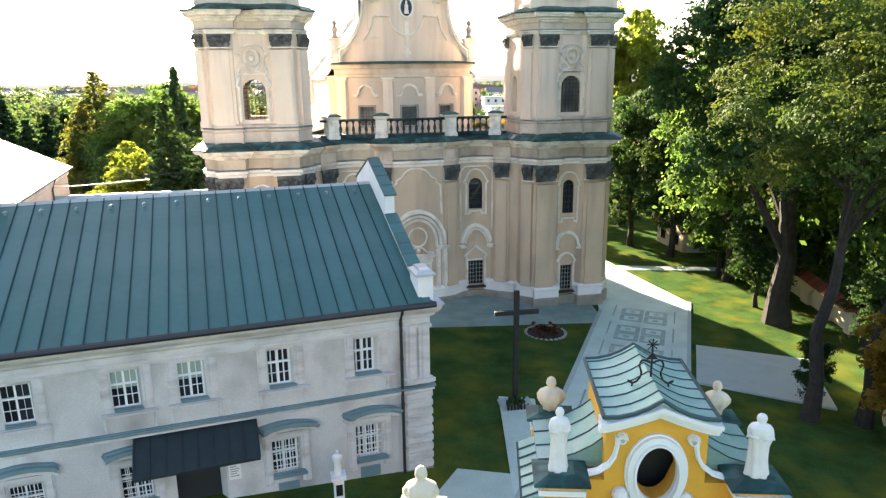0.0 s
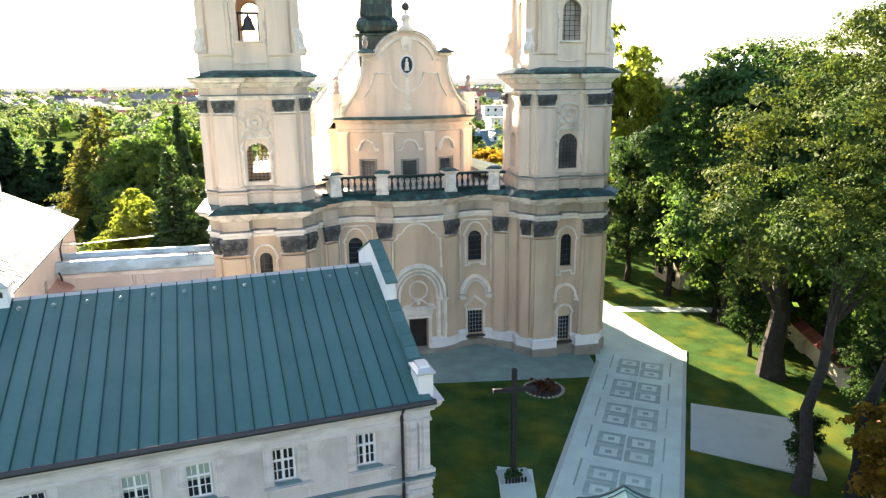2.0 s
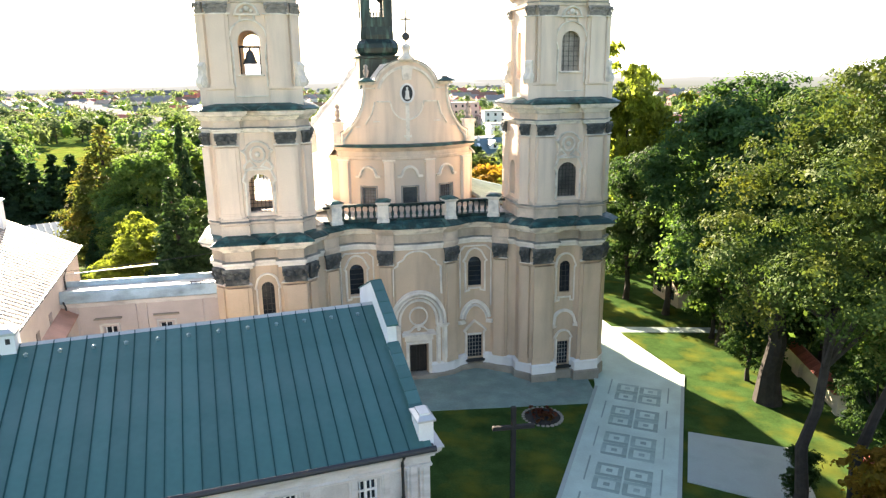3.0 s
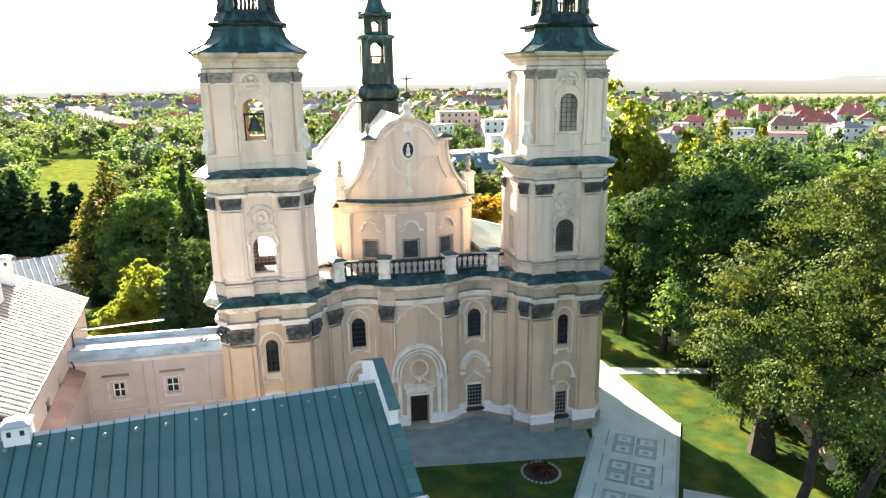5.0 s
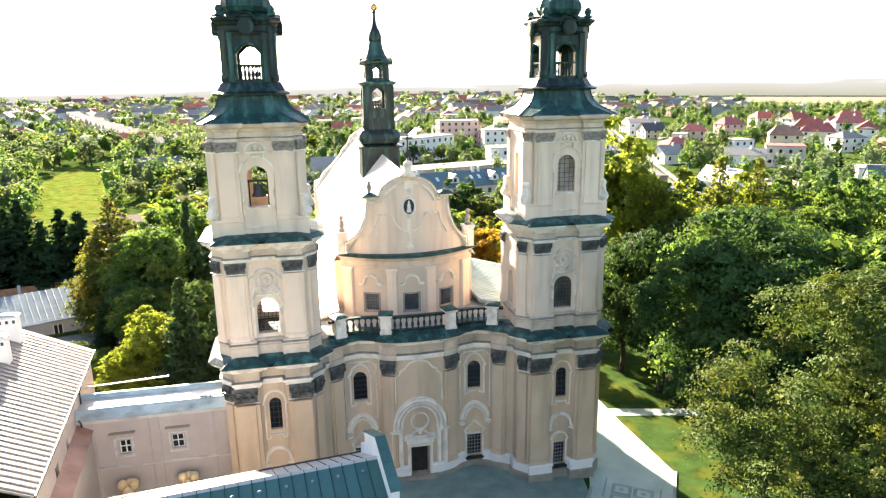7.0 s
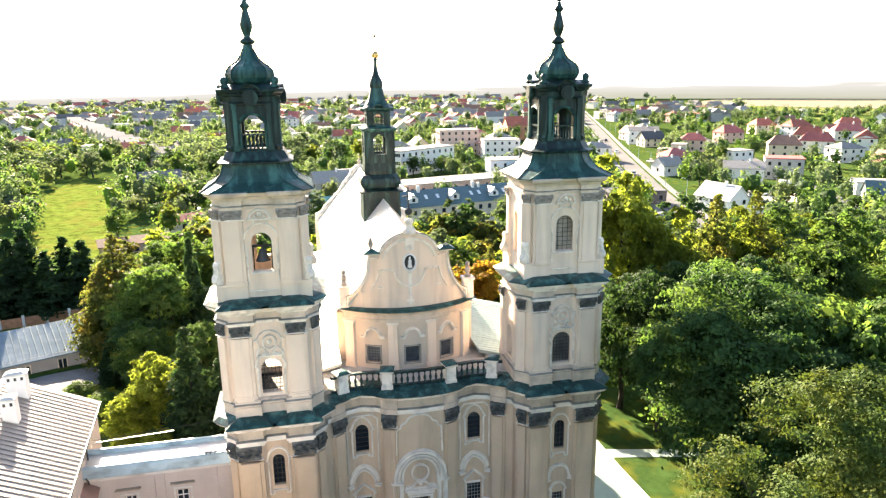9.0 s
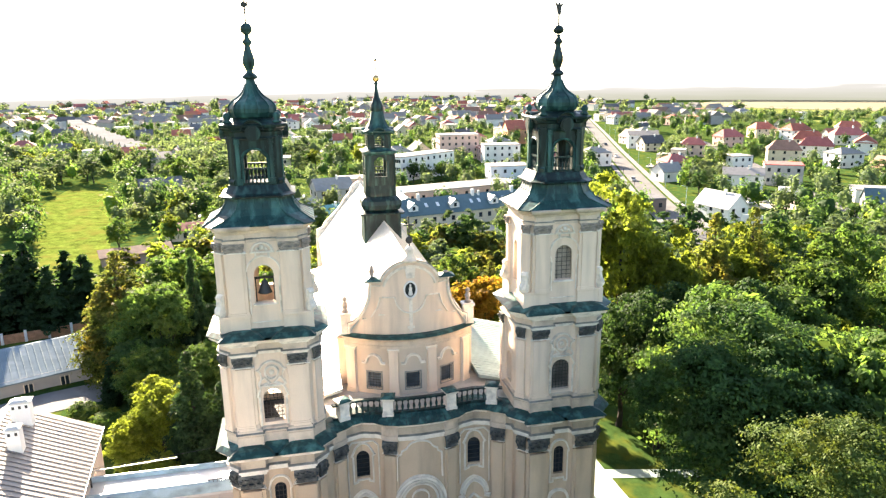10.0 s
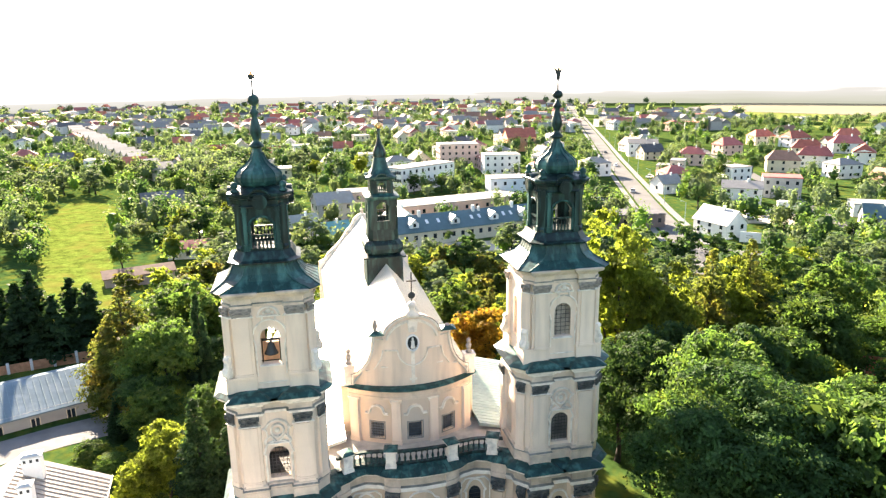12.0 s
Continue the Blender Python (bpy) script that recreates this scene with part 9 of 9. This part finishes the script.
def wood(name, spots, material, quads, size, label, seed):
    rs = np.random.RandomState(seed)
    n = len(spots)
    sp = np.array(spots)
    ctr = np.repeat(sp[:, :2], quads, axis=0)
    hh = np.repeat(sp[:, 2], quads)
    rr = np.repeat(sp[:, 3], quads)
    zz = np.repeat(np.array([height(a, c) for a, c in sp[:, :2]]), quads)
    d = rs.normal(size=(n * quads, 3))
    d /= np.linalg.norm(d, axis=1)[:, None]
    lump = 0.72 + 0.28 * np.sin(d[:, 0] * 5 + hh * 3) * np.cos(d[:, 1] * 6 + rr * 5) + rs.uniform(-0.1, 0.1, n * quads)
    p = np.stack([ctr[:, 0] + d[:, 0] * rr * lump, ctr[:, 1] + d[:, 1] * rr * lump, zz + hh * (0.55 + 0.45 * d[:, 2] * lump)], 1)
    a = d + rs.normal(size=d.shape) * 0.45 + (0, 0, 0.3)
    a /= np.linalg.norm(a, axis=1)[:, None]
    t = np.cross(a, rs.normal(size=d.shape))
    t /= np.linalg.norm(t, axis=1)[:, None]
    w = np.cross(a, t)
    s = (size * rs.uniform(0.6, 1.4, n * quads))[:, None]
    v = np.stack([p - t * s, p - w * s * 0.7, p + t * s, p + w * s * 0.7], 1).reshape(-1, 3)
    gu, gv = np.meshgrid(np.arange(9) * 2 * np.pi / 9, (np.arange(6) + 0.15) / 5.3 * np.pi)
    unit = np.stack([np.sin(gv) * np.cos(gu), np.sin(gv) * np.sin(gu), -np.cos(gv)], -1).reshape(-1, 3)
    q = 0.46 + 0.16 * np.sin(unit[None, :, 0] * 4 + sp[:, 2, None] * 9) * np.cos(unit[None, :, 1] * 5 + sp[:, 3, None] * 7) + rs.uniform(-0.09, 0.09, (n, 54))
    base = np.array([height(a, c) for a, c in sp[:, :2]])
    lump_v = np.stack([sp[:, 0, None] + unit[None, :, 0] * q * sp[:, 3, None], sp[:, 1, None] + unit[None, :, 1] * q * sp[:, 3, None],
                       base[:, None] + sp[:, 2, None] * (0.52 + 0.44 * unit[None, :, 2] * q)], -1).reshape(-1, 3)
    cell = np.array([(i * 9 + j, i * 9 + (j + 1) % 9, (i + 1) * 9 + (j + 1) % 9, (i + 1) * 9 + j) for i in range(5) for j in range(9)])
    lump_f = (cell[None] + (np.arange(n) * 54)[:, None, None] + len(v)).reshape(-1)
    idx = np.concatenate([np.arange(len(v)), lump_f])
    v = np.concatenate([v, lump_v])
    me = bpy.data.meshes.new(name)
    me.vertices.add(len(v))
    me.vertices.foreach_set("co", v.ravel())
    me.loops.add(len(idx))
    me.loops.foreach_set("vertex_index", idx)
    me.polygons.add(len(idx) // 4)
    me.polygons.foreach_set("loop_start", np.arange(0, len(idx), 4))
    me.polygons.foreach_set("use_smooth", np.ones(len(idx) // 4, dtype=bool))
    me.materials.append(material)
    me.update(calc_edges=True)
    tagged(new(name, me), label, "trees", kind="stuff")


near, far = ([], [], []), ([], [])
for _ in range(3700):
    y = 150 + 560 * R.random()
    x = (R.random() * 1.7 - 0.85) * (y + 60)
    if inside(MEADOWS[0], x, y) or (-16 < x < 44 and 165 < y < 188) or built(x, y) or not all((x - a) ** 2 + (y - c) ** 2 > 9 ** 2 for a, c in spots):
        continue
    if any(y0 <= y <= y1 and abs(x - (x0 + (x1 - x0) * (y - y0) / (y1 - y0))) < 9 for (x0, y0), (x1, y1) in zip(MAIN, MAIN[1:])):
        continue
    if x > -80 and y < 330 and R.random() < 0.3:
        continue
    if x > 240 and y > 600 and x - 240 > (y - 760) * -0.9:
        continue
    near[R.choice((0, 0, 0, 1, 2, 2))].append((x, y, R.uniform(6, 12), R.uniform(2.2, 4.5)))
for i, m in enumerate((LEAFHAZY, LEAF, LEAFDARK)):
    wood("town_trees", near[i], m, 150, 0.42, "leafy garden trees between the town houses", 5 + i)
for _ in range(2000):
    y = 680 + 1900 * R.random() ** 1.2
    x = (R.random() * 1.9 - 0.95) * y
    if 240 < x and (y < 1160 + 0.0 * x) and x - 240 > (y - 760) * -0.9 and x < 1000 and R.random() < 0.93:
        continue
    if x > 0.33 * y + 100 and R.random() < 0.75:
        continue
    far[R.choice((0, 1))].append((x, y, R.uniform(8, 16), R.uniform(4, 9)))
for i, m in enumerate((LEAFHAZY, LEAFHAZY)):
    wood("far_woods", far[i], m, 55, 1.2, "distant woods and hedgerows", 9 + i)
hedge = []
for i in range(260):
    hedge.append((250 + 2.6 * i + R.uniform(-8, 8), 620 + 0.35 * i + R.uniform(-25, 10), R.uniform(4, 9), R.uniform(3, 6)))
for i in range(160):
    hedge.append((-84 - 70 * R.random(), 300 + 90 * R.random(), R.uniform(6, 12), R.uniform(3, 5)))
wood("hedgerow", hedge, LEAFHAZY, 100, 0.7, "dark hedgerows round meadows and fields", 15)


# ---- far distance: a backdrop ring with haze painted into its glowing colour ----
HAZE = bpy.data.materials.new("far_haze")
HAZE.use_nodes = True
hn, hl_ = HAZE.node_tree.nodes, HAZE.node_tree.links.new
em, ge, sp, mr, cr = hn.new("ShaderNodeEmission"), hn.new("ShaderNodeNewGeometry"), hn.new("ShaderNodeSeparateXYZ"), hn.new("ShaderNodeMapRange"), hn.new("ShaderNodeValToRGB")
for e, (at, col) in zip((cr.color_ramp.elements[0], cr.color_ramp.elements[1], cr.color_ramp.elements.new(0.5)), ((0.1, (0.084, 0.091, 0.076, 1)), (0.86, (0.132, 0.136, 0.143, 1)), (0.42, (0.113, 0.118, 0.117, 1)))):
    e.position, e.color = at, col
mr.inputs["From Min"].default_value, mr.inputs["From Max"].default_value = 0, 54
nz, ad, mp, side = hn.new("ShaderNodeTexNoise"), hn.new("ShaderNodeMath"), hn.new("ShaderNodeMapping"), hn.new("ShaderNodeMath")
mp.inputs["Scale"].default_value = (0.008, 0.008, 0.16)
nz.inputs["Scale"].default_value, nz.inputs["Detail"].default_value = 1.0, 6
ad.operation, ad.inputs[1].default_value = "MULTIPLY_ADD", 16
# painted haze whitens to the left, on the sun's side
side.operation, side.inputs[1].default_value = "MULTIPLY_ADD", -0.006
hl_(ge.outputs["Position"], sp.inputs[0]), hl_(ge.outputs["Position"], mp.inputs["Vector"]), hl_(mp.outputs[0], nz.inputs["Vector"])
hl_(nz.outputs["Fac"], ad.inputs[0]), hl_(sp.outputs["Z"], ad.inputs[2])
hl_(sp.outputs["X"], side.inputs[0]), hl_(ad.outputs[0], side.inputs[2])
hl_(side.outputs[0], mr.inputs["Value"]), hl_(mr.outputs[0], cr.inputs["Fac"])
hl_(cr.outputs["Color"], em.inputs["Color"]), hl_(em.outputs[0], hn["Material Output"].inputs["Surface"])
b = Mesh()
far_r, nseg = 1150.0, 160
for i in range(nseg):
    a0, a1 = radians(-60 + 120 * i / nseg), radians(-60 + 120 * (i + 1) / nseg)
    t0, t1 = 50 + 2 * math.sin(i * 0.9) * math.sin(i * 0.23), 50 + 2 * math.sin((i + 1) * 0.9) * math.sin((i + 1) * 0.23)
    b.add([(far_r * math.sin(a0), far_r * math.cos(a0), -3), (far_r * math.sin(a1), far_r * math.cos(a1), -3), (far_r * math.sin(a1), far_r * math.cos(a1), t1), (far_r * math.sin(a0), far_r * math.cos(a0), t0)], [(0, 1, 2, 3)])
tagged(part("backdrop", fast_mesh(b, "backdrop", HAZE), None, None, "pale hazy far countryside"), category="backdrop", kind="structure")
